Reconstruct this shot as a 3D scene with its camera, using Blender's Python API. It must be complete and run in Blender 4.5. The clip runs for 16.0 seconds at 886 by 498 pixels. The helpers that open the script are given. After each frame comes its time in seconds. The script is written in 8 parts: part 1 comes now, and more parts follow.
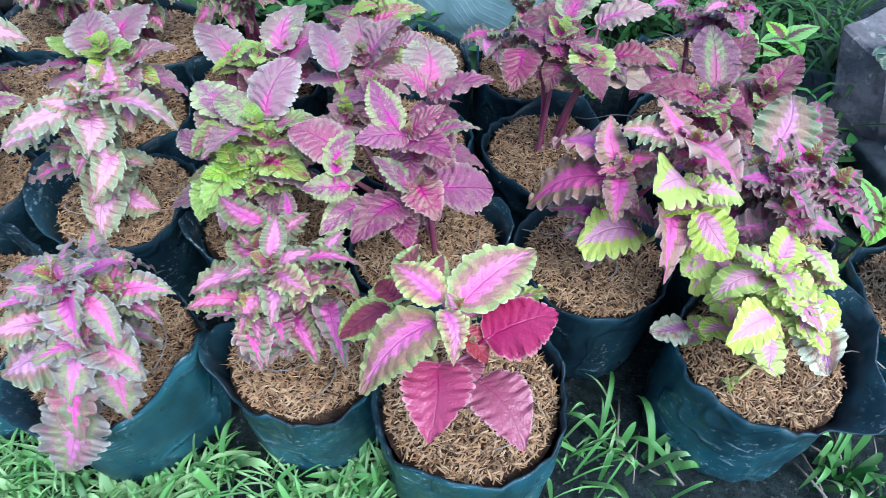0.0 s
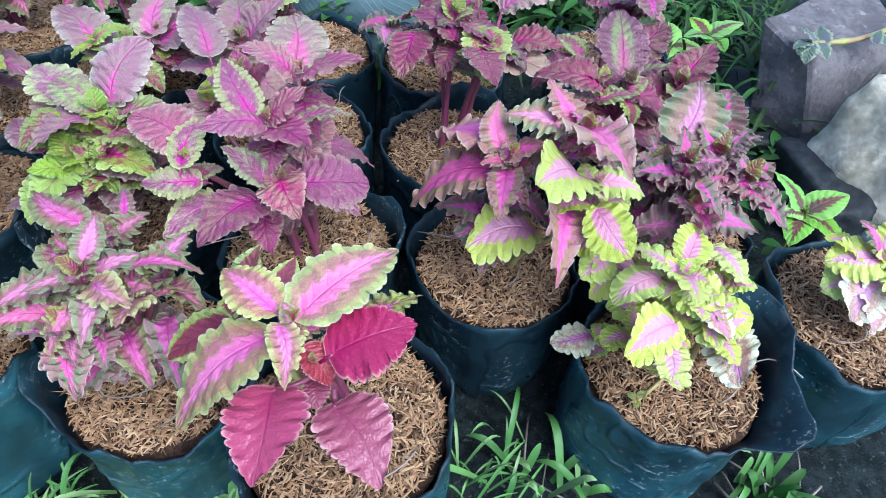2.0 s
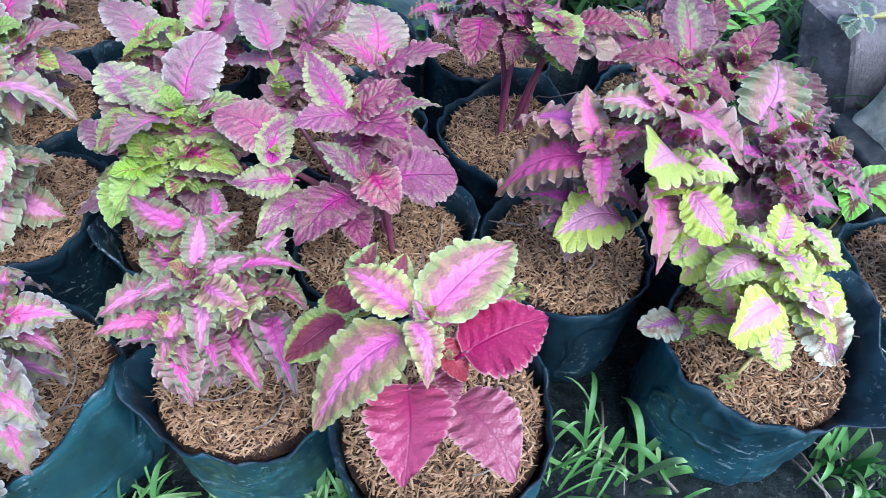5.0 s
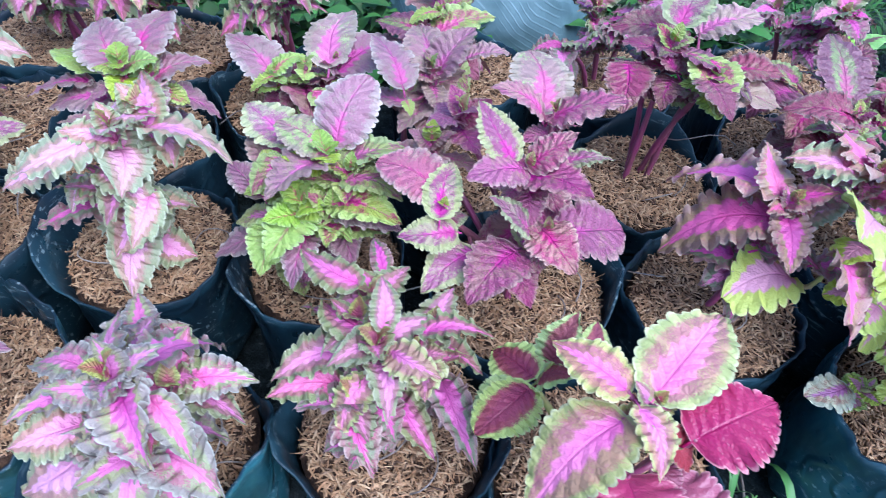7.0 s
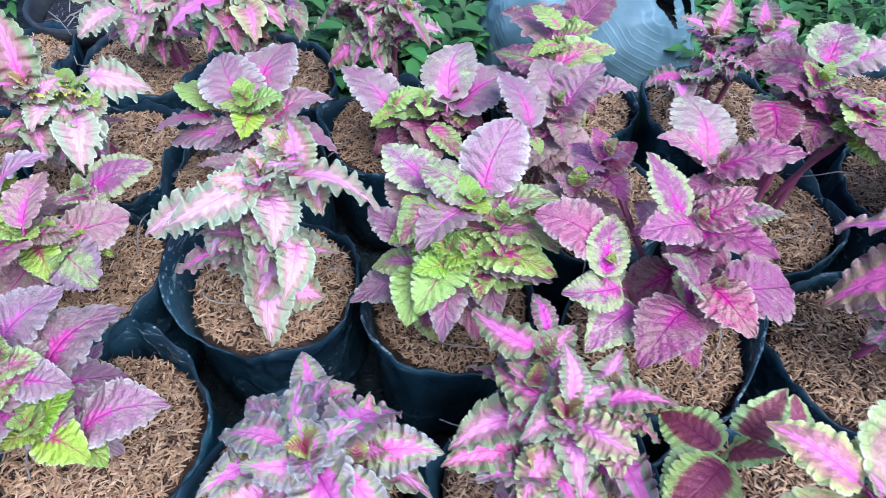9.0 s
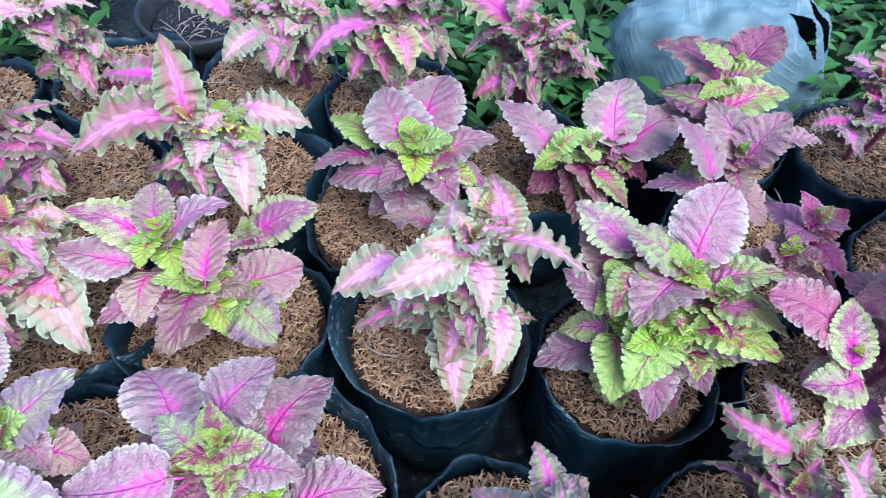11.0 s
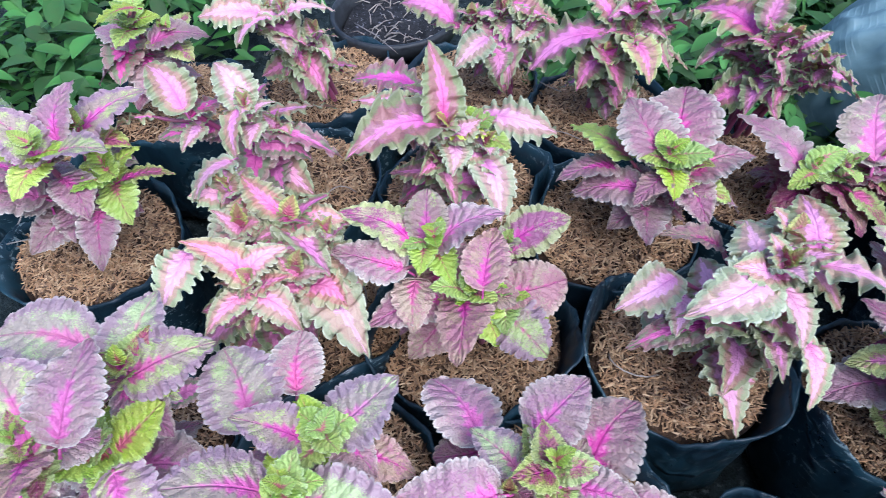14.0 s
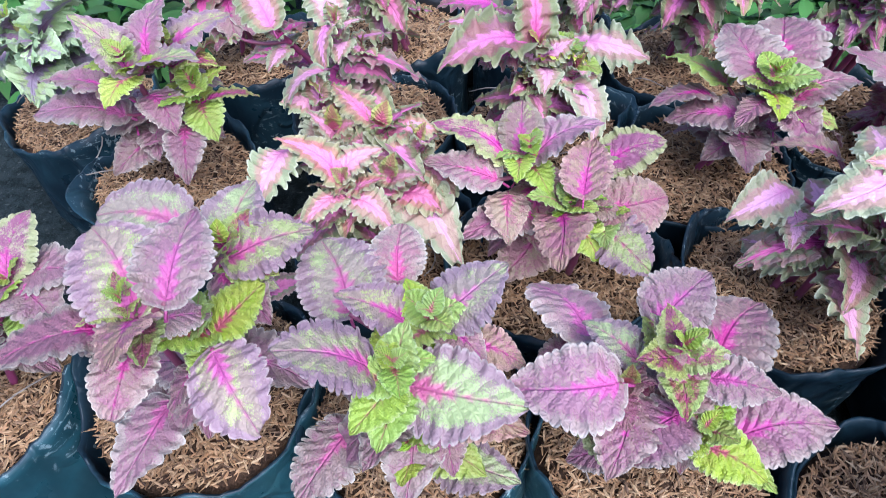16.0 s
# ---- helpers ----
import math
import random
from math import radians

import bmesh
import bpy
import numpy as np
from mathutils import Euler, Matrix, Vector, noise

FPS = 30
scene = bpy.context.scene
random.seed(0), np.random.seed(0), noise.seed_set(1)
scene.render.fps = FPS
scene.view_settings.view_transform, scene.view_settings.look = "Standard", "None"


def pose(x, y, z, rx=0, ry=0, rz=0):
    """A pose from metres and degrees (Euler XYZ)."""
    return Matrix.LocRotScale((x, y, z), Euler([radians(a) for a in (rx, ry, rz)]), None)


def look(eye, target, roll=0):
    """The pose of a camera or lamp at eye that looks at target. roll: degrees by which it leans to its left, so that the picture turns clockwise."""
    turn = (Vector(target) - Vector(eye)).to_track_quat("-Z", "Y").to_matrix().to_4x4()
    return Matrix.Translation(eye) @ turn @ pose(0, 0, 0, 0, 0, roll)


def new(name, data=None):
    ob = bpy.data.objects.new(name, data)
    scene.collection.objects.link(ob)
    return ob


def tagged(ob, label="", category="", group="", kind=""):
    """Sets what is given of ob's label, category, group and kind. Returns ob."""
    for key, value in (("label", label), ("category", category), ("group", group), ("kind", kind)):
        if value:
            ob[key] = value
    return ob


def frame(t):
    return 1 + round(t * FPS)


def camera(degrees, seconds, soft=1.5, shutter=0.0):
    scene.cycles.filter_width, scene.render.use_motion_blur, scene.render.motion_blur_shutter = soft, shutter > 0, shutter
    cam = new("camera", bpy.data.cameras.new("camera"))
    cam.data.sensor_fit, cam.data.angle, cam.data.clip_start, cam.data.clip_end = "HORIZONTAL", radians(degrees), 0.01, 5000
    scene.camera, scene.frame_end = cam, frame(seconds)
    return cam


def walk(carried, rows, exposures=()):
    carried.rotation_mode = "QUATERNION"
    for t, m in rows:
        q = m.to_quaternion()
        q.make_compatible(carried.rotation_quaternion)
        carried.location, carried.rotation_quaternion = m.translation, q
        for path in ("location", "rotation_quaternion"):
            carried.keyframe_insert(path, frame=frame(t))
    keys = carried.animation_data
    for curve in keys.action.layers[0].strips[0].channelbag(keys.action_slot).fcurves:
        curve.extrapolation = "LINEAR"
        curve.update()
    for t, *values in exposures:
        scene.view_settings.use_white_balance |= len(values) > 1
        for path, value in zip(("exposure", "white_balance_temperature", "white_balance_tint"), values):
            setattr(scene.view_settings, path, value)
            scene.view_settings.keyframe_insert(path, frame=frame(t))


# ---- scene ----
cam = camera(70.4, 16.0, 0.8, 0.4)
PATH = [
    (0, (0.054, 0.029, 0.668), (0.052, 1.274, -0.896), 0.6),
    (0.5, (0.072, 0.038, 0.649), (0.125, 1.297, -0.903), 2.6),
    (1, (0.103, 0.044, 0.633), (0.198, 1.303, -0.918), 2.7),
    (1.5, (0.121, 0.058, 0.613), (0.23, 1.323, -0.931), 2.7),
    (2, (0.128, 0.066, 0.611), (0.249, 1.339, -0.928), 4.2),
    (2.5, (0.134, 0.07, 0.614), (0.279, 1.339, -0.924), 5.1),
    (3, (0.124, 0.073, 0.618), (0.257, 1.334, -0.928), 4.5),
    (3.5, (0.121, 0.075, 0.621), (0.247, 1.34, -0.923), 3.9),
    (3.7, (0.114, 0.074, 0.613), (0.242, 1.331, -0.938), 3.3),
    (5.8, (0.001, 0.089, 0.603), (0.168, 1.318, -0.966), 4.0),
    (6, (-0.009, 0.095, 0.599), (0.146, 1.331, -0.965), 3.5),
    (6.5, (-0.03, 0.114, 0.603), (0.11, 1.371, -0.947), 3.5),
    (7, (-0.063, 0.124, 0.606), (0.035, 1.393, -0.937), 3.0),
    (7.5, (-0.088, 0.132, 0.615), (-0.011, 1.425, -0.909), 1.7),
    (8, (-0.115, 0.136, 0.617), (-0.088, 1.439, -0.899), 0.9),
    (8.2, (-0.119, 0.137, 0.615), (-0.103, 1.442, -0.901), 0.4),
    (10.3, (-0.266, 0.225, 0.622), (-0.206, 1.435, -0.969), 3.5),
    (10.5, (-0.277, 0.227, 0.628), (-0.235, 1.451, -0.953), 2.8),
    (11, (-0.31, 0.23, 0.63), (-0.305, 1.463, -0.945), 2.5),
    (11.5, (-0.334, 0.227, 0.633), (-0.357, 1.461, -0.94), 1.9),
    (12, (-0.356, 0.222, 0.634), (-0.412, 1.463, -0.934), 0.4),
    (12.5, (-0.388, 0.226, 0.637), (-0.479, 1.468, -0.928), -0.2),
    (13, (-0.414, 0.228, 0.637), (-0.532, 1.471, -0.926), -0.5),
    (13.5, (-0.451, 0.233, 0.634), (-0.613, 1.473, -0.927), -0.5),
    (14, (-0.476, 0.231, 0.624), (-0.661, 1.458, -0.944), -1.6),
    (14.5, (-0.506, 0.227, 0.622), (-0.747, 1.453, -0.94), -3.6),
    (15, (-0.516, 0.212, 0.607), (-0.761, 1.453, -0.942), -3.6),
    (15.5, (-0.52, 0.191, 0.581), (-0.812, 1.442, -0.952), -3.8),
    (16, (-0.518, 0.172, 0.559), (-0.802, 1.436, -0.964), -3.6),
]
walk(cam, [(t, look(eye, target, roll)) for t, eye, target, roll in PATH], [(0.0, 1.44, 5050, 4), (1.0, 1.37, 5250, 8), (3.7, 1.39, 5250, 9), (6.5, 1.54, 4900, 13), (8.0, 1.65, 4900, 14), (11.0, 1.6, 5050, 13), (13.5, 1.53, 5200, 13), (16.0, 1.46, 5350, 15)])

# ---- light ----
world = bpy.data.worlds.new("overcast_sky")
scene.world = world
world.use_nodes = True
wn = world.node_tree
sky = wn.nodes.new("ShaderNodeTexSky")
sky.sky_type = "NISHITA"
sky.sun_disc = False
sky.sun_elevation, sky.sun_rotation = radians(56), radians(140)
sky.air_density, sky.dust_density, sky.ozone_density = 1.0, 3.0, 1.0
wn.links.new(sky.outputs[0], wn.nodes["Background"].inputs[0])
wn.nodes["Background"].inputs[1].default_value = 0.115
sun_data = bpy.data.lights.new("sun", "SUN")
sun_data.energy, sun_data.angle, sun_data.color = 1.6, radians(50), (1.0, 0.98, 0.95)
sun = new("sun", sun_data)
sun.matrix_world = look((1.75, -2.08, 4.0), (0, 0, 0))


# ---- node helpers ----
class Nodes:
    """A small writer of node materials."""

    def __init__(self, name):
        self.mat = bpy.data.materials.new(name)
        self.mat.use_nodes = True
        self.tree = self.mat.node_tree
        self.bsdf = self.tree.nodes["Principled BSDF"]
        self.out = self.tree.nodes["Material Output"]

    def add(self, kind, **values):
        n = self.tree.nodes.new(kind)
        for key, value in values.items():
            if key == "operation":
                n.operation = value
            elif key == "blend":
                n.blend_type = value
        return n

    def put(self, socket, value):
        if isinstance(value, bpy.types.NodeSocket):
            self.tree.links.new(value, socket)
        elif isinstance(value, tuple) and len(value) == 3 and socket.type == "RGBA":
            socket.default_value = (*value, 1)
        else:
            socket.default_value = value

    def math(self, op, a, b=0.0, clamp=False):
        n = self.add("ShaderNodeMath", operation=op)
        n.use_clamp = clamp
        self.put(n.inputs[0], a)
        self.put(n.inputs[1], b)
        return n.outputs[0]

    def step(self, x, lo, hi):
        """0 below lo, 1 above hi, smooth between."""
        n = self.add("ShaderNodeMapRange")
        n.interpolation_type = "SMOOTHSTEP"
        self.put(n.inputs[0], x)
        self.put(n.inputs[1], lo)
        self.put(n.inputs[2], hi)
        return n.outputs[0]

    def span(self, x, lo, hi, a, b):
        n = self.add("ShaderNodeMapRange")
        for i, v in enumerate((x, lo, hi, a, b)):
            self.put(n.inputs[i], v)
        return n.outputs[0]

    def mix(self, fac, a, b, blend="MIX"):
        n = self.add("ShaderNodeMixRGB", blend=blend)
        self.put(n.inputs[0], fac)
        self.put(n.inputs[1], a)
        self.put(n.inputs[2], b)
        return n.outputs[0]

    def noise(self, scale, detail=3.0, coord=None, rough=0.55):
        n = self.add("ShaderNodeTexNoise")
        n.inputs["Scale"].default_value, n.inputs["Detail"].default_value = scale, detail
        n.inputs["Roughness"].default_value = rough
        if coord is not None:
            self.tree.links.new(coord, n.inputs["Vector"])
        return n.outputs[0]

    def coord(self, which="Object"):
        return self.add("ShaderNodeTexCoord").outputs[which]

    def random(self):
        return self.add("ShaderNodeObjectInfo").outputs["Random"]

    def island(self):
        return self.add("ShaderNodeNewGeometry").outputs["Random Per Island"]

    def bump(self, height, strength, distance):
        n = self.add("ShaderNodeBump")
        n.inputs["Strength"].default_value, n.inputs["Distance"].default_value = strength, distance
        self.tree.links.new(height, n.inputs["Height"])
        self.tree.links.new(n.outputs[0], self.bsdf.inputs["Normal"])
        return n.outputs[0]

    def finish(self, color, rough=0.5, spec=0.5, metal=0.0):
        self.put(self.bsdf.inputs["Base Color"], color)
        self.put(self.bsdf.inputs["Roughness"], rough)
        self.put(self.bsdf.inputs["Specular IOR Level"], spec)
        self.put(self.bsdf.inputs["Metallic"], metal)
        return self.mat

    def hue(self, color, h, s, v):
        n = self.add("ShaderNodeHueSaturation")
        self.put(n.inputs["Hue"], h)
        self.put(n.inputs["Saturation"], s)
        self.put(n.inputs["Value"], v)
        self.put(n.inputs["Color"], color)
        return n.outputs[0]


def leaf_material(name, centre, field, edge, rim, vein, heart=0.5, border=0.75, patch=None, patchy=0.0, veins=7.0, vein_width=0.08, gloss=0.42, quilt=1.0, fan=0.35):
    """A coleus leaf: a heart of colour along the midrib, a field, a border and a thin rim, with a fan of side veins.
    The leaf's map runs from stalk to tip (u) and from the midrib (0.5) to both margins (v)."""
    m = Nodes(name)
    uv = m.add("ShaderNodeSeparateXYZ")
    m.put(uv.inputs[0], m.coord("UV"))
    u = uv.outputs[0]
    s = m.math("ABSOLUTE", m.math("MULTIPLY", m.math("SUBTRACT", uv.outputs[1], 0.5), 2.0))
    oi = m.add("ShaderNodeObjectInfo")
    rnd = oi.outputs["Random"]
    r2 = m.math("FRACT", m.math("MULTIPLY", rnd, 7.31))
    r3 = m.math("FRACT", m.math("MULTIPLY", rnd, 23.7))
    shift = m.add("ShaderNodeVectorMath", operation="SCALE")
    m.put(shift.inputs[0], oi.outputs["Location"])
    shift.inputs["Scale"].default_value = 40.0
    where = m.add("ShaderNodeVectorMath", operation="ADD")
    m.put(where.inputs[0], m.coord("Object"))
    m.put(where.inputs[1], shift.outputs[0])
    blot = m.noise(4.0, 4.0, where.outputs[0])
    fine = m.noise(22.0, 4.0, where.outputs[0], 0.65)
    speck = m.noise(75.0, 2.0, where.outputs[0], 0.6)
    jit = m.math("ADD", m.math("MULTIPLY", m.math("SUBTRACT", blot, 0.5), 0.8), m.math("MULTIPLY", m.math("SUBTRACT", fine, 0.5), 0.6))
    jit = m.math("ADD", jit, m.math("MULTIPLY", m.math("SUBTRACT", speck, 0.5), 0.75))
    # side veins sweep forward towards the margin
    run = m.math("SUBTRACT", m.math("MULTIPLY", u, veins), m.math("MULTIPLY", m.math("POWER", s, 0.8), 2.0))
    run = m.math("ADD", run, m.math("MULTIPLY", m.math("SUBTRACT", blot, 0.5), 0.9))
    tri = m.math("ABSOLUTE", m.math("SUBTRACT", m.math("FRACT", run), 0.5))
    line = m.math("SUBTRACT", 1.0, m.step(tri, 0.0, vein_width))
    midrib = m.math("SUBTRACT", 1.0, m.step(s, 0.008, 0.05))
    ribs = m.math("MAXIMUM", m.math("MULTIPLY", line, m.math("SUBTRACT", 1.0, m.step(s, heart * 0.6, heart * 0.6 + fan))), midrib)
    # the net of fine veins leaves raised cells between
    cells = m.add("ShaderNodeTexVoronoi")
    cells.feature = "DISTANCE_TO_EDGE"
    cells.inputs["Scale"].default_value = 19.0
    m.put(cells.inputs["Vector"], where.outputs[0])
    net = m.step(cells.outputs["Distance"], 0.0, 0.35)
    # the heart narrows towards the tip and frays along the veins
    if heart > 0.4:
        wide = m.math("MULTIPLY", m.math("SUBTRACT", 1.0, m.math("POWER", m.math("MAXIMUM", u, 0.0), 2.6)), heart)
        wide = m.math("MULTIPLY", wide, m.span(rnd, 0.0, 1.0, 0.5, 1.15))
        fray = m.math("ADD", m.math("MULTIPLY", jit, 0.22), m.math("MULTIPLY", m.math("SUBTRACT", tri, 0.25), 0.3))
        soft = 0.07
    else:
        reach = m.span(rnd, 0.0, 1.0, 0.36, 0.68)
        wide = m.math("MULTIPLY", m.math("MAXIMUM", m.math("SUBTRACT", 1.0, m.math("DIVIDE", u, reach)), 0.0), heart * 2.7)
        wide = m.math("ADD", wide, m.math("MULTIPLY", m.math("SUBTRACT", 1.0, u), 0.025))
        fray = m.math("ADD", m.math("MULTIPLY", jit, 0.2), m.math("MULTIPLY", m.math("SUBTRACT", tri, 0.22), m.math("MULTIPLY", m.math("SUBTRACT", 1.0, u), 0.5)))
        soft = 0.11
    core = m.math("SUBTRACT", 1.0, m.step(m.math("ADD", m.math("SUBTRACT", s, wide), fray), -soft, soft))
    brd = m.step(m.math("ADD", m.math("ADD", s, m.math("MULTIPLY", m.math("SUBTRACT", u, 0.5), 0.1)), m.math("MULTIPLY", jit, 0.55)), border - 0.08, border + 0.1)
    col = field
    if patch is not None:
        spots = m.step(m.math("ADD", m.math("ADD", blot, m.math("MULTIPLY", m.math("ADD", fine, m.math("MULTIPLY", m.math("SUBTRACT", speck, 0.5), 1.3)), 0.5)), m.span(rnd, 0, 1, -0.1, 0.1)), 0.78 - patchy * 0.3, 0.88 - patchy * 0.3)
        col = m.mix(m.math("MULTIPLY", spots, min(1.0, patchy + 0.4)), field, patch)
    col = m.mix(brd, col, edge)
    # hotter towards the stalk and the midrib, paler out on the blade
    hot = m.math("MULTIPLY", m.math("SUBTRACT", 1.0, m.step(m.math("ADD", m.math("ADD", u, s), jit), 0.1, 0.75)), 0.6)
    col = m.mix(m.math("MULTIPLY", core, 0.92 if heart > 0.4 else 0.74), col, m.mix(hot, centre, vein))
    col = m.mix(m.math("MULTIPLY", m.step(s, 0.9, 0.98), 0.6), col, rim)
    ribs = m.math("MULTIPLY", ribs, m.math("SUBTRACT", 1.0, m.math("MULTIPLY", m.step(u, 0.12, 0.55), 0.92)))
    col = m.mix(m.math("MULTIPLY", ribs, 0.28), col, vein)
    # fine veins run a shade deeper than the cells
    deep = m.hue(col, 0.5, 1.12, 0.62)
    col = m.mix(m.math("MULTIPLY", m.math("MAXIMUM", m.math("SUBTRACT", 1.0, m.step(tri, 0.0, 0.07)), midrib), 0.17), col, deep)
    col = m.mix(m.math("MULTIPLY", m.math("SUBTRACT", 1.0, net), 0.1), col, deep)
    col = m.mix(m.math("MULTIPLY", m.step(fine, 0.55, 0.8), 0.1), col, deep)
    spots = m.math("MULTIPLY", m.step(m.noise(15.0, 2.0, where.outputs[0]), 0.7, 0.74), m.step(r3, 0.5, 0.7))
    col = m.mix(m.math("MULTIPLY", spots, 0.6), col, (0.09, 0.05, 0.03))
    col = m.hue(col, m.span(r2, 0, 1, 0.486, 0.514), m.span(r3, 0, 1, 0.92, 1.15), m.span(m.math("FRACT", m.math("MULTIPLY", rnd, 13.3)), 0, 1, 0.72, 1.07))
    high = m.math("ADD", m.math("MULTIPLY", m.math("POWER", tri, 0.7), 0.5), m.math("MULTIPLY", net, 0.13))
    high = m.math("ADD", high, m.math("MULTIPLY", fine, 0.03))
    high = m.math("SUBTRACT", high, m.math("MULTIPLY", midrib, 0.4))
    nrm = m.bump(high, (0.45 if heart > 0.4 else 0.62) * quilt, 0.0045)
    m.finish(col, m.span(fine, 0.3, 0.7, gloss, gloss + 0.2), 0.45)
    thin = m.add("ShaderNodeBsdfTranslucent")
    m.put(thin.inputs[0], m.hue(col, 0.5, 1.1, 1.2))
    m.tree.links.new(nrm, thin.inputs["Normal"])
    both = m.add("ShaderNodeMixShader")
    both.inputs[0].default_value = 0.12
    m.tree.links.new(m.bsdf.outputs[0], both.inputs[1])
    m.tree.links.new(thin.outputs[0], both.inputs[2])
    m.tree.links.new(both.outputs[0], m.out.inputs[0])
    return m.mat


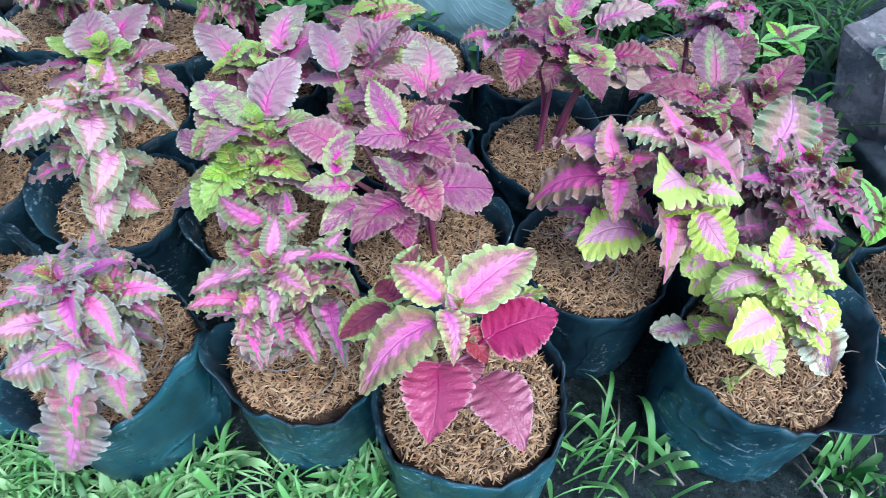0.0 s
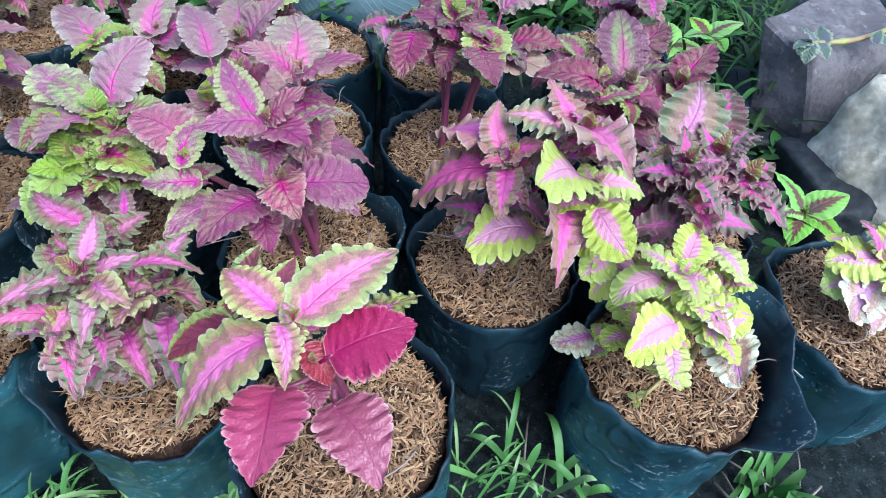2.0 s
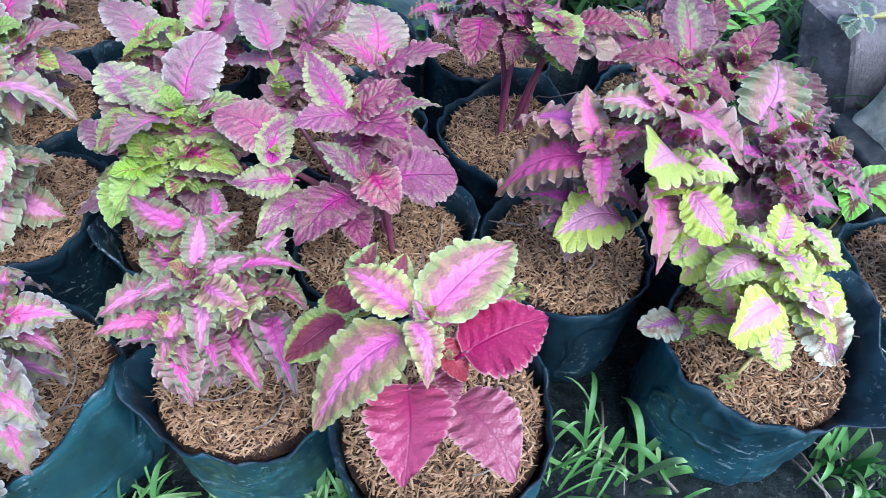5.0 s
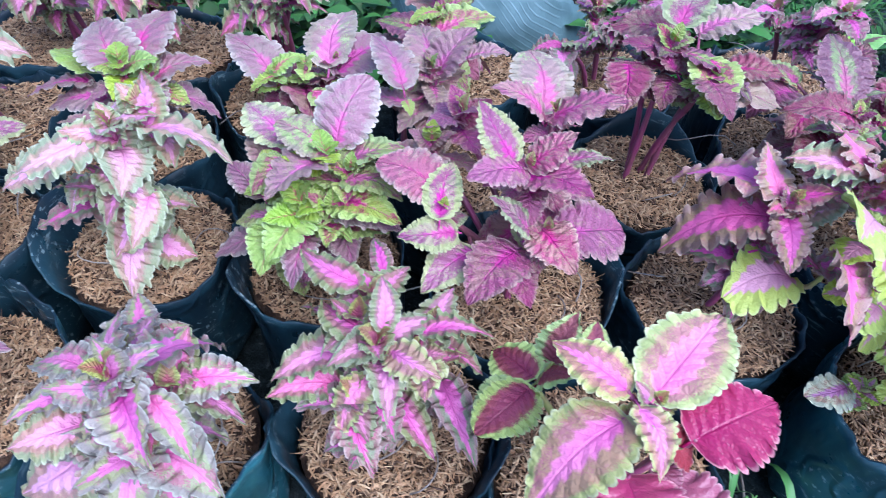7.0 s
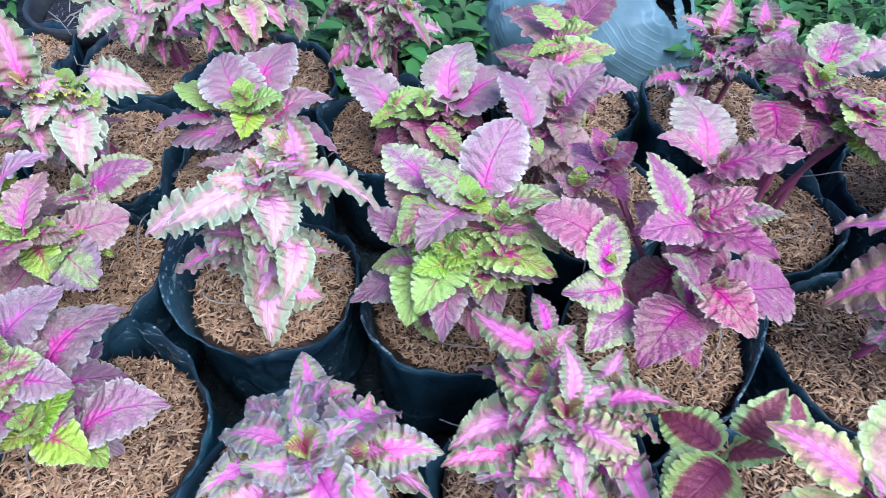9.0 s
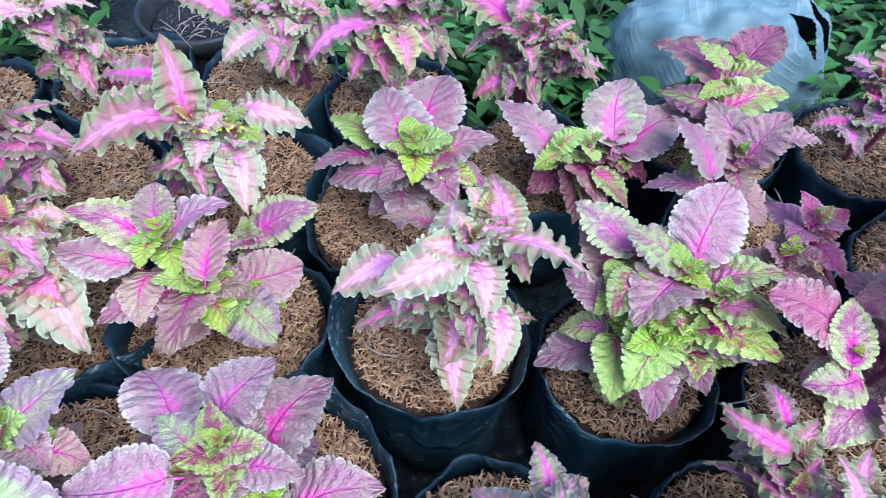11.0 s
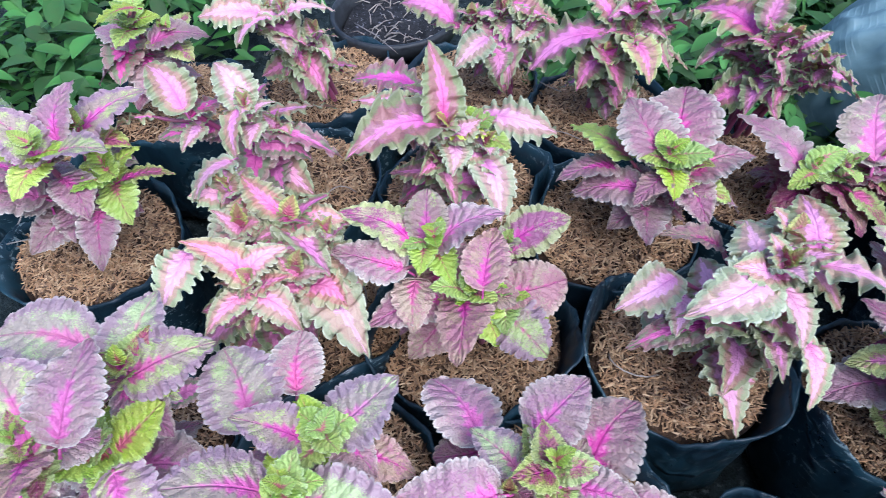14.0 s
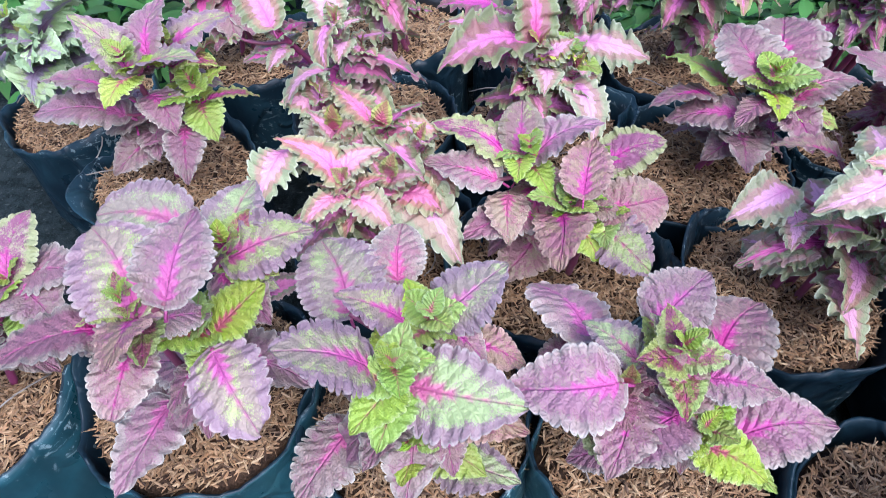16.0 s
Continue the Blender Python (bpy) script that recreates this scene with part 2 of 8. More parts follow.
MAG, HOT, PALE = (0.62, 0.1, 0.36), (0.68, 0.22, 0.43), (0.72, 0.35, 0.5)
LIME = (0.3, 0.42, 0.07)
LEAF = {
    # dusky mauve with a magenta flare at the stalk
    "mauve": leaf_material("leaf_mauve", MAG, (0.3, 0.148, 0.185), (0.34, 0.255, 0.225), (0.53, 0.49, 0.4), (0.55, 0.06, 0.27), 0.15, 0.72, patch=(0.3, 0.24, 0.18), patchy=0.15, quilt=1.15),
    # deep plum
    "plum": leaf_material("leaf_plum", (0.58, 0.07, 0.29), (0.25, 0.062, 0.11), (0.25, 0.13, 0.12), (0.33, 0.27, 0.22), (0.46, 0.04, 0.24), 0.11, 0.78, patch=(0.3, 0.26, 0.14), patchy=0.1, quilt=1.35),
    # mauve, flecked with cream
    "fleck": leaf_material("leaf_fleck", MAG, (0.28, 0.1, 0.165), (0.36, 0.38, 0.18), (0.5, 0.49, 0.3), (0.5, 0.04, 0.26), 0.17, 0.62, patch=(0.44, 0.46, 0.24), patchy=0.22),
    # cream field with magenta veins
    "cream": leaf_material("leaf_cream", MAG, (0.36, 0.43, 0.17), (0.32, 0.26, 0.19), (0.46, 0.36, 0.3), (0.48, 0.08, 0.26), 0.22, 0.72, patch=(0.3, 0.15, 0.18), patchy=0.45, vein_width=0.12, fan=0.6),
    # young lime leaf
    "lime": leaf_material("leaf_lime", (0.48, 0.07, 0.17), (0.3, 0.42, 0.075), (0.34, 0.44, 0.12), (0.46, 0.52, 0.25), (0.54, 0.05, 0.2), 0.13, 0.82, patch=(0.34, 0.36, 0.1), patchy=0.15),
    # lime towards the stalk, mauve towards the margin
    "shade": leaf_material("leaf_shaded", MAG, (0.36, 0.41, 0.18), (0.28, 0.185, 0.21), (0.42, 0.36, 0.32), (0.5, 0.06, 0.28), 0.14, 0.62, patch=(0.29, 0.18, 0.2), patchy=0.32),
    # half lime, half wine
    "turn": leaf_material("leaf_turning", MAG, (0.27, 0.085, 0.115), (0.33, 0.38, 0.125), (0.48, 0.5, 0.25), (0.46, 0.03, 0.22), 0.2, 0.57, patch=LIME, patchy=0.3, quilt=1.15),
    # warm rose-plum
    "rose": leaf_material("leaf_rose", (0.56, 0.07, 0.28), (0.33, 0.09, 0.165), (0.36, 0.2, 0.19), (0.48, 0.34, 0.28), (0.48, 0.04, 0.25), 0.16, 0.8, patch=(0.38, 0.28, 0.18), patchy=0.12, quilt=1.3),
    # coral-pink heart in a beige-green margin
    "coral": leaf_material("leaf_coral", (0.74, 0.3, 0.43), (0.4, 0.25, 0.17), (0.34, 0.32, 0.18), (0.52, 0.48, 0.36), (0.6, 0.1, 0.28), 0.5, 0.66, patch=(0.42, 0.17, 0.17), patchy=0.35),
    # fuchsia heart, wine field and olive margin
    "fuchsia": leaf_material("leaf_fuchsia", (0.66, 0.14, 0.36), (0.34, 0.11, 0.15), (0.33, 0.2, 0.16), (0.48, 0.38, 0.28), (0.5, 0.04, 0.23), 0.5, 0.72, patch=(0.3, 0.24, 0.1), patchy=0.3),
    # dusky rose-brown
    "dusk": leaf_material("leaf_dusk", MAG, (0.34, 0.16, 0.185), (0.37, 0.24, 0.2), (0.5, 0.38, 0.3), (0.5, 0.06, 0.25), 0.15, 0.74, patch=(0.34, 0.29, 0.16), patchy=0.2, quilt=1.2),
    # lime splashed along the midrib, plum margin
    "splash": leaf_material("leaf_splashed", (0.46, 0.07, 0.24), (0.24, 0.3, 0.1), (0.19, 0.075, 0.11), (0.32, 0.2, 0.18), (0.42, 0.04, 0.22), 0.14, 0.42, patch=(0.2, 0.08, 0.11), patchy=0.2, quilt=1.3),
    # hot pink heart, bronze-green ruffled margin
    "pink": leaf_material("leaf_pink", HOT, (0.29, 0.14, 0.12), (0.22, 0.24, 0.11), (0.42, 0.4, 0.27), (0.54, 0.05, 0.28), 0.42, 0.62, patch=(0.32, 0.13, 0.17), patchy=0.4),
    # pale pink heart
    "blush": leaf_material("leaf_blush", PALE, (0.4, 0.27, 0.18), (0.29, 0.31, 0.17), (0.5, 0.5, 0.36), (0.62, 0.13, 0.4), 0.47, 0.66, patch=(0.36, 0.2, 0.17), patchy=0.4),
    # lilac heart, grey-lavender margin
    "lilac": leaf_material("leaf_lilac", (0.64, 0.2, 0.41), (0.31, 0.13, 0.17), (0.25, 0.215, 0.185), (0.4, 0.41, 0.34), (0.54, 0.06, 0.3), 0.45, 0.68, patch=(0.27, 0.31, 0.14), patchy=0.45),
    # violet heart and plum margin
    "violet": leaf_material("leaf_violet", (0.6, 0.14, 0.36), (0.28, 0.1, 0.14), (0.27, 0.165, 0.15), (0.42, 0.34, 0.3), (0.42, 0.04, 0.24), 0.5, 0.74, patch=(0.15, 0.2, 0.1), patchy=0.45),
    # crimson old leaf
    "crimson": leaf_material("leaf_crimson", (0.32, 0.055, 0.095), (0.3, 0.05, 0.085), (0.33, 0.07, 0.105), (0.58, 0.36, 0.32), (0.27, 0.025, 0.07), 0.2, 0.92, gloss=0.26, fan=0.5, quilt=0.55),
    # rosy old leaf
    "rosy": leaf_material("leaf_rosy", (0.36, 0.09, 0.14), (0.34, 0.085, 0.13), (0.38, 0.13, 0.16), (0.58, 0.34, 0.33), (0.34, 0.05, 0.13), 0.2, 0.92, gloss=0.26, fan=0.5, quilt=0.55),
    # chartreuse with a white-pink heart
    "citron": leaf_material("leaf_citron", (0.72, 0.34, 0.47), (0.48, 0.57, 0.12), (0.5, 0.6, 0.14), (0.6, 0.68, 0.28), (0.66, 0.2, 0.42), 0.62, 0.74),
    # faded cream with violet heart
    "faded": leaf_material("leaf_faded", (0.54, 0.24, 0.46), (0.56, 0.52, 0.36), (0.62, 0.62, 0.44), (0.68, 0.67, 0.5), (0.38, 0.07, 0.26), 0.42, 0.7, patch=(0.34, 0.14, 0.12), patchy=0.4),
    # wine heart in a broad lime border
    "bordered": leaf_material("leaf_bordered", (0.27, 0.065, 0.095), (0.28, 0.075, 0.085), (0.44, 0.53, 0.17), (0.56, 0.6, 0.3), (0.2, 0.02, 0.06), 0.56, 0.62),
    # fresh green with a brown heart
    "green": leaf_material("leaf_green", (0.13, 0.03, 0.04), (0.2, 0.42, 0.07), (0.23, 0.47, 0.09), (0.4, 0.6, 0.22), (0.08, 0.05, 0.05), 0.41, 0.5, fan=0.15),
    # hot pink heart in a lime and bronze margin
    "neon": leaf_material("leaf_neon", (0.74, 0.24, 0.42), (0.38, 0.24, 0.14), (0.37, 0.39, 0.14), (0.54, 0.52, 0.32), (0.58, 0.07, 0.32), 0.48, 0.72, patch=(0.36, 0.13, 0.16), patchy=0.35),
    # grey-green with cream margin
    "pale": leaf_material("leaf_pale", (0.15, 0.15, 0.2), (0.13, 0.2, 0.14), (0.33, 0.38, 0.27), (0.46, 0.5, 0.38), (0.18, 0.14, 0.2), 0.3, 0.62),
    # grey-mauve heart, pale lime margin
    "sage": leaf_material("leaf_sage", (0.27, 0.2, 0.27), (0.24, 0.25, 0.2), (0.34, 0.44, 0.23), (0.5, 0.56, 0.36), (0.36, 0.16, 0.3), 0.45, 0.6, patch=(0.3, 0.4, 0.16), patchy=0.4),
    "bud": leaf_material("leaf_bud", (0.44, 0.1, 0.18), (0.32, 0.2, 0.1), (0.36, 0.38, 0.12), (0.48, 0.47, 0.22), (0.42, 0.05, 0.16), 0.35, 0.6),
}


def stem_material(name, a, b):
    m = Nodes(name)
    n = m.noise(30.0, 4.0, m.coord())
    m.bump(m.noise(120.0, 2.0, m.coord()), 0.3, 0.002)
    return m.finish(m.mix(m.step(n, 0.35, 0.65), a, b), 0.45, 0.5)


STEM_RED = stem_material("stem_magenta", (0.24, 0.04, 0.11), (0.18, 0.06, 0.08))
STEM_GREEN = stem_material("stem_green", (0.3, 0.32, 0.08), (0.3, 0.18, 0.1))


def film_material(name="black_polythene", base=(0.006, 0.014, 0.021), dusty=(0.016, 0.042, 0.056), scuffed=(0.2, 0.25, 0.25), shine=0.25):
    """Thin polythene: glossy, crinkled, with pale scuffs, and dust patches whose teal also stands for light."""
    m = Nodes(name)
    c = m.coord()
    stretch = m.add("ShaderNodeMapping")
    m.put(stretch.inputs[0], c)
    stretch.inputs["Scale"].default_value = (1, 1, 0.35)
    crink = m.noise(26.0, 3.0, stretch.outputs[0], 0.5)
    big = m.noise(10.0, 2.0, c)
    ridge = m.math("SUBTRACT", 1.0, m.step(m.math("ABSOLUTE", m.math("SUBTRACT", m.noise(9.0, 2.0, c), 0.5)), 0.0, 0.035))
    flecks = m.step(m.noise(170.0, 3.0, c, 0.6), 0.6, 0.66)
    smear = m.add("ShaderNodeMapping")
    m.put(smear.inputs[0], c)
    smear.inputs["Rotation"].default_value = (0.12, -0.1, 0.0)
    smear.inputs["Scale"].default_value = (35, 35, 190)
    streaks = m.step(m.noise(1.0, 4.0, smear.outputs[0], 0.65), 0.6, 0.68)
    zone = m.step(m.noise(11.0, 3.0, c), 0.4, 0.62)
    dust = m.step(m.noise(13.0, 5.0, c), 0.36, 0.7)
    col = m.mix(dust, base, dusty)
    marks = m.math("MULTIPLY", m.math("MAXIMUM", flecks, streaks), zone)
    col = m.mix(m.math("MULTIPLY", marks, 0.75), col, scuffed)
    high = m.math("ADD", m.math("MULTIPLY", crink, 0.5), big)
    m.bump(m.math("ADD", high, m.math("MULTIPLY", ridge, 0.18)), 0.7, 0.012)
    return m.finish(col, m.span(m.noise(40, 3, c), 0.3, 0.7, 0.25, 0.5), shine)


def mottled(name, a, b, scale, rough=0.8, bump=0.5, dist=0.004, third=None, spec=0.3):
    m = Nodes(name)
    c = m.coord()
    n1, n2 = m.noise(scale, 5.0, c), m.noise(scale * 6, 4.0, c)
    col = m.mix(m.step(m.math("ADD", m.math("MULTIPLY", n1, 0.6), m.math("MULTIPLY", n2, 0.4)), 0.38, 0.62), a, b)
    if third:
        col = m.mix(m.step(m.noise(scale * 2.3, 6.0, c), 0.6, 0.68), col, third)
    grain = m.noise(scale * 24, 3.0, c, 0.7)
    col = m.mix(m.math("MULTIPLY", m.step(grain, 0.5, 0.72), 0.35), col, m.hue(col, 0.5, 1.0, 0.45))
    high = m.math("ADD", m.math("ADD", n1, m.math("MULTIPLY", n2, 0.5)), m.math("MULTIPLY", grain, 0.18))
    m.bump(high, bump, dist)
    return m.finish(col, rough, spec)


def scatter_material(name, cols, rough=0.6, spec=0.3):
    """Loose pieces, each with its own shade."""
    m = Nodes(name)
    r = m.island()
    ramp = m.add("ShaderNodeValToRGB")
    ramp.color_ramp.elements[0].color = (*cols[0], 1)
    ramp.color_ramp.elements[1].color = (*cols[-1], 1)
    for i, col in enumerate(cols[1:-1]):
        e = ramp.color_ramp.elements.new((i + 1) / (len(cols) - 1))
        e.color = (*col, 1)
    m.put(ramp.inputs[0], r)
    col = m.mix(m.math("MULTIPLY", m.noise(90.0, 3.0, m.coord()), 0.35), ramp.outputs[0], (0.08, 0.04, 0.02))
    return m.finish(col, rough, spec)


# one film in two copies: shaded dark inside the bed, lit teal in front
POLY = film_material()
POLY_LIT = film_material("lit_polythene", (0.01, 0.034, 0.044), (0.023, 0.09, 0.112), (0.3, 0.39, 0.4), 0.6)
SOIL = mottled("potting_soil", (0.02, 0.011, 0.007), (0.07, 0.038, 0.02), 70, 0.9, 0.8)
HUSK = scatter_material("rice_husk", [(0.05, 0.027, 0.016), (0.24, 0.14, 0.067), (0.39, 0.23, 0.11), (0.54, 0.385, 0.215), (0.35, 0.19, 0.088), (0.4, 0.26, 0.14), (0.1, 0.057, 0.032)])
STONE_DARK = mottled("slate_stone", (0.095, 0.087, 0.088), (0.165, 0.152, 0.152), 22, 0.75, 0.9, 0.006, (0.24, 0.225, 0.215))
STONE_PALE = mottled("lichened_stone", (0.27, 0.25, 0.18), (0.62, 0.57, 0.43), 12, 0.85, 0.45, 0.008, (0.72, 0.67, 0.53))
# colour of the low dark stone and of the pale stone's shaded side
STONE_BLACK = mottled("black_stone", (0.01, 0.013, 0.015), (0.034, 0.04, 0.042), 14, 0.6, 0.6, 0.004)
POT = mottled("black_pot_plastic", (0.012, 0.013, 0.014), (0.03, 0.032, 0.034), 30, 0.5, 0.2, 0.001)
PEAT = mottled("dark_peat", (0.006, 0.006, 0.007), (0.03, 0.029, 0.031), 90, 0.9, 1.0, 0.006, (0.2, 0.2, 0.22))
TWIG = stem_material("dry_twig", (0.3, 0.26, 0.21), (0.15, 0.12, 0.1))
PAPER = mottled("white_petal", (0.7, 0.72, 0.75), (0.85, 0.86, 0.88), 30, 0.6, 0.2, 0.001)
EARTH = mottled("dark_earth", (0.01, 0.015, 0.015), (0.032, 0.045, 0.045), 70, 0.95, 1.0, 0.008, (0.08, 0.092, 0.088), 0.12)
GRASS = scatter_material("grass_blade", [(0.035, 0.12, 0.03), (0.08, 0.24, 0.05), (0.13, 0.33, 0.08), (0.27, 0.44, 0.17), (0.07, 0.18, 0.045)], 0.45, 0.4)
WEED = scatter_material("weed_leaf", [(0.012, 0.05, 0.012), (0.024, 0.1, 0.02), (0.05, 0.19, 0.035)], 0.6, 0.2)


# ---- mesh helpers ----
def mesh_of(name, verts, faces, material, uvs=None, smooth=True):
    me = bpy.data.meshes.new(name)
    me.from_pydata(verts, [], faces)
    if uvs is not None:
        layer = me.uv_layers.new(name="map")
        loops = np.empty(len(me.loops), dtype=np.int32)
        me.loops.foreach_get("vertex_index", loops)
        layer.data.foreach_set("uv", np.asarray(uvs, dtype=np.float32)[loops].ravel())
    me.polygons.foreach_set("use_smooth", [smooth] * len(me.polygons))
    me.materials.append(material)
    me.update()
    return me


def part(name, me, parent, label="", m=None):
    ob = new(name, me)
    ob.parent = parent
    if m is not None:
        ob.matrix_basis = m
    if label:
        ob["label"] = label
    return ob


def tube(points, radii, sides=6):
    """A tapered tube along points; returns verts and faces."""
    verts, faces = [], []
    pts = [Vector(p) for p in points]
    for i, p in enumerate(pts):
        d = (pts[min(i + 1, len(pts) - 1)] - pts[max(i - 1, 0)]).normalized()
        q = d.to_track_quat("Z", "Y")
        for k in range(sides):
            a = 2 * math.pi * k / sides
            verts.append(p + q @ Vector((math.cos(a) * radii[i], math.sin(a) * radii[i], 0)))
    for i in range(len(pts) - 1):
        for k in range(sides):
            a, b = i * sides + k, i * sides + (k + 1) % sides
            faces.append((a, b, b + sides, a + sides))
    faces.append(tuple(range(sides))[::-1])
    faces.append(tuple(range((len(pts) - 1) * sides, len(pts) * sides)))
    return verts, faces


# ---- leaves ----
# form: width, teeth, depth of teeth, ruffle, arch, fold
FORM = {
    "plain": (0.76, 13, 0.135, 0.035, 0.28, 0.27),
    "round": (0.84, 13, 0.13, 0.035, 0.24, 0.2),
    "long": (0.7, 14, 0.13, 0.06, 0.3, 0.2),
    "ruffle": (0.82, 14, 0.125, 0.08, 0.36, 0.26),
    "frill": (0.74, 13, 0.14, 0.1, 0.5, 0.34),
    "cren": (0.94, 10, 0.17, 0.06, 0.34, 0.24),
    "small": (0.8, 10, 0.13, 0.04, 0.16, 0.2),
    "weed": (0.62, 10, 0.05, 0.015, 0.2, 0.08),
}
COLS_V = 5
leaf_cache, leaf_sag = {}, {}


def leaf_mesh(form, kind, variant):
    """A blade one unit long from its stalk, along +x, with scalloped margins."""
    key = (form, kind, variant)
    if key in leaf_cache:
        return leaf_cache[key]
    rng = random.Random(f"{form}{kind}{variant}")
    width, teeth, depth, ruffle, arch, fold = FORM[form]
    ph = [rng.uniform(0, 6.28) for _ in range(6)]
    curly = form in ("ruffle", "frill", "cren")
    bend = rng.uniform(-0.14, 0.14) if curly else rng.uniform(-0.07, 0.07)
    twist = rng.uniform(-0.8, 0.8) if curly else rng.uniform(-0.3, 0.3)
    arch *= rng.uniform(0.6, 1.5)
    fold *= rng.uniform(0.4, 1.6)
    width *= rng.uniform(0.94, 1.06)
    stalk = 0.035
    point = 0.6 if form in ("round", "cren") else 0.85
    swell = 0.42
    at = swell / (swell + point)
    peak = at ** swell * (1 - at) ** point
    verts, faces, uvs = [], [], []
    rows = 5 * teeth
    for i in range(rows + 1):
        u = i / rows
        half = width / 2 * (u ** swell) * ((1 - u) ** point) / peak
        x0 = stalk + (1 - stalk) * u
        lobes = 0.1 * (1 - u) ** 6 if form != "weed" else 0.0
        for j in range(-COLS_V, COLS_V + 1):
            v = j / COLS_V
            s, side = abs(v), (1 if v >= 0 else -1)
            h, xs = half, 0.0
            if s > 0.7:
                k = (s - 0.5) / 0.5
                cell = (teeth * u + 0.3 * side + ph[0]) % 1.0
                big = 0.75 + 0.5 * ((math.sin(12.9 * int(teeth * u + 0.3 * side + ph[0]) + ph[1] + side) + 1) / 2)
                lobe = math.sqrt(max(0.0, 1 - (2 * cell - 1) ** 2))
                h *= 1 + k * (depth * 1.9 * big * (lobe - 0.7))
                xs = k * (cell - 0.5) * 0.25 * depth / 0.1 / teeth
            y = h * v + bend * math.sin(math.pi * u)
            edge = s * s
            z = -arch * (u ** 1.8) + 0.06 * math.sin(math.pi * u)
            z += fold * abs(y) * 0.9 - 0.35 * y * y
            z += ruffle * edge * math.sin(2 * math.pi * (teeth * 0.33) * u + ph[1] + side * 1.3) * min(1, 4 * u) * (1 - 0.5 * u)
            z += ruffle * 0.5 * edge * math.sin(2 * math.pi * teeth * 0.62 * u + ph[2] - side)
            run = u * 7.0 - 2.0 * s ** 0.8
            z -= 0.006 * min(1.0, s * 4) * (1 - s) * math.cos(2 * math.pi * run + math.pi)
            z += 0.014 * s * noise.noise((u * 3.4 + ph[4], v * 2.6, ph[5]))
            z += 0.012 * math.sin(9 * u + ph[3]) * v
            z += (y - bend * math.sin(math.pi * u)) * math.tan(twist * u)
            verts.append((x0 + xs - lobes * s ** 1.5, y, z))
            uvs.append((u, 0.5 + 0.5 * v))
    n = 2 * COLS_V + 1
    for i in range(rows):
        for j in range(n - 1):
            a = i * n + j
            faces.append((a, a + n, a + n + 1, a + 1))
    # stalk
    tv, tf = tube([(-0.17, 0, -0.06), (-0.03, 0, -0.014), (stalk + 0.03, 0, -0.004)], [0.02, 0.016, 0.011], 5)
    off = len(verts)
    verts += [tuple(p) for p in tv]
    uvs += [(0.02, 0.5)] * len(tv)
    faces += [tuple(off + i for i in f) for f in tf]
    me = mesh_of("leaf_" + kind, verts, faces, LEAF[kind], uvs)
    leaf_cache[key] = me
    leaf_sag[key] = math.degrees(math.atan2(arch, 1.0))
    return me


VARIANTS = 6
leaf_rng = random.Random(11)


def leaf(plant, kind, form, base, az, rise, length, wide=1.0, roll=0.0):
    """One leaf under its plant: base in metres from the plant's foot, azimuth and rise of the blade in degrees."""
    variant = leaf_rng.randrange(VARIANTS)
    me = leaf_mesh(form, kind, variant)
    lift = rise + leaf_sag[form, kind, variant]
    rot = Euler((radians(roll + leaf_rng.uniform(-14, 14)), radians(-lift), radians(az)), "XYZ").to_matrix().to_4x4()
    sc = Matrix.Diagonal((length, length * wide, length, 1))
    return part("leaf", me, plant, m=Matrix.Translation(base) @ rot @ sc)


def stem(plant, points, r0=0.0034, r1=0.0022, material=None):
    """A stem through points given from the plant's foot, slightly swollen at its nodes."""
    pts = [Vector(p) for p in points]
    out = []
    steps = 7
    for i in range(len(pts) - 1):
        p0, p1, p2, p3 = pts[max(i - 1, 0)], pts[i], pts[i + 1], pts[min(i + 2, len(pts) - 1)]
        for k in range(steps):
            f = k / steps
            out.append(0.5 * ((2 * p1) + (p2 - p0) * f + (2 * p0 - 5 * p1 + 4 * p2 - p3) * f * f + (3 * p1 - p0 - 3 * p2 + p3) * f ** 3))
    out.append(pts[-1])
    n = len(out)
    rad = [(r0 + (r1 - r0) * i / (n - 1)) * (1.25 if i % 5 == 0 else 1.0) for i in range(n)]
    v, f = tube(out, rad, 8)
    return part("stem", mesh_of("stem", [tuple(p) for p in v], f, material or STEM_RED), plant)


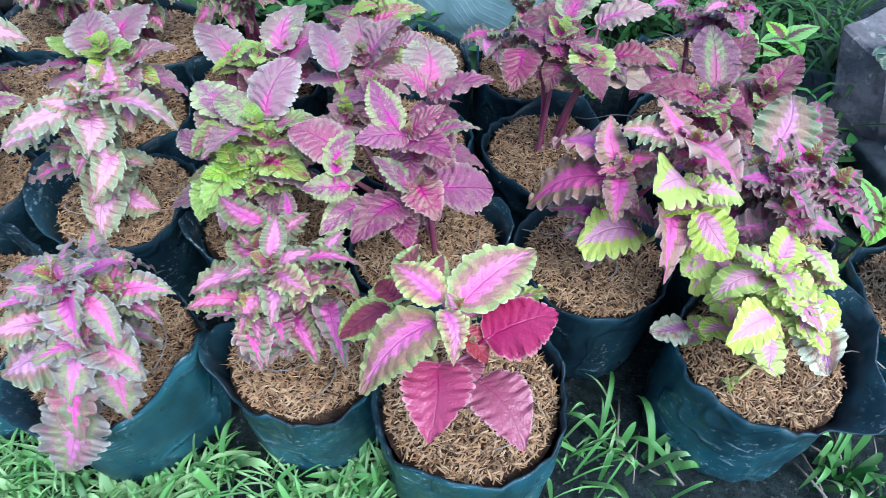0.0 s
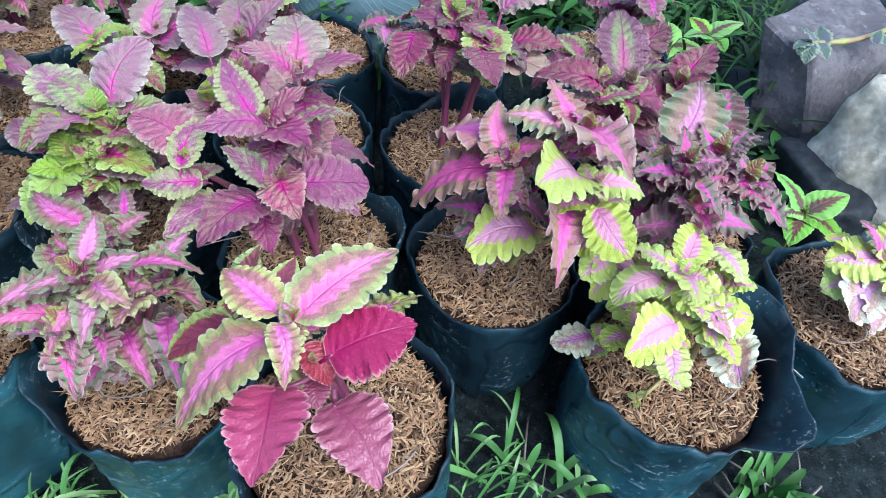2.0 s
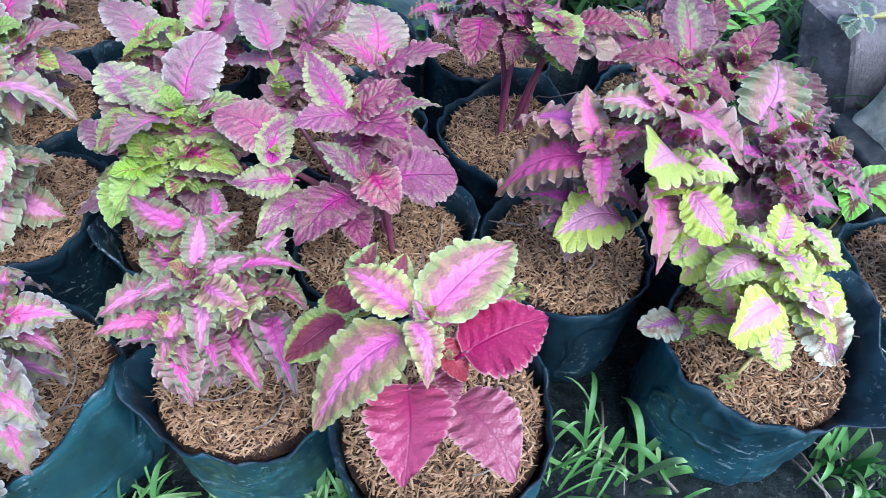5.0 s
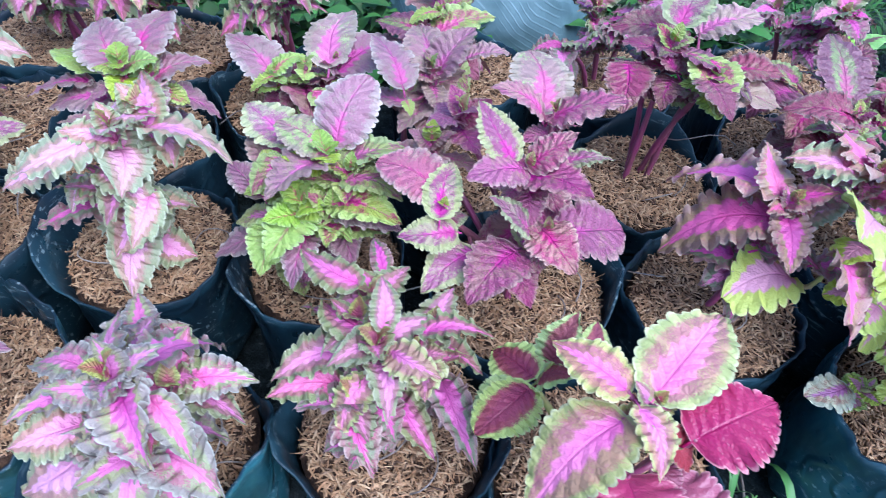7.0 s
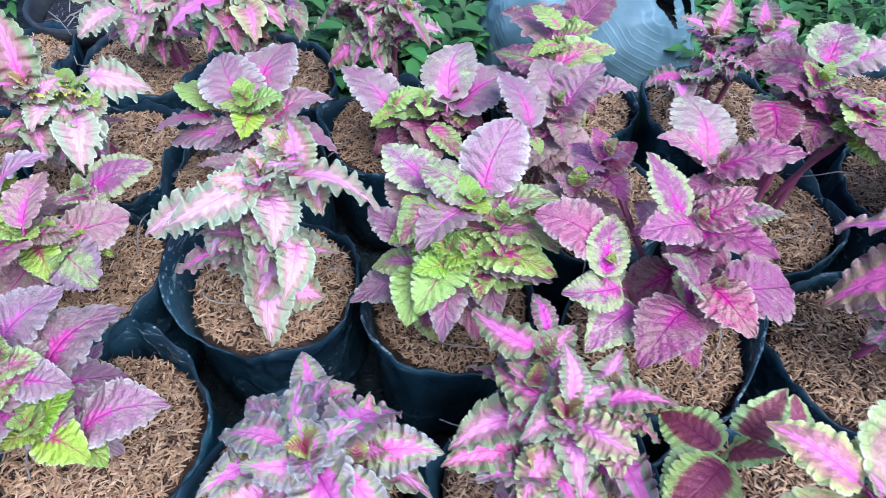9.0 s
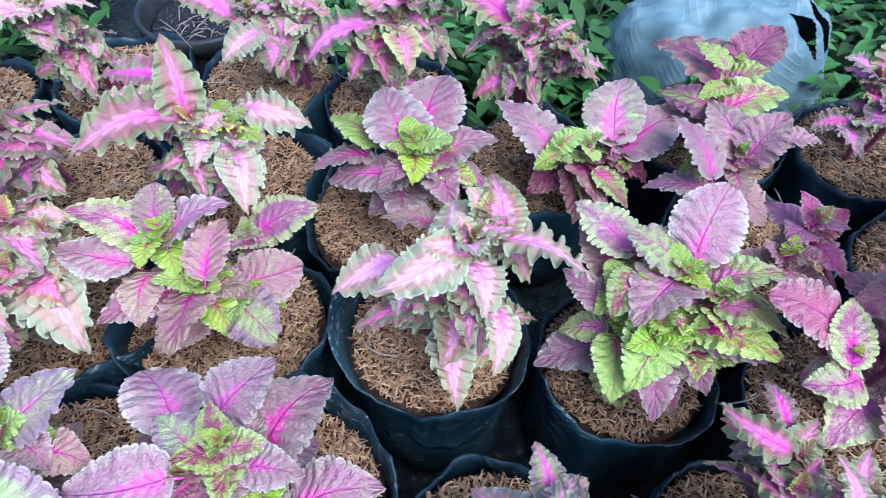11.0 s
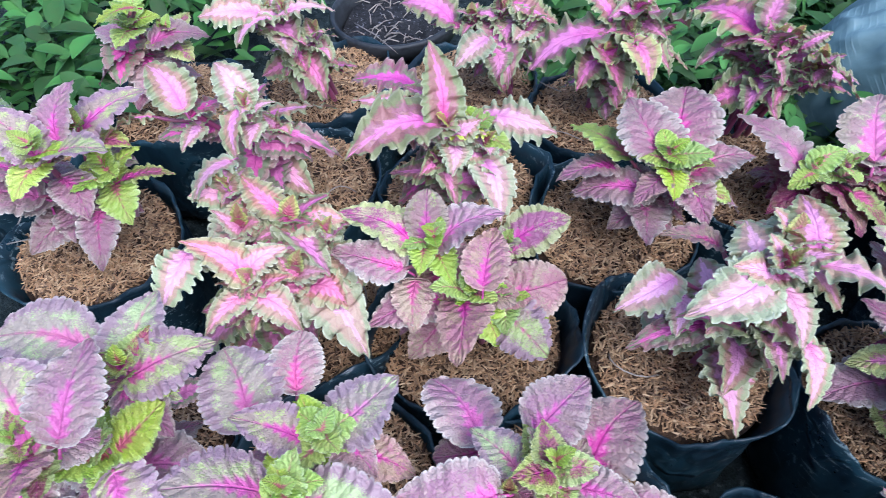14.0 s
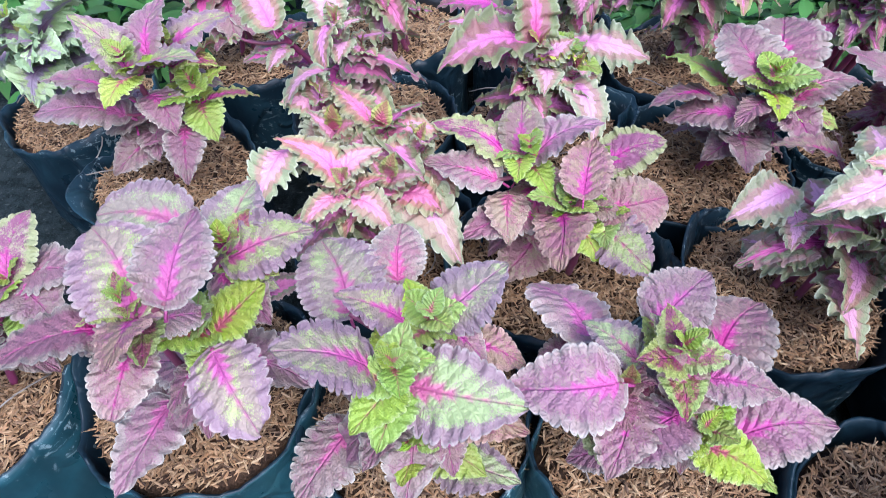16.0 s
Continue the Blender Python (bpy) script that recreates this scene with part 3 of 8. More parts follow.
# young growth of each sort: kinds and forms from the tip outwards
CROWN = {
    "splash": (["lime", "turn", "splash"], ["small", "plain", "plain"]),
    "plum": (["turn", "plum", "turn"], ["small", "plain", "plain"]),
    "dusk": (["lime", "dusk", "dusk"], ["small", "plain", "plain"]),
    "coral": (["bud", "coral", "coral"], ["small", "ruffle", "ruffle"]),
    "fuchsia": (["bud", "fuchsia", "fuchsia"], ["small", "ruffle", "frill"]),
    "rose": (["bud", "rose", "rose"], ["small", "plain", "plain"]),
    "fleck": (["lime", "fleck", "fleck"], ["small", "plain", "plain"]),
    "lime": (["lime", "lime", "lime"], ["small", "round", "plain"]),
    "turn": (["lime", "turn", "turn"], ["small", "plain", "plain"]),
    "pink": (["bud", "pink", "pink"], ["small", "ruffle", "frill"]),
    "blush": (["bud", "blush", "blush"], ["small", "ruffle", "ruffle"]),
    "lilac": (["bud", "lilac", "lilac"], ["small", "ruffle", "frill"]),
    "violet": (["bud", "violet", "violet"], ["small", "ruffle", "frill"]),
    "citron": (["citron", "citron", "citron"], ["small", "cren", "cren"]),
    "crimson": (["bud", "crimson", "crimson"], ["small", "small", "round"]),
    "neon": (["bud", "neon", "neon"], ["small", "small", "ruffle"]),
    "sage": (["lime", "sage", "sage"], ["small", "ruffle", "ruffle"]),
    "green": (["green", "green", "green"], ["small", "weed", "weed"]),
}
grow_rng = random.Random(23)


def crown(plant, tip, az, size, family, whorls=3):
    """A growing point: pairs of leaves set crosswise, small and upright at the tip, larger and flatter below."""
    kinds, forms = CROWN[family]
    for w in range(whorls + 1):
        f = w / max(1, whorls)
        for side in (0, 180):
            a = az + 90 * (w % 2) + side + grow_rng.uniform(-16, 16)
            rise = (40 if family in ("lime", "citron") else 60) * (1 - f) + grow_rng.uniform(-12, 12)
            ln = size * (0.45 + 0.7 * f) * grow_rng.uniform(0.85, 1.12)
            base = (tip[0], tip[1], tip[2] - 0.003 - 0.022 * f)
            leaf(plant, kinds[min(w, 2)], forms[min(w, 2)], base, a, rise, ln, 1.0, grow_rng.uniform(-14, 14))


def skirt(plant, tip, count, size, kind, form):
    """Older leaves lower on the stems, spread round and hanging a little."""
    a = grow_rng.uniform(0, 360)
    for i in range(count + 6):
        h = grow_rng.uniform(0.5, 0.93)
        a += 360 / (count + 6) + grow_rng.uniform(-20, 20)
        base = (tip[0] * h, tip[1] * h, tip[2] * h)
        leaf(plant, kind, form, base, a, grow_rng.uniform(-32, 8), size * grow_rng.uniform(0.9, 1.35), 1.0, grow_rng.uniform(-15, 15))


def coleus(x, y, label):
    """The empty at a plant's foot, on the soil of its bag."""
    ob = new("coleus_plant")
    ob.location = (x, y, SOIL_Z)
    return tagged(ob, label, "potted plant", "coleus plants in the bags")


SOIL_Z = 0.128

# ---- ground ----
def ground():
    n = 60
    verts, faces = [], []
    for i in range(n + 1):
        for j in range(n + 1):
            fx, fy = i / n * 2 - 1, j / n * 2 - 1
            x, y = 3.0 * fx + 60 * fx ** 7, 3.0 * fy + 60 * fy ** 7
            z = 0.012 * noise.noise((x * 4, y * 4, 0)) + 0.006 * noise.noise((x * 17, y * 17, 3)) - 0.008
            verts.append((x - 0.2, y + 0.5, z))
    for i in range(n):
        for j in range(n):
            a = i * (n + 1) + j
            faces.append((a, a + n + 1, a + n + 2, a + 1))
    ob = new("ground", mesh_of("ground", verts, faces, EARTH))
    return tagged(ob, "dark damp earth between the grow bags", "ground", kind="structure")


ground()


# ---- grow bags ----
def bag_mesh(rng, r, soil, ears, turn, film):
    """An open sleeve of film, folded at the foot, with a wavy rim, pulled-out corners (ears) and an inner face."""
    seg, verts, faces = 84, [], []
    s1, s2, s3 = (rng.uniform(0, 50) for _ in range(3))
    square = rng.uniform(0.02, 0.06)
    levels = [(0.0, 0.9), (0.01, 0.985), (0.03, 1.0), (0.05, 0.99), (0.07, 1.0), (0.09, 0.995), (0.108, 0.99), (0.12, 0.99), (0.5, 0.995), (1.0, 1.0)]
    inner = [(1.0, 0.975), (0.5, 0.965), (0.12, 0.955), (0.1, 0.94)]
    for z, f in levels + inner:
        for k in range(seg):
            a = 2 * math.pi * k / seg
            c, s = math.cos(a), math.sin(a)
            zk = min(z, 0.14)
            fold = 0.05 * noise.noise((c * 1.6 + s1, s * 1.6, 1.5)) + 0.03 * noise.noise((c * 4 + s2, s * 4, zk * 22)) + 0.014 * noise.noise((c * 11, s * 11 + s3, zk * 40))
            rr = r * f * max(0.985, 1.012 + fold * 1.9 + square * math.cos(4 * a + s1))
            zz = z
            if z > 0.2:
                lift = 0.010 + 0.02 * noise.noise((c * 1.3 + s3, s * 1.3, 4)) + 0.007 * noise.noise((c * 6, s * 6 + s1, 2))
                push = 0.0
                for ea, el, ep, ew in ears:
                    d = (math.degrees(a) + turn - ea + 180) % 360 - 180
                    g = math.exp(-(d / ew) ** 2)
                    lift += el * g
                    push += ep * g
                top = max(0.003, lift)
                zz = soil - 0.006 + (top + 0.006) * (z - 0.12) / 0.88
                rr += (push + 0.02 * r * noise.noise((c * 2 + s2, s * 2, 7))) * (z - 0.12) / 0.88
            verts.append((rr * c, rr * s, zz))
    rings = len(levels) + len(inner)
    for i in range(rings - 1):
        for k in range(seg):
            a, b = i * seg + k, i * seg + (k + 1) % seg
            faces.append((a, b, b + seg, a + seg))
    faces.append(tuple(range(seg))[::-1])
    me = mesh_of("sleeve", verts, faces, film)
    # inner faces take the darker film, so their shade is in the colour
    me.materials.append(POLY)
    for i, poly in enumerate(me.polygons):
        if i >= (len(levels) - 1) * seg and i < (rings - 1) * seg:
            poly.material_index = 1
    return me


def soil_mesh(rng, r):
    verts, faces, rings, seg = [(0, 0, 0.004)], [], 9, 40
    o = rng.uniform(0, 90)
    for i in range(1, rings + 1):
        for k in range(seg):
            a = 2 * math.pi * k / seg
            d = r * i / rings
            x, y = d * math.cos(a), d * math.sin(a)
            z = 0.004 * (1 - (i / rings) ** 2) + 0.006 * noise.noise((x * 26 + o, y * 26, 0)) + 0.003 * noise.noise((x * 90, y * 90 + o, 0))
            if i == rings:
                z -= 0.01
            verts.append((x, y, z))
    for k in range(seg):
        faces.append((0, 1 + k, 1 + (k + 1) % seg))
    for i in range(rings - 1):
        for k in range(seg):
            a, b = 1 + i * seg + k, 1 + i * seg + (k + 1) % seg
            faces.append((a, a + seg, b + seg, b))
    return mesh_of("potting_soil", verts, faces, SOIL), o


def husk_mesh(rng, r, o, count=3000):
    """Rice husks lying loose on the soil: little boats, tilted at random."""
    verts, faces = [], []
    for _ in range(count):
        d, a = r * math.sqrt(rng.random()) * 0.96, rng.uniform(0, 2 * math.pi)
        x, y = d * math.cos(a), d * math.sin(a)
        z = 0.004 * (1 - (d / r) ** 2) + 0.006 * noise.noise((x * 26 + o, y * 26, 0)) + rng.uniform(0.0, 0.0045)
        ln, wd = rng.uniform(0.003, 0.0064), rng.uniform(0.0007, 0.0014)
        if rng.random() < 0.08:
            ln, wd = ln * 1.9, wd * 0.45
        q = Euler((rng.uniform(-0.5, 0.5), rng.gauss(0, 0.28), rng.uniform(0, 6.28))).to_matrix()
        i0 = len(verts)
        cup = rng.uniform(-0.25, 0.25) * ln
        for p in ((-ln, 0.45 * wd, 0), (-ln, -0.45 * wd, 0), (0, wd, cup), (0, -wd, cup), (ln, 0.4 * wd, 0), (ln, -0.4 * wd, 0), (-0.5 * ln, 0, wd * 0.9 + 0.5 * cup), (0.5 * ln, 0, wd * 0.85 + 0.5 * cup)):
            v = q @ Vector(p)
            verts.append((x + v.x, y + v.y, z + v.z))
        for f in ((0, 1, 6), (1, 3, 7, 6), (6, 7, 2, 0), (3, 5, 7), (7, 4, 2), (5, 4, 7)):
            faces.append(tuple(i0 + i for i in f))
    return mesh_of("rice_husks", verts, faces, HUSK, smooth=False)


bag_rng = random.Random(5)
husk_cache = []


def grow_bag(x, y, r=0.085, turn=0.0, ears=(), label="black polythene grow bag filled with rice-husk mulch", film=POLY):
    ob = new("grow_bag")
    ob.matrix_basis = pose(x, y, 0, 0, 0, turn)
    tagged(ob, label, "grow bag", "black grow bags on the ground")
    part("sleeve", bag_mesh(bag_rng, r, SOIL_Z, ears, turn, film), ob, "wrinkled black polythene sleeve")
    if len(husk_cache) < 5:
        rr = random.Random(40 + len(husk_cache))
        sm, o = soil_mesh(rr, 0.085)
        husk_cache.append((sm, husk_mesh(rr, 0.0835, o)))
    sm, hm = husk_cache[bag_rng.randrange(len(husk_cache))]
    m = pose(0, 0, SOIL_Z, 0, 0, bag_rng.uniform(0, 360)) @ Matrix.Diagonal((r * 0.965 / 0.085, r * 0.965 / 0.085, 1, 1))
    soil = part("soil", sm, ob, "dark potting soil", m)
    tagged(part("husk_mulch", hm, soil, "loose brown rice husks"), kind="stuff")
    return ob


# bags: place, radius, and the corners of the rim that stand up (direction, lift, push outwards, width in degrees)
LOW = ()
for bx, by, br, ears in (
    (0.56, 0.385, 0.085, ((160, 0.02, 0.004, 40),)),
    (0.362, 0.33, 0.081, ((-42, 0.012, 0.032, 22), (30, 0.045, 0.012, 40), (170, 0.012, 0.004, 30))),
    (0.08, 0.285, 0.087, ((200, 0.01, 0.006, 25), (-20, 0.006, 0.0, 25))),
    (-0.078, 0.333, 0.079, ((195, 0.028, 0.012, 26), (-28, 0.03, 0.012, 24))),
    (-0.262, 0.325, 0.08, ((-20, 0.04, 0.016, 30), (230, 0.012, 0.02, 26))),
    (-0.424, 0.369, 0.082, ((200, 0.014, 0.0, 30), (80, 0.022, 0.002, 60), (10, 0.012, 0.002, 30))),
    (-0.585, 0.37, 0.084, ((150, 0.012, 0.0, 30),)),
    (-0.755, 0.365, 0.086, ((170, 0.022, 0.012, 26),)),
    (-0.93, 0.33, 0.086, ((0, 0.01, 0.0, 30),)),
):
    # front row: daylight on the sleeves is put into the film's teal
    grow_bag(bx, by, br, bag_rng.uniform(0, 360), ears, "black polythene grow bag, outside coloured a brighter teal as if lit, filled with rice-husk mulch", POLY_LIT)
for bx, by, br, ears in (
    (0.4, 0.49, 0.083, LOW),
    (0.215, 0.445, 0.08, ((110, 0.016, 0.0, 60),)),
    (0.035, 0.46, 0.084, ((20, 0.02, 0.006, 40),)),
    (-0.146, 0.5, 0.076, ((210, 0.03, 0.01, 22), (-60, 0.012, 0.008, 30))),
    (-0.314, 0.522, 0.081, ((165, 0.026, 0.004, 35), (205, 0.02, 0.012, 30), (-30, 0.022, 0.01, 24))),
    (-0.498, 0.522, 0.087, ((200, 0.018, 0.006, 30), (-20, 0.03, 0.012, 30))),
    (-0.645, 0.525, 0.084, ((-40, 0.014, 0.0, 30),)),
    (-0.885, 0.585, 0.083, ((215, 0.012, 0.016, 24), (60, 0.02, 0.0, 40))),
):
    grow_bag(bx, by, br, bag_rng.uniform(0, 360), ears)
for bx, by, br, ears in (
    (0.37, 0.65, 0.084, LOW),
    (0.182, 0.612, 0.078, ((60, 0.02, 0.0, 40), (-30, 0.016, 0.0, 30))),
    (0.0, 0.635, 0.084, LOW),
    (-0.365, 0.665, 0.085, ((180, 0.02, 0.004, 40),)),
    (-0.525, 0.70, 0.085, ((20, 0.022, 0.006, 36),)),
    (-0.7, 0.69, 0.085, ((190, 0.014, 0.0, 40),)),
    (-1.04, 0.68, 0.085, ((-30, 0.02, 0.0, 40),)),
):
    grow_bag(bx, by, br, bag_rng.uniform(0, 360), ears)
for bx, by, br, ears in (
    (0.4, 0.79, 0.08, LOW),
    (0.18, 0.79, 0.084, LOW),
    (0.0, 0.8, 0.084, LOW),
    (-0.205, 0.75, 0.084, ((180, 0.014, 0.0, 40),)),
    (-0.375, 0.845, 0.084, LOW),
    (-0.535, 0.88, 0.084, ((0, 0.012, 0.0, 40),)),
    (-0.71, 0.865, 0.084, ((-20, 0.014, 0.0, 40),)),
    (-0.885, 0.81, 0.084, LOW),
):
    grow_bag(bx, by, br, bag_rng.uniform(0, 360), ears)


# ---- plants ----
# leaf: base from the foot, azimuth, rise, length

p = coleus(0.035, 0.46, "coleus with rose-plum leaves flecked with cream, in a black bag")
stem(p, [(0.006, 0.009, -0.012), (0.007, 0.022, 0.085), (0.010, 0.042, 0.175)])
stem(p, [(-0.011, -0.003, -0.012), (-0.012, -0.004, 0.079), (-0.013, -0.005, 0.163)])
stem(p, [(0.010, -0.005, -0.012), (0.006, -0.019, 0.065), (-0.001, -0.042, 0.136)])
stem(p, [(-0.004, 0.010, -0.012), (-0.031, -0.003, 0.067), (-0.075, -0.025, 0.140)])
stem(p, [(-0.004, -0.010, -0.012), (-0.033, 0.020, 0.058), (-0.081, 0.070, 0.122)])
stem(p, [(0.010, 0.005, -0.012), (-0.015, 0.039, 0.064), (-0.055, 0.095, 0.134)])
stem(p, [(0.010, 0.042, 0.175), (0.007, 0.045, 0.172), (0.003, 0.048, 0.177)], 0.0019, 0.0014)
stem(p, [(0.010, 0.042, 0.175), (0.005, 0.042, 0.173), (0.001, 0.043, 0.179)], 0.0019, 0.0014)
stem(p, [(-0.013, -0.005, 0.163), (-0.019, -0.002, 0.162), (-0.025, 0.001, 0.169)], 0.0019, 0.0014)
stem(p, [(-0.013, -0.005, 0.152), (-0.000, -0.002, 0.154), (0.012, 0.001, 0.164)], 0.0019, 0.0014)
stem(p, [(-0.001, -0.042, 0.136), (-0.007, -0.042, 0.134), (-0.013, -0.042, 0.139)], 0.0019, 0.0014)
stem(p, [(-0.000, -0.039, 0.127), (-0.003, -0.037, 0.127), (-0.005, -0.035, 0.136)], 0.0019, 0.0014)
stem(p, [(-0.000, -0.039, 0.127), (0.005, -0.038, 0.126), (0.011, -0.038, 0.133)], 0.0019, 0.0014)
stem(p, [(-0.069, -0.022, 0.131), (-0.068, -0.029, 0.128), (-0.067, -0.035, 0.132)], 0.0019, 0.0014)
stem(p, [(-0.075, -0.025, 0.140), (-0.076, -0.017, 0.139), (-0.076, -0.009, 0.145)], 0.0019, 0.0014)
stem(p, [(-0.053, -0.014, 0.104), (-0.052, -0.026, 0.103), (-0.051, -0.038, 0.111)], 0.0019, 0.0014)
stem(p, [(0.001, -0.036, 0.118), (-0.011, -0.042, 0.117), (-0.022, -0.048, 0.125)], 0.0019, 0.0014)
leaf(p, "cream", "round", (0.003, 0.048, 0.177), 94, 14, 0.059, 1.00)
leaf(p, "rose", "plain", (0.001, 0.043, 0.179), 174, 25, 0.043, 1.05)
leaf(p, "rose", "plain", (0.010, 0.042, 0.175), -10, 24, 0.057, 1.05)
leaf(p, "fleck", "plain", (-0.025, 0.001, 0.169), 124, 32, 0.049, 0.89)
leaf(p, "rose", "plain", (-0.012, -0.003, 0.167), 9, 38, 0.040, 1.00)
leaf(p, "rose", "plain", (-0.017, -0.005, 0.165), -159, 9, 0.044, 1.00)
leaf(p, "fleck", "plain", (0.012, 0.001, 0.164), 10, 1, 0.038, 0.95)
leaf(p, "rose", "plain", (-0.016, -0.009, 0.161), -43, 16, 0.056, 0.95)
leaf(p, "fleck", "plain", (-0.013, -0.042, 0.139), 156, 36, 0.041, 1.05)
leaf(p, "rose", "plain", (-0.005, -0.035, 0.136), -66, -2, 0.045, 1.05)
leaf(p, "rose", "round", (0.011, -0.038, 0.133), 14, -14, 0.055, 1.05)
leaf(p, "fleck", "plain", (-0.067, -0.035, 0.132), -167, 4, 0.042, 1.00)
leaf(p, "rose", "round", (-0.076, -0.009, 0.145), 158, 12, 0.053, 1.00)
leaf(p, "fleck", "plain", (-0.078, -0.032, 0.145), 78, 13, 0.047, 0.84)
leaf(p, "fleck", "plain", (-0.051, -0.038, 0.111), -141, -3, 0.050, 1.00)
leaf(p, "rose", "plain", (-0.022, -0.048, 0.125), -130, -7, 0.055, 1.05)
leaf(p, "rose", "plain", (0.003, 0.041, 0.155), 25, -26, 0.036, 1.0)
leaf(p, "rose", "plain", (0.009, 0.036, 0.155), -67, -9, 0.040, 1.0)
leaf(p, "rose", "plain", (-0.010, -0.003, 0.143), -92, -5, 0.034, 1.0)
leaf(p, "rose", "plain", (0.010, 0.001, 0.150), 106, -8, 0.034, 1.0)
leaf(p, "rose", "plain", (-0.014, -0.008, 0.143), 28, 4, 0.046, 1.0)
leaf(p, "fleck", "plain", (-0.011, -0.036, 0.114), 79, 1, 0.034, 1.0)
leaf(p, "rose", "plain", (0.009, -0.032, 0.110), 97, 4, 0.045, 1.0)
leaf(p, "rose", "plain", (-0.066, -0.027, 0.124), 186, -4, 0.034, 1.0)
leaf(p, "rose", "plain", (-0.019, -0.041, 0.103), -77, -12, 0.038, 1.0)
crown(p, (0.010, 0.042, 0.185), 15, 0.022, "rose", 2)
crown(p, (-0.013, -0.005, 0.173), 52, 0.022, "rose", 2)
crown(p, (-0.001, -0.042, 0.146), 89, 0.022, "rose", 2)
crown(p, (-0.075, -0.025, 0.150), 36, 0.022, "fleck", 2)
crown(p, (-0.081, 0.070, 0.132), 73, 0.038, "dusk", 3)
crown(p, (-0.055, 0.095, 0.144), 20, 0.040, "rose", 3)
skirt(p, (0.010, 0.042, 0.140), 4, 0.046, "rose", "plain")

p = coleus(-0.148, 0.49, "coleus with lime and dusky mauve leaves, in a black bag")
stem(p, [(0.006, 0.009, -0.012), (0.010, 0.012, 0.062), (0.016, 0.016, 0.130)])
stem(p, [(-0.011, -0.003, -0.012), (-0.007, -0.009, 0.051), (-0.002, -0.020, 0.110)])
stem(p, [(0.010, -0.005, -0.012), (0.020, -0.005, 0.062), (0.038, -0.005, 0.130)])
stem(p, [(-0.004, 0.010, -0.012), (-0.013, 0.010, 0.052), (-0.027, 0.010, 0.112)])
stem(p, [(-0.004, -0.010, -0.012), (0.006, -0.016, 0.050), (0.023, -0.025, 0.107)])
stem(p, [(0.016, 0.016, 0.130), (0.020, 0.021, 0.130), (0.024, 0.025, 0.137)], 0.0019, 0.0014)
stem(p, [(0.029, -0.005, 0.096), (0.036, 0.005, 0.095), (0.042, 0.015, 0.103)], 0.0019, 0.0014)
stem(p, [(0.036, -0.005, 0.121), (0.035, 0.001, 0.122), (0.034, 0.008, 0.130)], 0.0019, 0.0014)
stem(p, [(-0.025, 0.010, 0.105), (-0.020, 0.027, 0.110), (-0.014, 0.044, 0.123)], 0.0019, 0.0014)
stem(p, [(0.021, -0.024, 0.100), (0.022, -0.021, 0.099), (0.023, -0.017, 0.106)], 0.0019, 0.0014)
stem(p, [(-0.025, 0.010, 0.105), (-0.031, 0.005, 0.101), (-0.037, -0.001, 0.105)], 0.0019, 0.0014)
stem(p, [(-0.027, 0.010, 0.112), (-0.022, 0.012, 0.117), (-0.018, 0.015, 0.130)], 0.0019, 0.0014)
stem(p, [(0.038, -0.005, 0.130), (0.036, -0.009, 0.128), (0.034, -0.013, 0.135)], 0.0019, 0.0014)
stem(p, [(-0.005, -0.015, 0.081), (-0.015, -0.014, 0.080), (-0.026, -0.014, 0.087)], 0.0019, 0.0014)
stem(p, [(-0.013, 0.010, 0.052), (-0.020, 0.004, 0.051), (-0.026, -0.003, 0.058)], 0.0019, 0.0014)
stem(p, [(0.023, -0.025, 0.107), (0.020, -0.019, 0.109), (0.017, -0.013, 0.119)], 0.0019, 0.0014)
stem(p, [(0.023, -0.025, 0.107), (0.023, -0.021, 0.108), (0.023, -0.017, 0.116)], 0.0019, 0.0014)
stem(p, [(-0.004, -0.016, 0.088), (-0.001, -0.022, 0.085), (0.002, -0.027, 0.090)], 0.0019, 0.0014)
stem(p, [(-0.023, 0.010, 0.097), (-0.025, 0.020, 0.096), (-0.026, 0.029, 0.104)], 0.0019, 0.0014)
leaf(p, "cream", "round", (0.017, 0.018, 0.132), 151, 19, 0.048, 1.05)
leaf(p, "mauve", "round", (0.024, 0.025, 0.137), 60, 31, 0.061, 1.00)
leaf(p, "turn", "plain", (0.042, 0.015, 0.103), -155, -5, 0.049, 1.05)
leaf(p, "dusk", "plain", (0.016, 0.015, 0.129), -137, -1, 0.060, 1.05)
leaf(p, "turn", "plain", (0.034, 0.008, 0.130), 0, 21, 0.048, 1.05)
leaf(p, "fleck", "plain", (-0.014, 0.044, 0.123), 138, 12, 0.057, 1.16)
leaf(p, "lime", "plain", (-0.001, -0.012, 0.104), -119, -10, 0.055, 1.05)
leaf(p, "mauve", "plain", (0.023, -0.017, 0.106), -19, -4, 0.056, 0.95)
leaf(p, "mauve", "plain", (-0.037, -0.001, 0.105), 133, 12, 0.042, 0.95)
leaf(p, "turn", "plain", (-0.018, 0.015, 0.130), -121, -11, 0.040, 0.95)
leaf(p, "turn", "plain", (0.034, -0.013, 0.135), -22, -4, 0.046, 0.95)
leaf(p, "lime", "plain", (-0.026, -0.014, 0.087), -97, -10, 0.049, 1.05)
leaf(p, "mauve", "plain", (-0.026, -0.003, 0.058), -163, -7, 0.059, 1.05)
leaf(p, "lime", "plain", (0.017, -0.013, 0.119), -132, -23, 0.032, 1.05)
leaf(p, "turn", "plain", (0.023, -0.017, 0.116), -32, 3, 0.059, 0.89)
leaf(p, "mauve", "plain", (0.002, -0.027, 0.090), -102, -10, 0.051, 0.84)
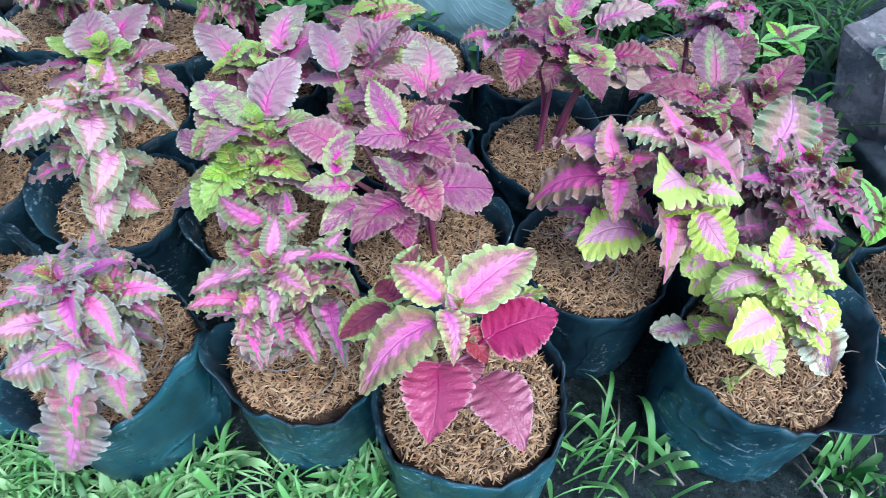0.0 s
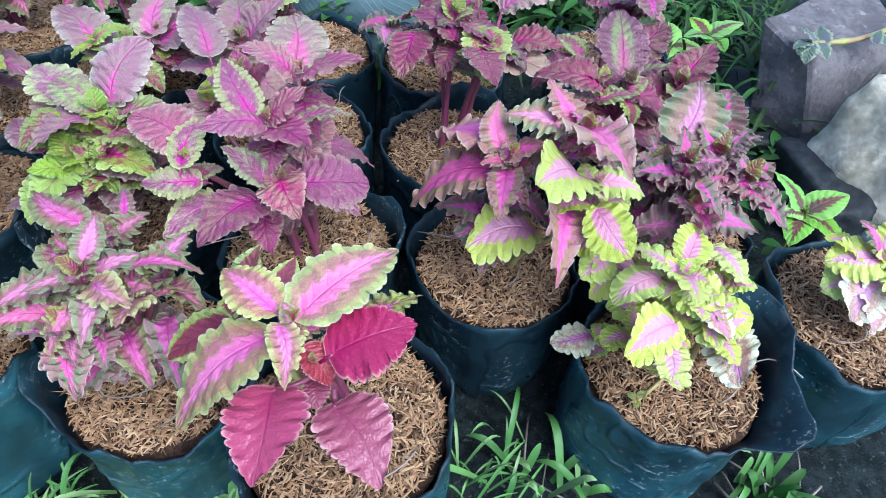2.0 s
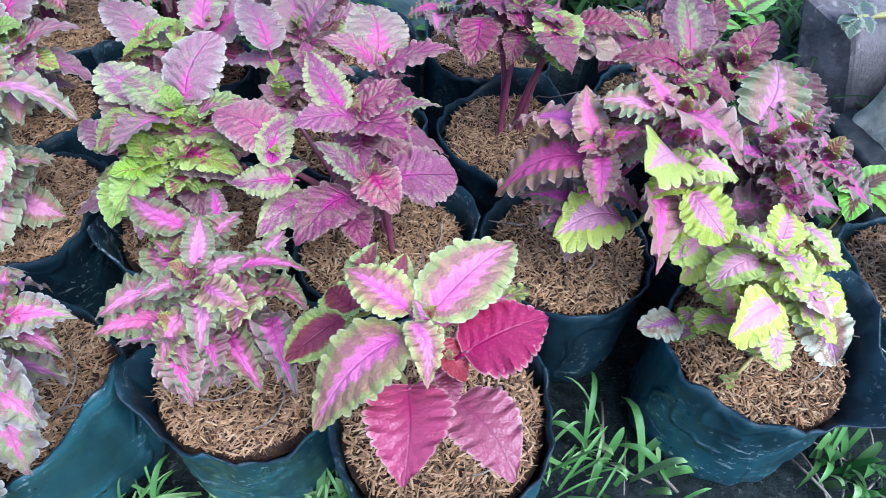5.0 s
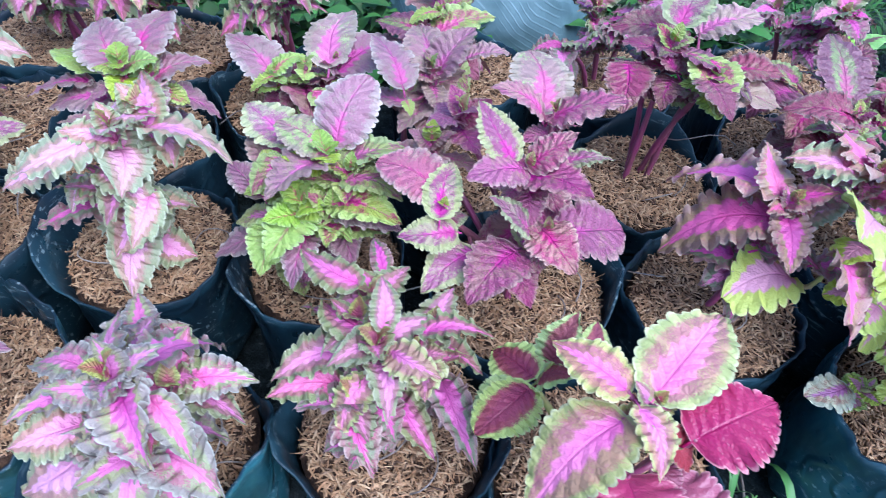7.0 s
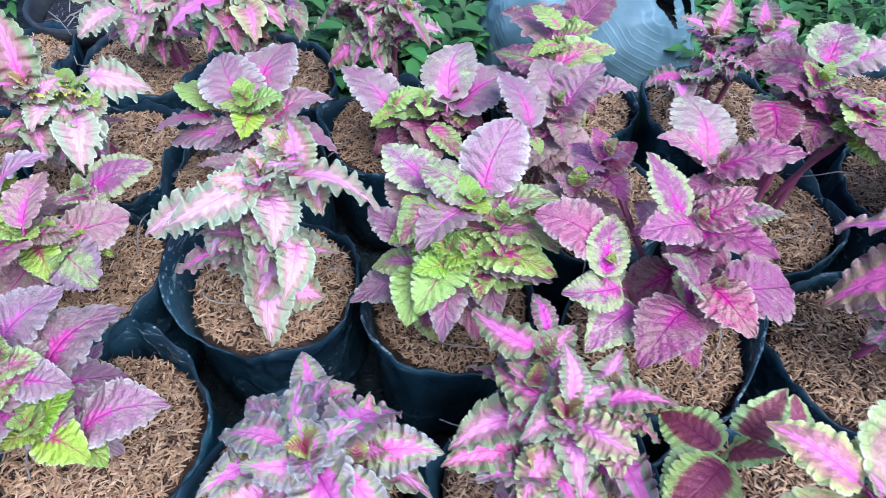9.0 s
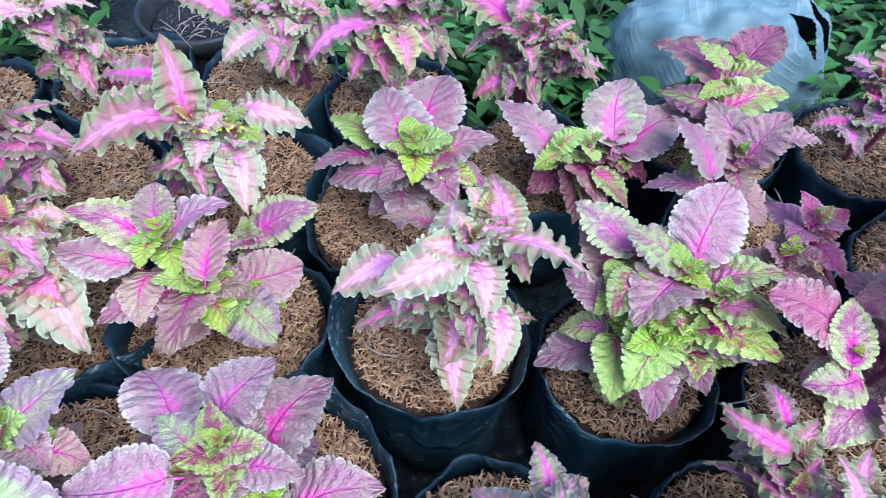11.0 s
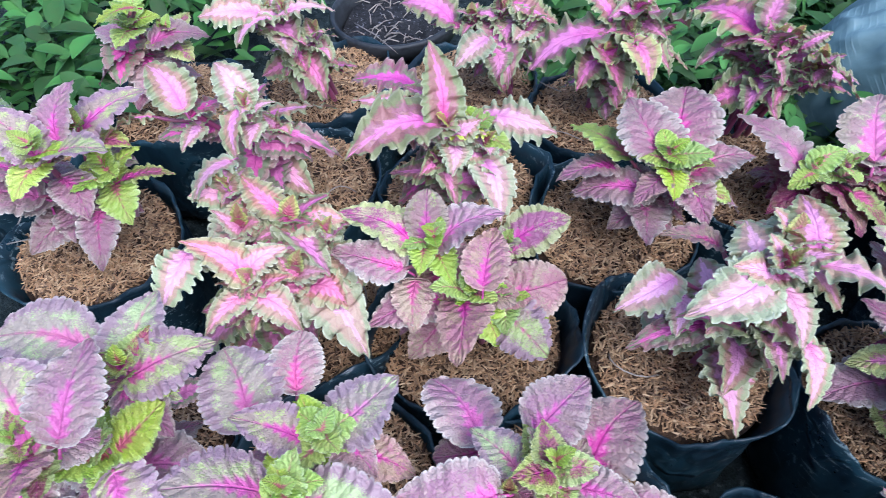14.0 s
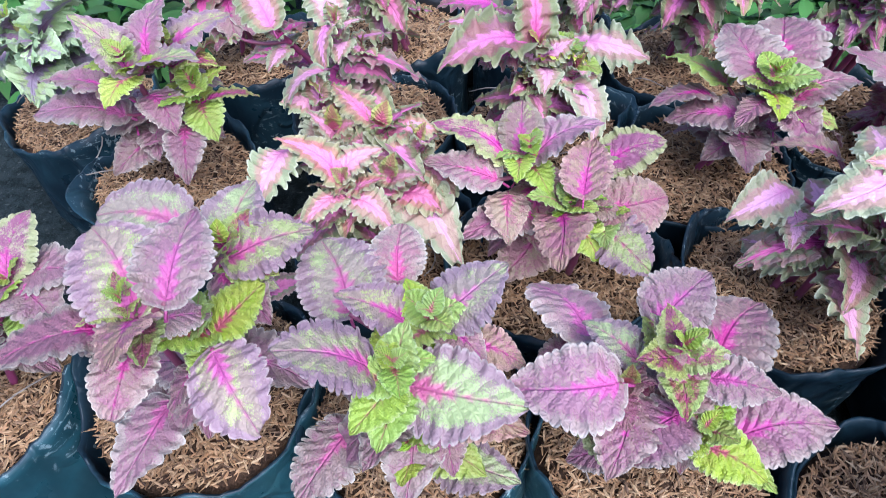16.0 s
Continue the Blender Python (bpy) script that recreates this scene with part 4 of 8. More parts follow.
leaf(p, "dusk", "plain", (-0.026, 0.029, 0.104), 111, 10, 0.058, 0.95)
leaf(p, "turn", "plain", (0.014, 0.015, 0.104), 95, -1, 0.039, 1.0)
leaf(p, "mauve", "round", (0.020, 0.021, 0.123), 108, -10, 0.043, 1.0)
leaf(p, "turn", "plain", (0.036, 0.013, 0.094), -256, -26, 0.035, 1.0)
leaf(p, "dusk", "plain", (0.014, 0.013, 0.118), -216, -26, 0.042, 1.0)
leaf(p, "turn", "plain", (0.029, 0.007, 0.115), 68, -24, 0.035, 1.0)
leaf(p, "mauve", "plain", (0.020, -0.014, 0.084), -67, -10, 0.043, 1.0)
leaf(p, "turn", "plain", (-0.031, -0.001, 0.080), 181, -17, 0.035, 1.0)
leaf(p, "turn", "plain", (-0.015, 0.013, 0.107), -182, -26, 0.034, 1.0)
leaf(p, "turn", "plain", (0.029, -0.011, 0.107), -128, -1, 0.034, 1.0)
leaf(p, "turn", "plain", (-0.022, -0.003, 0.038), -75, -24, 0.044, 1.0)
leaf(p, "turn", "plain", (0.020, -0.014, 0.106), 16, 2, 0.038, 1.0)
leaf(p, "mauve", "plain", (0.002, -0.023, 0.071), -149, -4, 0.034, 1.0)
leaf(p, "turn", "plain", (-0.022, 0.025, 0.085), 64, -4, 0.036, 1.0)
crown(p, (0.016, 0.016, 0.140), 15, 0.037, "lime", 3)
crown(p, (-0.002, -0.020, 0.120), 52, 0.040, "lime", 3)
crown(p, (0.038, -0.005, 0.140), 89, 0.040, "turn", 3)
crown(p, (-0.027, 0.010, 0.122), 36, 0.037, "lime", 3)
crown(p, (0.023, -0.025, 0.117), 73, 0.040, "turn", 3)
skirt(p, (0.016, 0.016, 0.104), 6, 0.050, "plum", "plain")

p = coleus(-0.06, 0.645, "coleus with small rose-plum leaves, among taller plants")
stem(p, [(0.006, 0.009, -0.012), (0.011, 0.011, 0.049), (0.018, 0.013, 0.106)])
stem(p, [(-0.011, -0.003, -0.012), (-0.011, 0.009, 0.045), (-0.012, 0.027, 0.097)])
stem(p, [(-0.012, 0.025, 0.090), (-0.012, 0.007, 0.095), (-0.011, -0.010, 0.107)], 0.0019, 0.0014)
stem(p, [(0.018, 0.013, 0.106), (0.035, 0.021, 0.104), (0.052, 0.030, 0.109)], 0.0019, 0.0014)
stem(p, [(0.015, 0.012, 0.085), (0.004, -0.006, 0.088), (-0.008, -0.024, 0.100)], 0.0019, 0.0014)
leaf(p, "cream", "plain", (-0.005, 0.017, 0.081), 101, 47, 0.040, 0.84)
leaf(p, "mauve", "plain", (-0.011, -0.010, 0.107), 114, 16, 0.065, 1.00)
leaf(p, "dusk", "plain", (0.024, 0.011, 0.104), 43, 33, 0.059, 1.00)
leaf(p, "dusk", "plain", (0.020, 0.016, 0.108), 105, 6, 0.065, 0.95)
leaf(p, "dusk", "plain", (0.052, 0.030, 0.109), 6, 6, 0.046, 0.95)
leaf(p, "lime", "plain", (-0.008, -0.024, 0.100), -75, -15, 0.018, 0.95)
leaf(p, "dusk", "plain", (-0.004, 0.014, 0.065), 17, -28, 0.034, 1.0)
leaf(p, "mauve", "plain", (-0.009, -0.009, 0.085), 168, -8, 0.054, 1.0)
leaf(p, "dusk", "plain", (0.020, 0.009, 0.081), 94, -25, 0.042, 1.0)
crown(p, (0.018, 0.013, 0.116), 15, 0.030, "dusk", 3)
crown(p, (-0.012, 0.027, 0.107), 52, 0.024, "lime", 2)
skirt(p, (0.018, 0.013, 0.085), 5, 0.046, "dusk", "plain")

p = coleus(-0.205, 0.745, "coleus with lime, cream and mauve leaves, in a black bag")
stem(p, [(0.006, 0.009, -0.012), (0.017, -0.017, 0.042), (0.034, -0.061, 0.092)])
stem(p, [(-0.011, -0.003, -0.012), (-0.006, -0.027, 0.040), (0.002, -0.067, 0.088)])
stem(p, [(0.010, -0.005, -0.012), (0.031, -0.022, 0.040), (0.065, -0.050, 0.088)])
stem(p, [(0.065, -0.050, 0.088), (0.061, -0.051, 0.086), (0.057, -0.053, 0.092)], 0.0019, 0.0014)
stem(p, [(0.027, -0.045, 0.073), (0.034, -0.061, 0.070), (0.041, -0.078, 0.075)], 0.0019, 0.0014)
leaf(p, "cream", "plain", (0.057, -0.053, 0.092), 78, 9, 0.082, 0.95)
leaf(p, "mauve", "plain", (0.002, -0.061, 0.075), 134, 14, 0.081, 1.00)
leaf(p, "lime", "plain", (0.001, -0.067, 0.090), 33, 12, 0.037, 0.95)
leaf(p, "lime", "plain", (0.002, -0.071, 0.089), -151, -17, 0.027, 0.95)
leaf(p, "mauve", "plain", (0.065, -0.057, 0.084), 34, 4, 0.080, 0.95)
leaf(p, "turn", "plain", (0.041, -0.078, 0.075), -40, -28, 0.046, 0.95)
leaf(p, "plum", "plain", (0.048, -0.045, 0.068), -16, -16, 0.055, 1.0)
leaf(p, "plum", "plain", (0.002, -0.052, 0.062), 86, -2, 0.056, 1.0)
leaf(p, "plum", "plain", (0.055, -0.048, 0.074), -34, -19, 0.050, 1.0)
leaf(p, "turn", "plain", (0.035, -0.066, 0.058), -97, -3, 0.037, 1.0)
crown(p, (0.034, -0.061, 0.102), 15, 0.026, "lime", 2)
crown(p, (0.002, -0.067, 0.098), 52, 0.022, "lime", 2)
crown(p, (0.065, -0.050, 0.098), 89, 0.024, "plum", 2)
skirt(p, (0.034, -0.061, 0.074), 4, 0.050, "plum", "plain")

p = coleus(0.0, 0.79, "coleus with plum and lime leaves beside a grey bag")
stem(p, [(0.006, 0.009, -0.012), (-0.008, -0.008, 0.050), (-0.032, -0.035, 0.107)])
stem(p, [(-0.011, -0.003, -0.012), (-0.011, -0.002, 0.052), (-0.012, 0.000, 0.112)])
stem(p, [(-0.026, -0.028, 0.093), (-0.026, -0.024, 0.094), (-0.025, -0.020, 0.103)], 0.0019, 0.0014)
stem(p, [(-0.032, -0.035, 0.107), (-0.033, -0.039, 0.110), (-0.033, -0.043, 0.120)], 0.0019, 0.0014)
stem(p, [(-0.026, -0.028, 0.093), (-0.026, -0.022, 0.094), (-0.027, -0.016, 0.104)], 0.0019, 0.0014)
stem(p, [(-0.032, -0.035, 0.107), (-0.030, -0.026, 0.111), (-0.029, -0.017, 0.124)], 0.0019, 0.0014)
stem(p, [(-0.032, -0.035, 0.107), (-0.038, -0.053, 0.103), (-0.044, -0.071, 0.106)], 0.0019, 0.0014)
stem(p, [(-0.029, -0.032, 0.100), (-0.035, -0.046, 0.095), (-0.041, -0.061, 0.098)], 0.0019, 0.0014)
leaf(p, "plum", "plain", (-0.025, -0.020, 0.103), 125, -5, 0.099, 0.95)
leaf(p, "lime", "plain", (-0.033, -0.043, 0.120), -157, -9, 0.034, 0.95)
leaf(p, "turn", "plain", (-0.027, -0.016, 0.104), -13, 31, 0.044, 0.95)
leaf(p, "plum", "plain", (-0.012, -0.003, 0.107), 47, 18, 0.076, 0.95)
leaf(p, "lime", "plain", (-0.029, -0.017, 0.124), 128, 8, 0.042, 0.95)
leaf(p, "lime", "plain", (-0.018, -0.001, 0.113), 9, 12, 0.032, 0.95)
leaf(p, "splash", "plain", (-0.044, -0.071, 0.106), 151, 1, 0.061, 0.95)
leaf(p, "turn", "plain", (-0.041, -0.061, 0.098), 13, 13, 0.073, 0.95)
leaf(p, "plum", "plain", (-0.021, -0.017, 0.093), 229, -6, 0.062, 1.0)
leaf(p, "turn", "plain", (-0.023, -0.014, 0.094), 45, -6, 0.034, 1.0)
leaf(p, "plum", "plain", (-0.037, -0.060, 0.078), 53, -15, 0.042, 1.0)
leaf(p, "turn", "plain", (-0.035, -0.052, 0.070), -45, -23, 0.054, 1.0)
crown(p, (-0.032, -0.035, 0.117), 15, 0.028, "turn", 3)
crown(p, (-0.012, 0.000, 0.122), 52, 0.026, "lime", 2)
skirt(p, (-0.032, -0.035, 0.086), 4, 0.050, "plum", "plain")

p = coleus(-0.314, 0.522, "coleus with drooping pink leaves and ruffled green margins")
stem(p, [(0.006, 0.009, -0.012), (0.013, -0.001, 0.075), (0.024, -0.017, 0.156)])
stem(p, [(-0.011, -0.003, -0.012), (0.006, 0.001, 0.073), (0.034, 0.008, 0.152)])
stem(p, [(0.010, -0.005, -0.012), (0.012, -0.016, 0.058), (0.017, -0.035, 0.122)])
stem(p, [(0.024, -0.017, 0.156), (0.019, -0.018, 0.152), (0.015, -0.019, 0.156)], 0.0019, 0.0014)
stem(p, [(0.034, 0.008, 0.152), (0.040, 0.004, 0.151), (0.045, 0.001, 0.158)], 0.0019, 0.0014)
stem(p, [(0.034, 0.008, 0.152), (0.041, -0.001, 0.151), (0.047, -0.010, 0.157)], 0.0019, 0.0014)
stem(p, [(0.034, 0.008, 0.152), (0.041, -0.001, 0.150), (0.048, -0.009, 0.156)], 0.0019, 0.0014)
stem(p, [(0.017, -0.035, 0.122), (0.015, -0.034, 0.125), (0.013, -0.034, 0.135)], 0.0019, 0.0014)
stem(p, [(0.013, -0.001, 0.075), (0.012, -0.005, 0.072), (0.011, -0.010, 0.076)], 0.0019, 0.0014)
stem(p, [(0.013, 0.003, 0.093), (-0.009, 0.002, 0.099), (-0.032, 0.002, 0.113)], 0.0019, 0.0014)
stem(p, [(0.016, -0.033, 0.114), (0.032, -0.038, 0.113), (0.047, -0.044, 0.119)], 0.0019, 0.0014)
stem(p, [(0.020, 0.005, 0.113), (0.010, 0.015, 0.115), (0.000, 0.025, 0.125)], 0.0019, 0.0014)
leaf(p, "blush", "ruffle", (0.015, -0.019, 0.156), -143, -8, 0.061, 0.87)
leaf(p, "blush", "ruffle", (0.045, 0.001, 0.158), -167, -2, 0.038, 0.78)
leaf(p, "blush", "ruffle", (0.047, -0.010, 0.157), -16, -14, 0.069, 0.78)
leaf(p, "blush", "ruffle", (0.048, -0.009, 0.156), 106, 26, 0.047, 0.87)
leaf(p, "blush", "ruffle", (0.013, -0.034, 0.135), -34, -28, 0.054, 0.78)
leaf(p, "blush", "ruffle", (0.015, -0.023, 0.056), -84, -9, 0.066, 0.73)
leaf(p, "violet", "long", (0.011, -0.010, 0.076), -158, -3, 0.077, 0.48)
leaf(p, "blush", "ruffle", (-0.032, 0.002, 0.113), -144, -5, 0.052, 0.78)
leaf(p, "blush", "ruffle", (0.047, -0.044, 0.119), -93, -10, 0.048, 0.73)
leaf(p, "dusk", "plain", (0.000, 0.025, 0.125), 173, 3, 0.044, 0.73)
leaf(p, "blush", "ruffle", (0.041, -0.008, 0.132), 41, -25, 0.034, 1.0)
leaf(p, "blush", "ruffle", (0.013, -0.020, 0.041), -10, -27, 0.045, 1.0)
leaf(p, "blush", "ruffle", (0.009, -0.009, 0.047), -217, -15, 0.057, 1.0)
leaf(p, "blush", "ruffle", (-0.027, 0.002, 0.095), -94, -10, 0.034, 1.0)
leaf(p, "blush", "ruffle", (0.040, -0.037, 0.101), -4, -5, 0.037, 1.0)
crown(p, (0.024, -0.017, 0.166), 15, 0.040, "blush", 3)
crown(p, (0.034, 0.008, 0.162), 52, 0.043, "blush", 3)
crown(p, (0.017, -0.035, 0.132), 89, 0.040, "pink", 3)
skirt(p, (0.024, -0.017, 0.125), 4, 0.042, "blush", "ruffle")

p = coleus(-0.085, 0.335, "coleus with hot-pink ruffled leaves, in a black bag")
stem(p, [(0.006, 0.009, -0.012), (0.004, 0.002, 0.066), (0.000, -0.010, 0.138)])
stem(p, [(-0.011, -0.003, -0.012), (-0.012, 0.004, 0.060), (-0.015, 0.015, 0.127)])
stem(p, [(0.010, -0.005, -0.012), (0.015, -0.007, 0.058), (0.023, -0.010, 0.122)])
stem(p, [(-0.004, 0.010, -0.012), (-0.004, 0.020, 0.058), (-0.005, 0.037, 0.122)])
stem(p, [(-0.004, -0.010, -0.012), (0.011, -0.001, 0.052), (0.035, 0.015, 0.112)])
stem(p, [(0.010, 0.005, -0.012), (0.000, -0.007, 0.050), (-0.015, -0.027, 0.107)])
stem(p, [(-0.005, 0.037, 0.122), (-0.010, 0.036, 0.128), (-0.014, 0.036, 0.142)], 0.0019, 0.0014)
stem(p, [(-0.013, -0.025, 0.100), (-0.018, -0.022, 0.098), (-0.023, -0.019, 0.105)], 0.0019, 0.0014)
stem(p, [(-0.015, -0.027, 0.107), (-0.010, -0.025, 0.112), (-0.006, -0.023, 0.125)], 0.0019, 0.0014)
stem(p, [(0.017, -0.008, 0.074), (0.012, -0.009, 0.070), (0.007, -0.010, 0.075)], 0.0019, 0.0014)
stem(p, [(0.023, -0.010, 0.122), (0.026, -0.005, 0.126), (0.028, 0.000, 0.138)], 0.0019, 0.0014)
stem(p, [(0.018, -0.008, 0.082), (0.029, -0.008, 0.081), (0.041, -0.008, 0.088)], 0.0019, 0.0014)
stem(p, [(-0.005, 0.037, 0.122), (-0.002, 0.049, 0.117), (0.002, 0.060, 0.120)], 0.0019, 0.0014)
stem(p, [(0.000, -0.010, 0.138), (0.002, -0.007, 0.141), (0.004, -0.005, 0.151)], 0.0019, 0.0014)
stem(p, [(-0.014, 0.012, 0.110), (-0.014, 0.005, 0.110), (-0.014, -0.002, 0.118)], 0.0019, 0.0014)
leaf(p, "pink", "ruffle", (-0.014, 0.036, 0.142), 147, 6, 0.047, 0.73)
leaf(p, "pink", "ruffle", (-0.000, -0.004, 0.139), 134, -16, 0.055, 0.68)
leaf(p, "pink", "ruffle", (-0.023, -0.019, 0.105), -171, -0, 0.048, 0.73)
leaf(p, "neon", "ruffle", (-0.006, -0.023, 0.125), -124, -38, 0.038, 0.78)
leaf(p, "pink", "frill", (0.007, -0.010, 0.075), -59, -5, 0.052, 0.73)
leaf(p, "pink", "ruffle", (0.028, 0.000, 0.138), 5, -8, 0.042, 0.73)
leaf(p, "neon", "ruffle", (0.008, -0.014, 0.140), -36, 5, 0.035, 0.87)
leaf(p, "violet", "frill", (0.041, -0.008, 0.088), -69, -6, 0.052, 0.68)
leaf(p, "violet", "ruffle", (0.002, 0.060, 0.120), 107, 11, 0.030, 0.68)
leaf(p, "pink", "ruffle", (0.004, -0.005, 0.151), 89, 10, 0.034, 0.68)
leaf(p, "pink", "ruffle", (-0.014, -0.002, 0.118), -162, -2, 0.055, 0.68)
leaf(p, "pink", "ruffle", (-0.020, -0.016, 0.095), -69, 6, 0.037, 1.0)
leaf(p, "violet", "ruffle", (-0.005, -0.020, 0.096), -63, -9, 0.034, 1.0)
leaf(p, "pink", "frill", (0.006, -0.009, 0.051), -167, -23, 0.040, 1.0)
leaf(p, "violet", "frill", (0.035, -0.007, 0.060), -14, -22, 0.038, 1.0)
leaf(p, "violet", "ruffle", (0.002, 0.051, 0.109), 190, -2, 0.034, 1.0)
leaf(p, "violet", "ruffle", (0.003, -0.004, 0.126), -11, -5, 0.034, 1.0)
leaf(p, "pink", "ruffle", (-0.012, -0.002, 0.104), -59, -1, 0.036, 1.0)
crown(p, (0.000, -0.010, 0.148), 15, 0.037, "pink", 3)
crown(p, (-0.015, 0.015, 0.137), 52, 0.037, "pink", 3)
crown(p, (0.023, -0.010, 0.132), 89, 0.037, "neon", 3)
crown(p, (-0.005, 0.037, 0.132), 36, 0.037, "pink", 3)
crown(p, (0.035, 0.015, 0.122), 73, 0.037, "pink", 3)
crown(p, (-0.015, -0.027, 0.117), 20, 0.037, "violet", 3)
skirt(p, (0.000, -0.010, 0.110), 5, 0.040, "violet", "ruffle")

p = coleus(0.08, 0.285, "coleus with large crimson and hot-pink leaves in a bag")
stem(p, [(0.006, 0.009, -0.012), (-0.002, -0.001, 0.084), (-0.016, -0.019, 0.172)])
stem(p, [(-0.011, -0.003, -0.012), (-0.031, 0.009, 0.050), (-0.064, 0.027, 0.108)], material=STEM_GREEN)
stem(p, [(0.010, -0.005, -0.012), (0.004, -0.016, 0.073), (-0.005, -0.035, 0.152)])
stem(p, [(-0.016, -0.019, 0.172), (-0.022, -0.014, 0.168), (-0.028, -0.009, 0.172)], 0.0019, 0.0014)
stem(p, [(-0.014, -0.017, 0.161), (-0.023, -0.020, 0.160), (-0.032, -0.023, 0.166)], 0.0019, 0.0014)
stem(p, [(-0.005, -0.035, 0.152), (0.001, -0.034, 0.153), (0.006, -0.033, 0.163)], 0.0019, 0.0014)
stem(p, [(-0.004, -0.033, 0.142), (-0.016, -0.039, 0.139), (-0.029, -0.046, 0.144)], 0.0019, 0.0014)
stem(p, [(0.001, -0.023, 0.103), (0.002, -0.031, 0.100), (0.003, -0.038, 0.105)], 0.0019, 0.0014)
stem(p, [(-0.005, -0.035, 0.152), (-0.008, -0.031, 0.153), (-0.010, -0.028, 0.162)], 0.0019, 0.0014)
stem(p, [(-0.064, 0.027, 0.108), (-0.050, 0.024, 0.121), (-0.036, 0.021, 0.141)], 0.0019, 0.0014, material=STEM_GREEN)
stem(p, [(-0.006, -0.006, 0.106), (0.003, 0.005, 0.110), (0.012, 0.016, 0.122)], 0.0019, 0.0014)
stem(p, [(-0.064, 0.027, 0.108), (-0.060, 0.029, 0.118), (-0.056, 0.030, 0.135)], 0.0019, 0.0014, material=STEM_GREEN)
stem(p, [(-0.064, 0.027, 0.108), (-0.067, 0.023, 0.111), (-0.070, 0.019, 0.121)], 0.0019, 0.0014, material=STEM_GREEN)
leaf(p, "neon", "plain", (-0.013, -0.012, 0.173), 45, -6, 0.078, 0.84)
leaf(p, "neon", "plain", (-0.028, -0.009, 0.172), 138, -1, 0.046, 0.89)
leaf(p, "neon", "plain", (-0.032, -0.023, 0.166), -147, -29, 0.069, 0.90)
leaf(p, "neon", "frill", (-0.024, -0.020, 0.174), -82, -18, 0.035, 0.78)
leaf(p, "crimson", "plain", (0.006, -0.033, 0.163), 20, 3, 0.052, 1.18)
leaf(p, "rosy", "plain", (-0.029, -0.046, 0.144), -97, -6, 0.052, 1.18)
leaf(p, "rosy", "plain", (0.003, -0.038, 0.105), -57, -6, 0.057, 1.01)
leaf(p, "crimson", "plain", (-0.010, -0.028, 0.162), -44, -37, 0.027, 1.06)
leaf(p, "bordered", "plain", (-0.036, 0.021, 0.141), 70, 9, 0.032, 0.84)
leaf(p, "turn", "ruffle", (0.012, 0.016, 0.122), 25, 4, 0.049, 0.92)
leaf(p, "bordered", "plain", (-0.073, 0.026, 0.109), -142, -1, 0.041, 1.00)
leaf(p, "bordered", "plain", (-0.056, 0.030, 0.135), 51, 63, 0.038, 1.00)
leaf(p, "bordered", "plain", (-0.064, 0.035, 0.106), 123, -31, 0.046, 1.00)
leaf(p, "bordered", "round", (-0.070, 0.019, 0.121), -145, -8, 0.044, 1.00)
leaf(p, "bordered", "plain", (-0.062, 0.027, 0.117), -44, 55, 0.036, 0.84)
crown(p, (-0.016, -0.019, 0.182), 15, 0.022, "neon", 2)
crown(p, (-0.005, -0.035, 0.162), 89, 0.016, "crimson", 2)

p = coleus(0.215, 0.445, "coleus with violet-pink toothed leaves, in a black bag")
stem(p, [(0.006, 0.009, -0.012), (0.001, -0.002, 0.075), (-0.006, -0.020, 0.155)])
stem(p, [(-0.011, -0.003, -0.012), (0.012, -0.007, 0.087), (0.049, -0.014, 0.178)])
stem(p, [(0.010, -0.005, -0.012), (0.019, -0.018, 0.039), (0.035, -0.040, 0.087)], material=STEM_GREEN)
stem(p, [(-0.005, -0.018, 0.145), (-0.008, -0.013, 0.146), (-0.010, -0.008, 0.156)], 0.0019, 0.0014)
stem(p, [(0.044, -0.013, 0.167), (0.042, -0.012, 0.168), (0.039, -0.011, 0.178)], 0.0019, 0.0014)
stem(p, [(0.033, -0.037, 0.081), (0.028, -0.035, 0.081), (0.023, -0.033, 0.088)], 0.0019, 0.0014, material=STEM_GREEN)
stem(p, [(0.035, -0.040, 0.087), (0.039, -0.040, 0.100), (0.042, -0.039, 0.121)], 0.0019, 0.0014, material=STEM_GREEN)
leaf(p, "fuchsia", "long", (-0.012, -0.021, 0.147), 171, -36, 0.081, 0.97)
leaf(p, "fuchsia", "ruffle", (-0.010, -0.008, 0.156), 135, -25, 0.077, 0.82)
leaf(p, "fuchsia", "ruffle", (-0.010, -0.013, 0.157), 98, 21, 0.043, 0.78)
leaf(p, "fuchsia", "small", (-0.010, -0.015, 0.156), -22, 32, 0.036, 0.95)
leaf(p, "fuchsia", "ruffle", (-0.008, -0.023, 0.153), -104, -16, 0.047, 0.73)
leaf(p, "fuchsia", "ruffle", (0.045, -0.009, 0.180), 114, 16, 0.046, 0.82)
leaf(p, "fuchsia", "ruffle", (0.047, -0.010, 0.176), -69, 14, 0.064, 0.87)
leaf(p, "blush", "ruffle", (0.039, -0.011, 0.178), 158, 3, 0.050, 0.82)
leaf(p, "citron", "cren", (0.023, -0.033, 0.088), -171, -5, 0.055, 0.97)
leaf(p, "fuchsia", "frill", (0.042, -0.039, 0.121), -97, -12, 0.058, 0.78)
leaf(p, "fuchsia", "long", (-0.010, -0.018, 0.130), 125, -24, 0.061, 1.0)
leaf(p, "violet", "ruffle", (-0.009, -0.011, 0.143), 179, -20, 0.034, 1.0)
leaf(p, "fuchsia", "small", (-0.009, -0.013, 0.144), -106, -14, 0.034, 1.0)
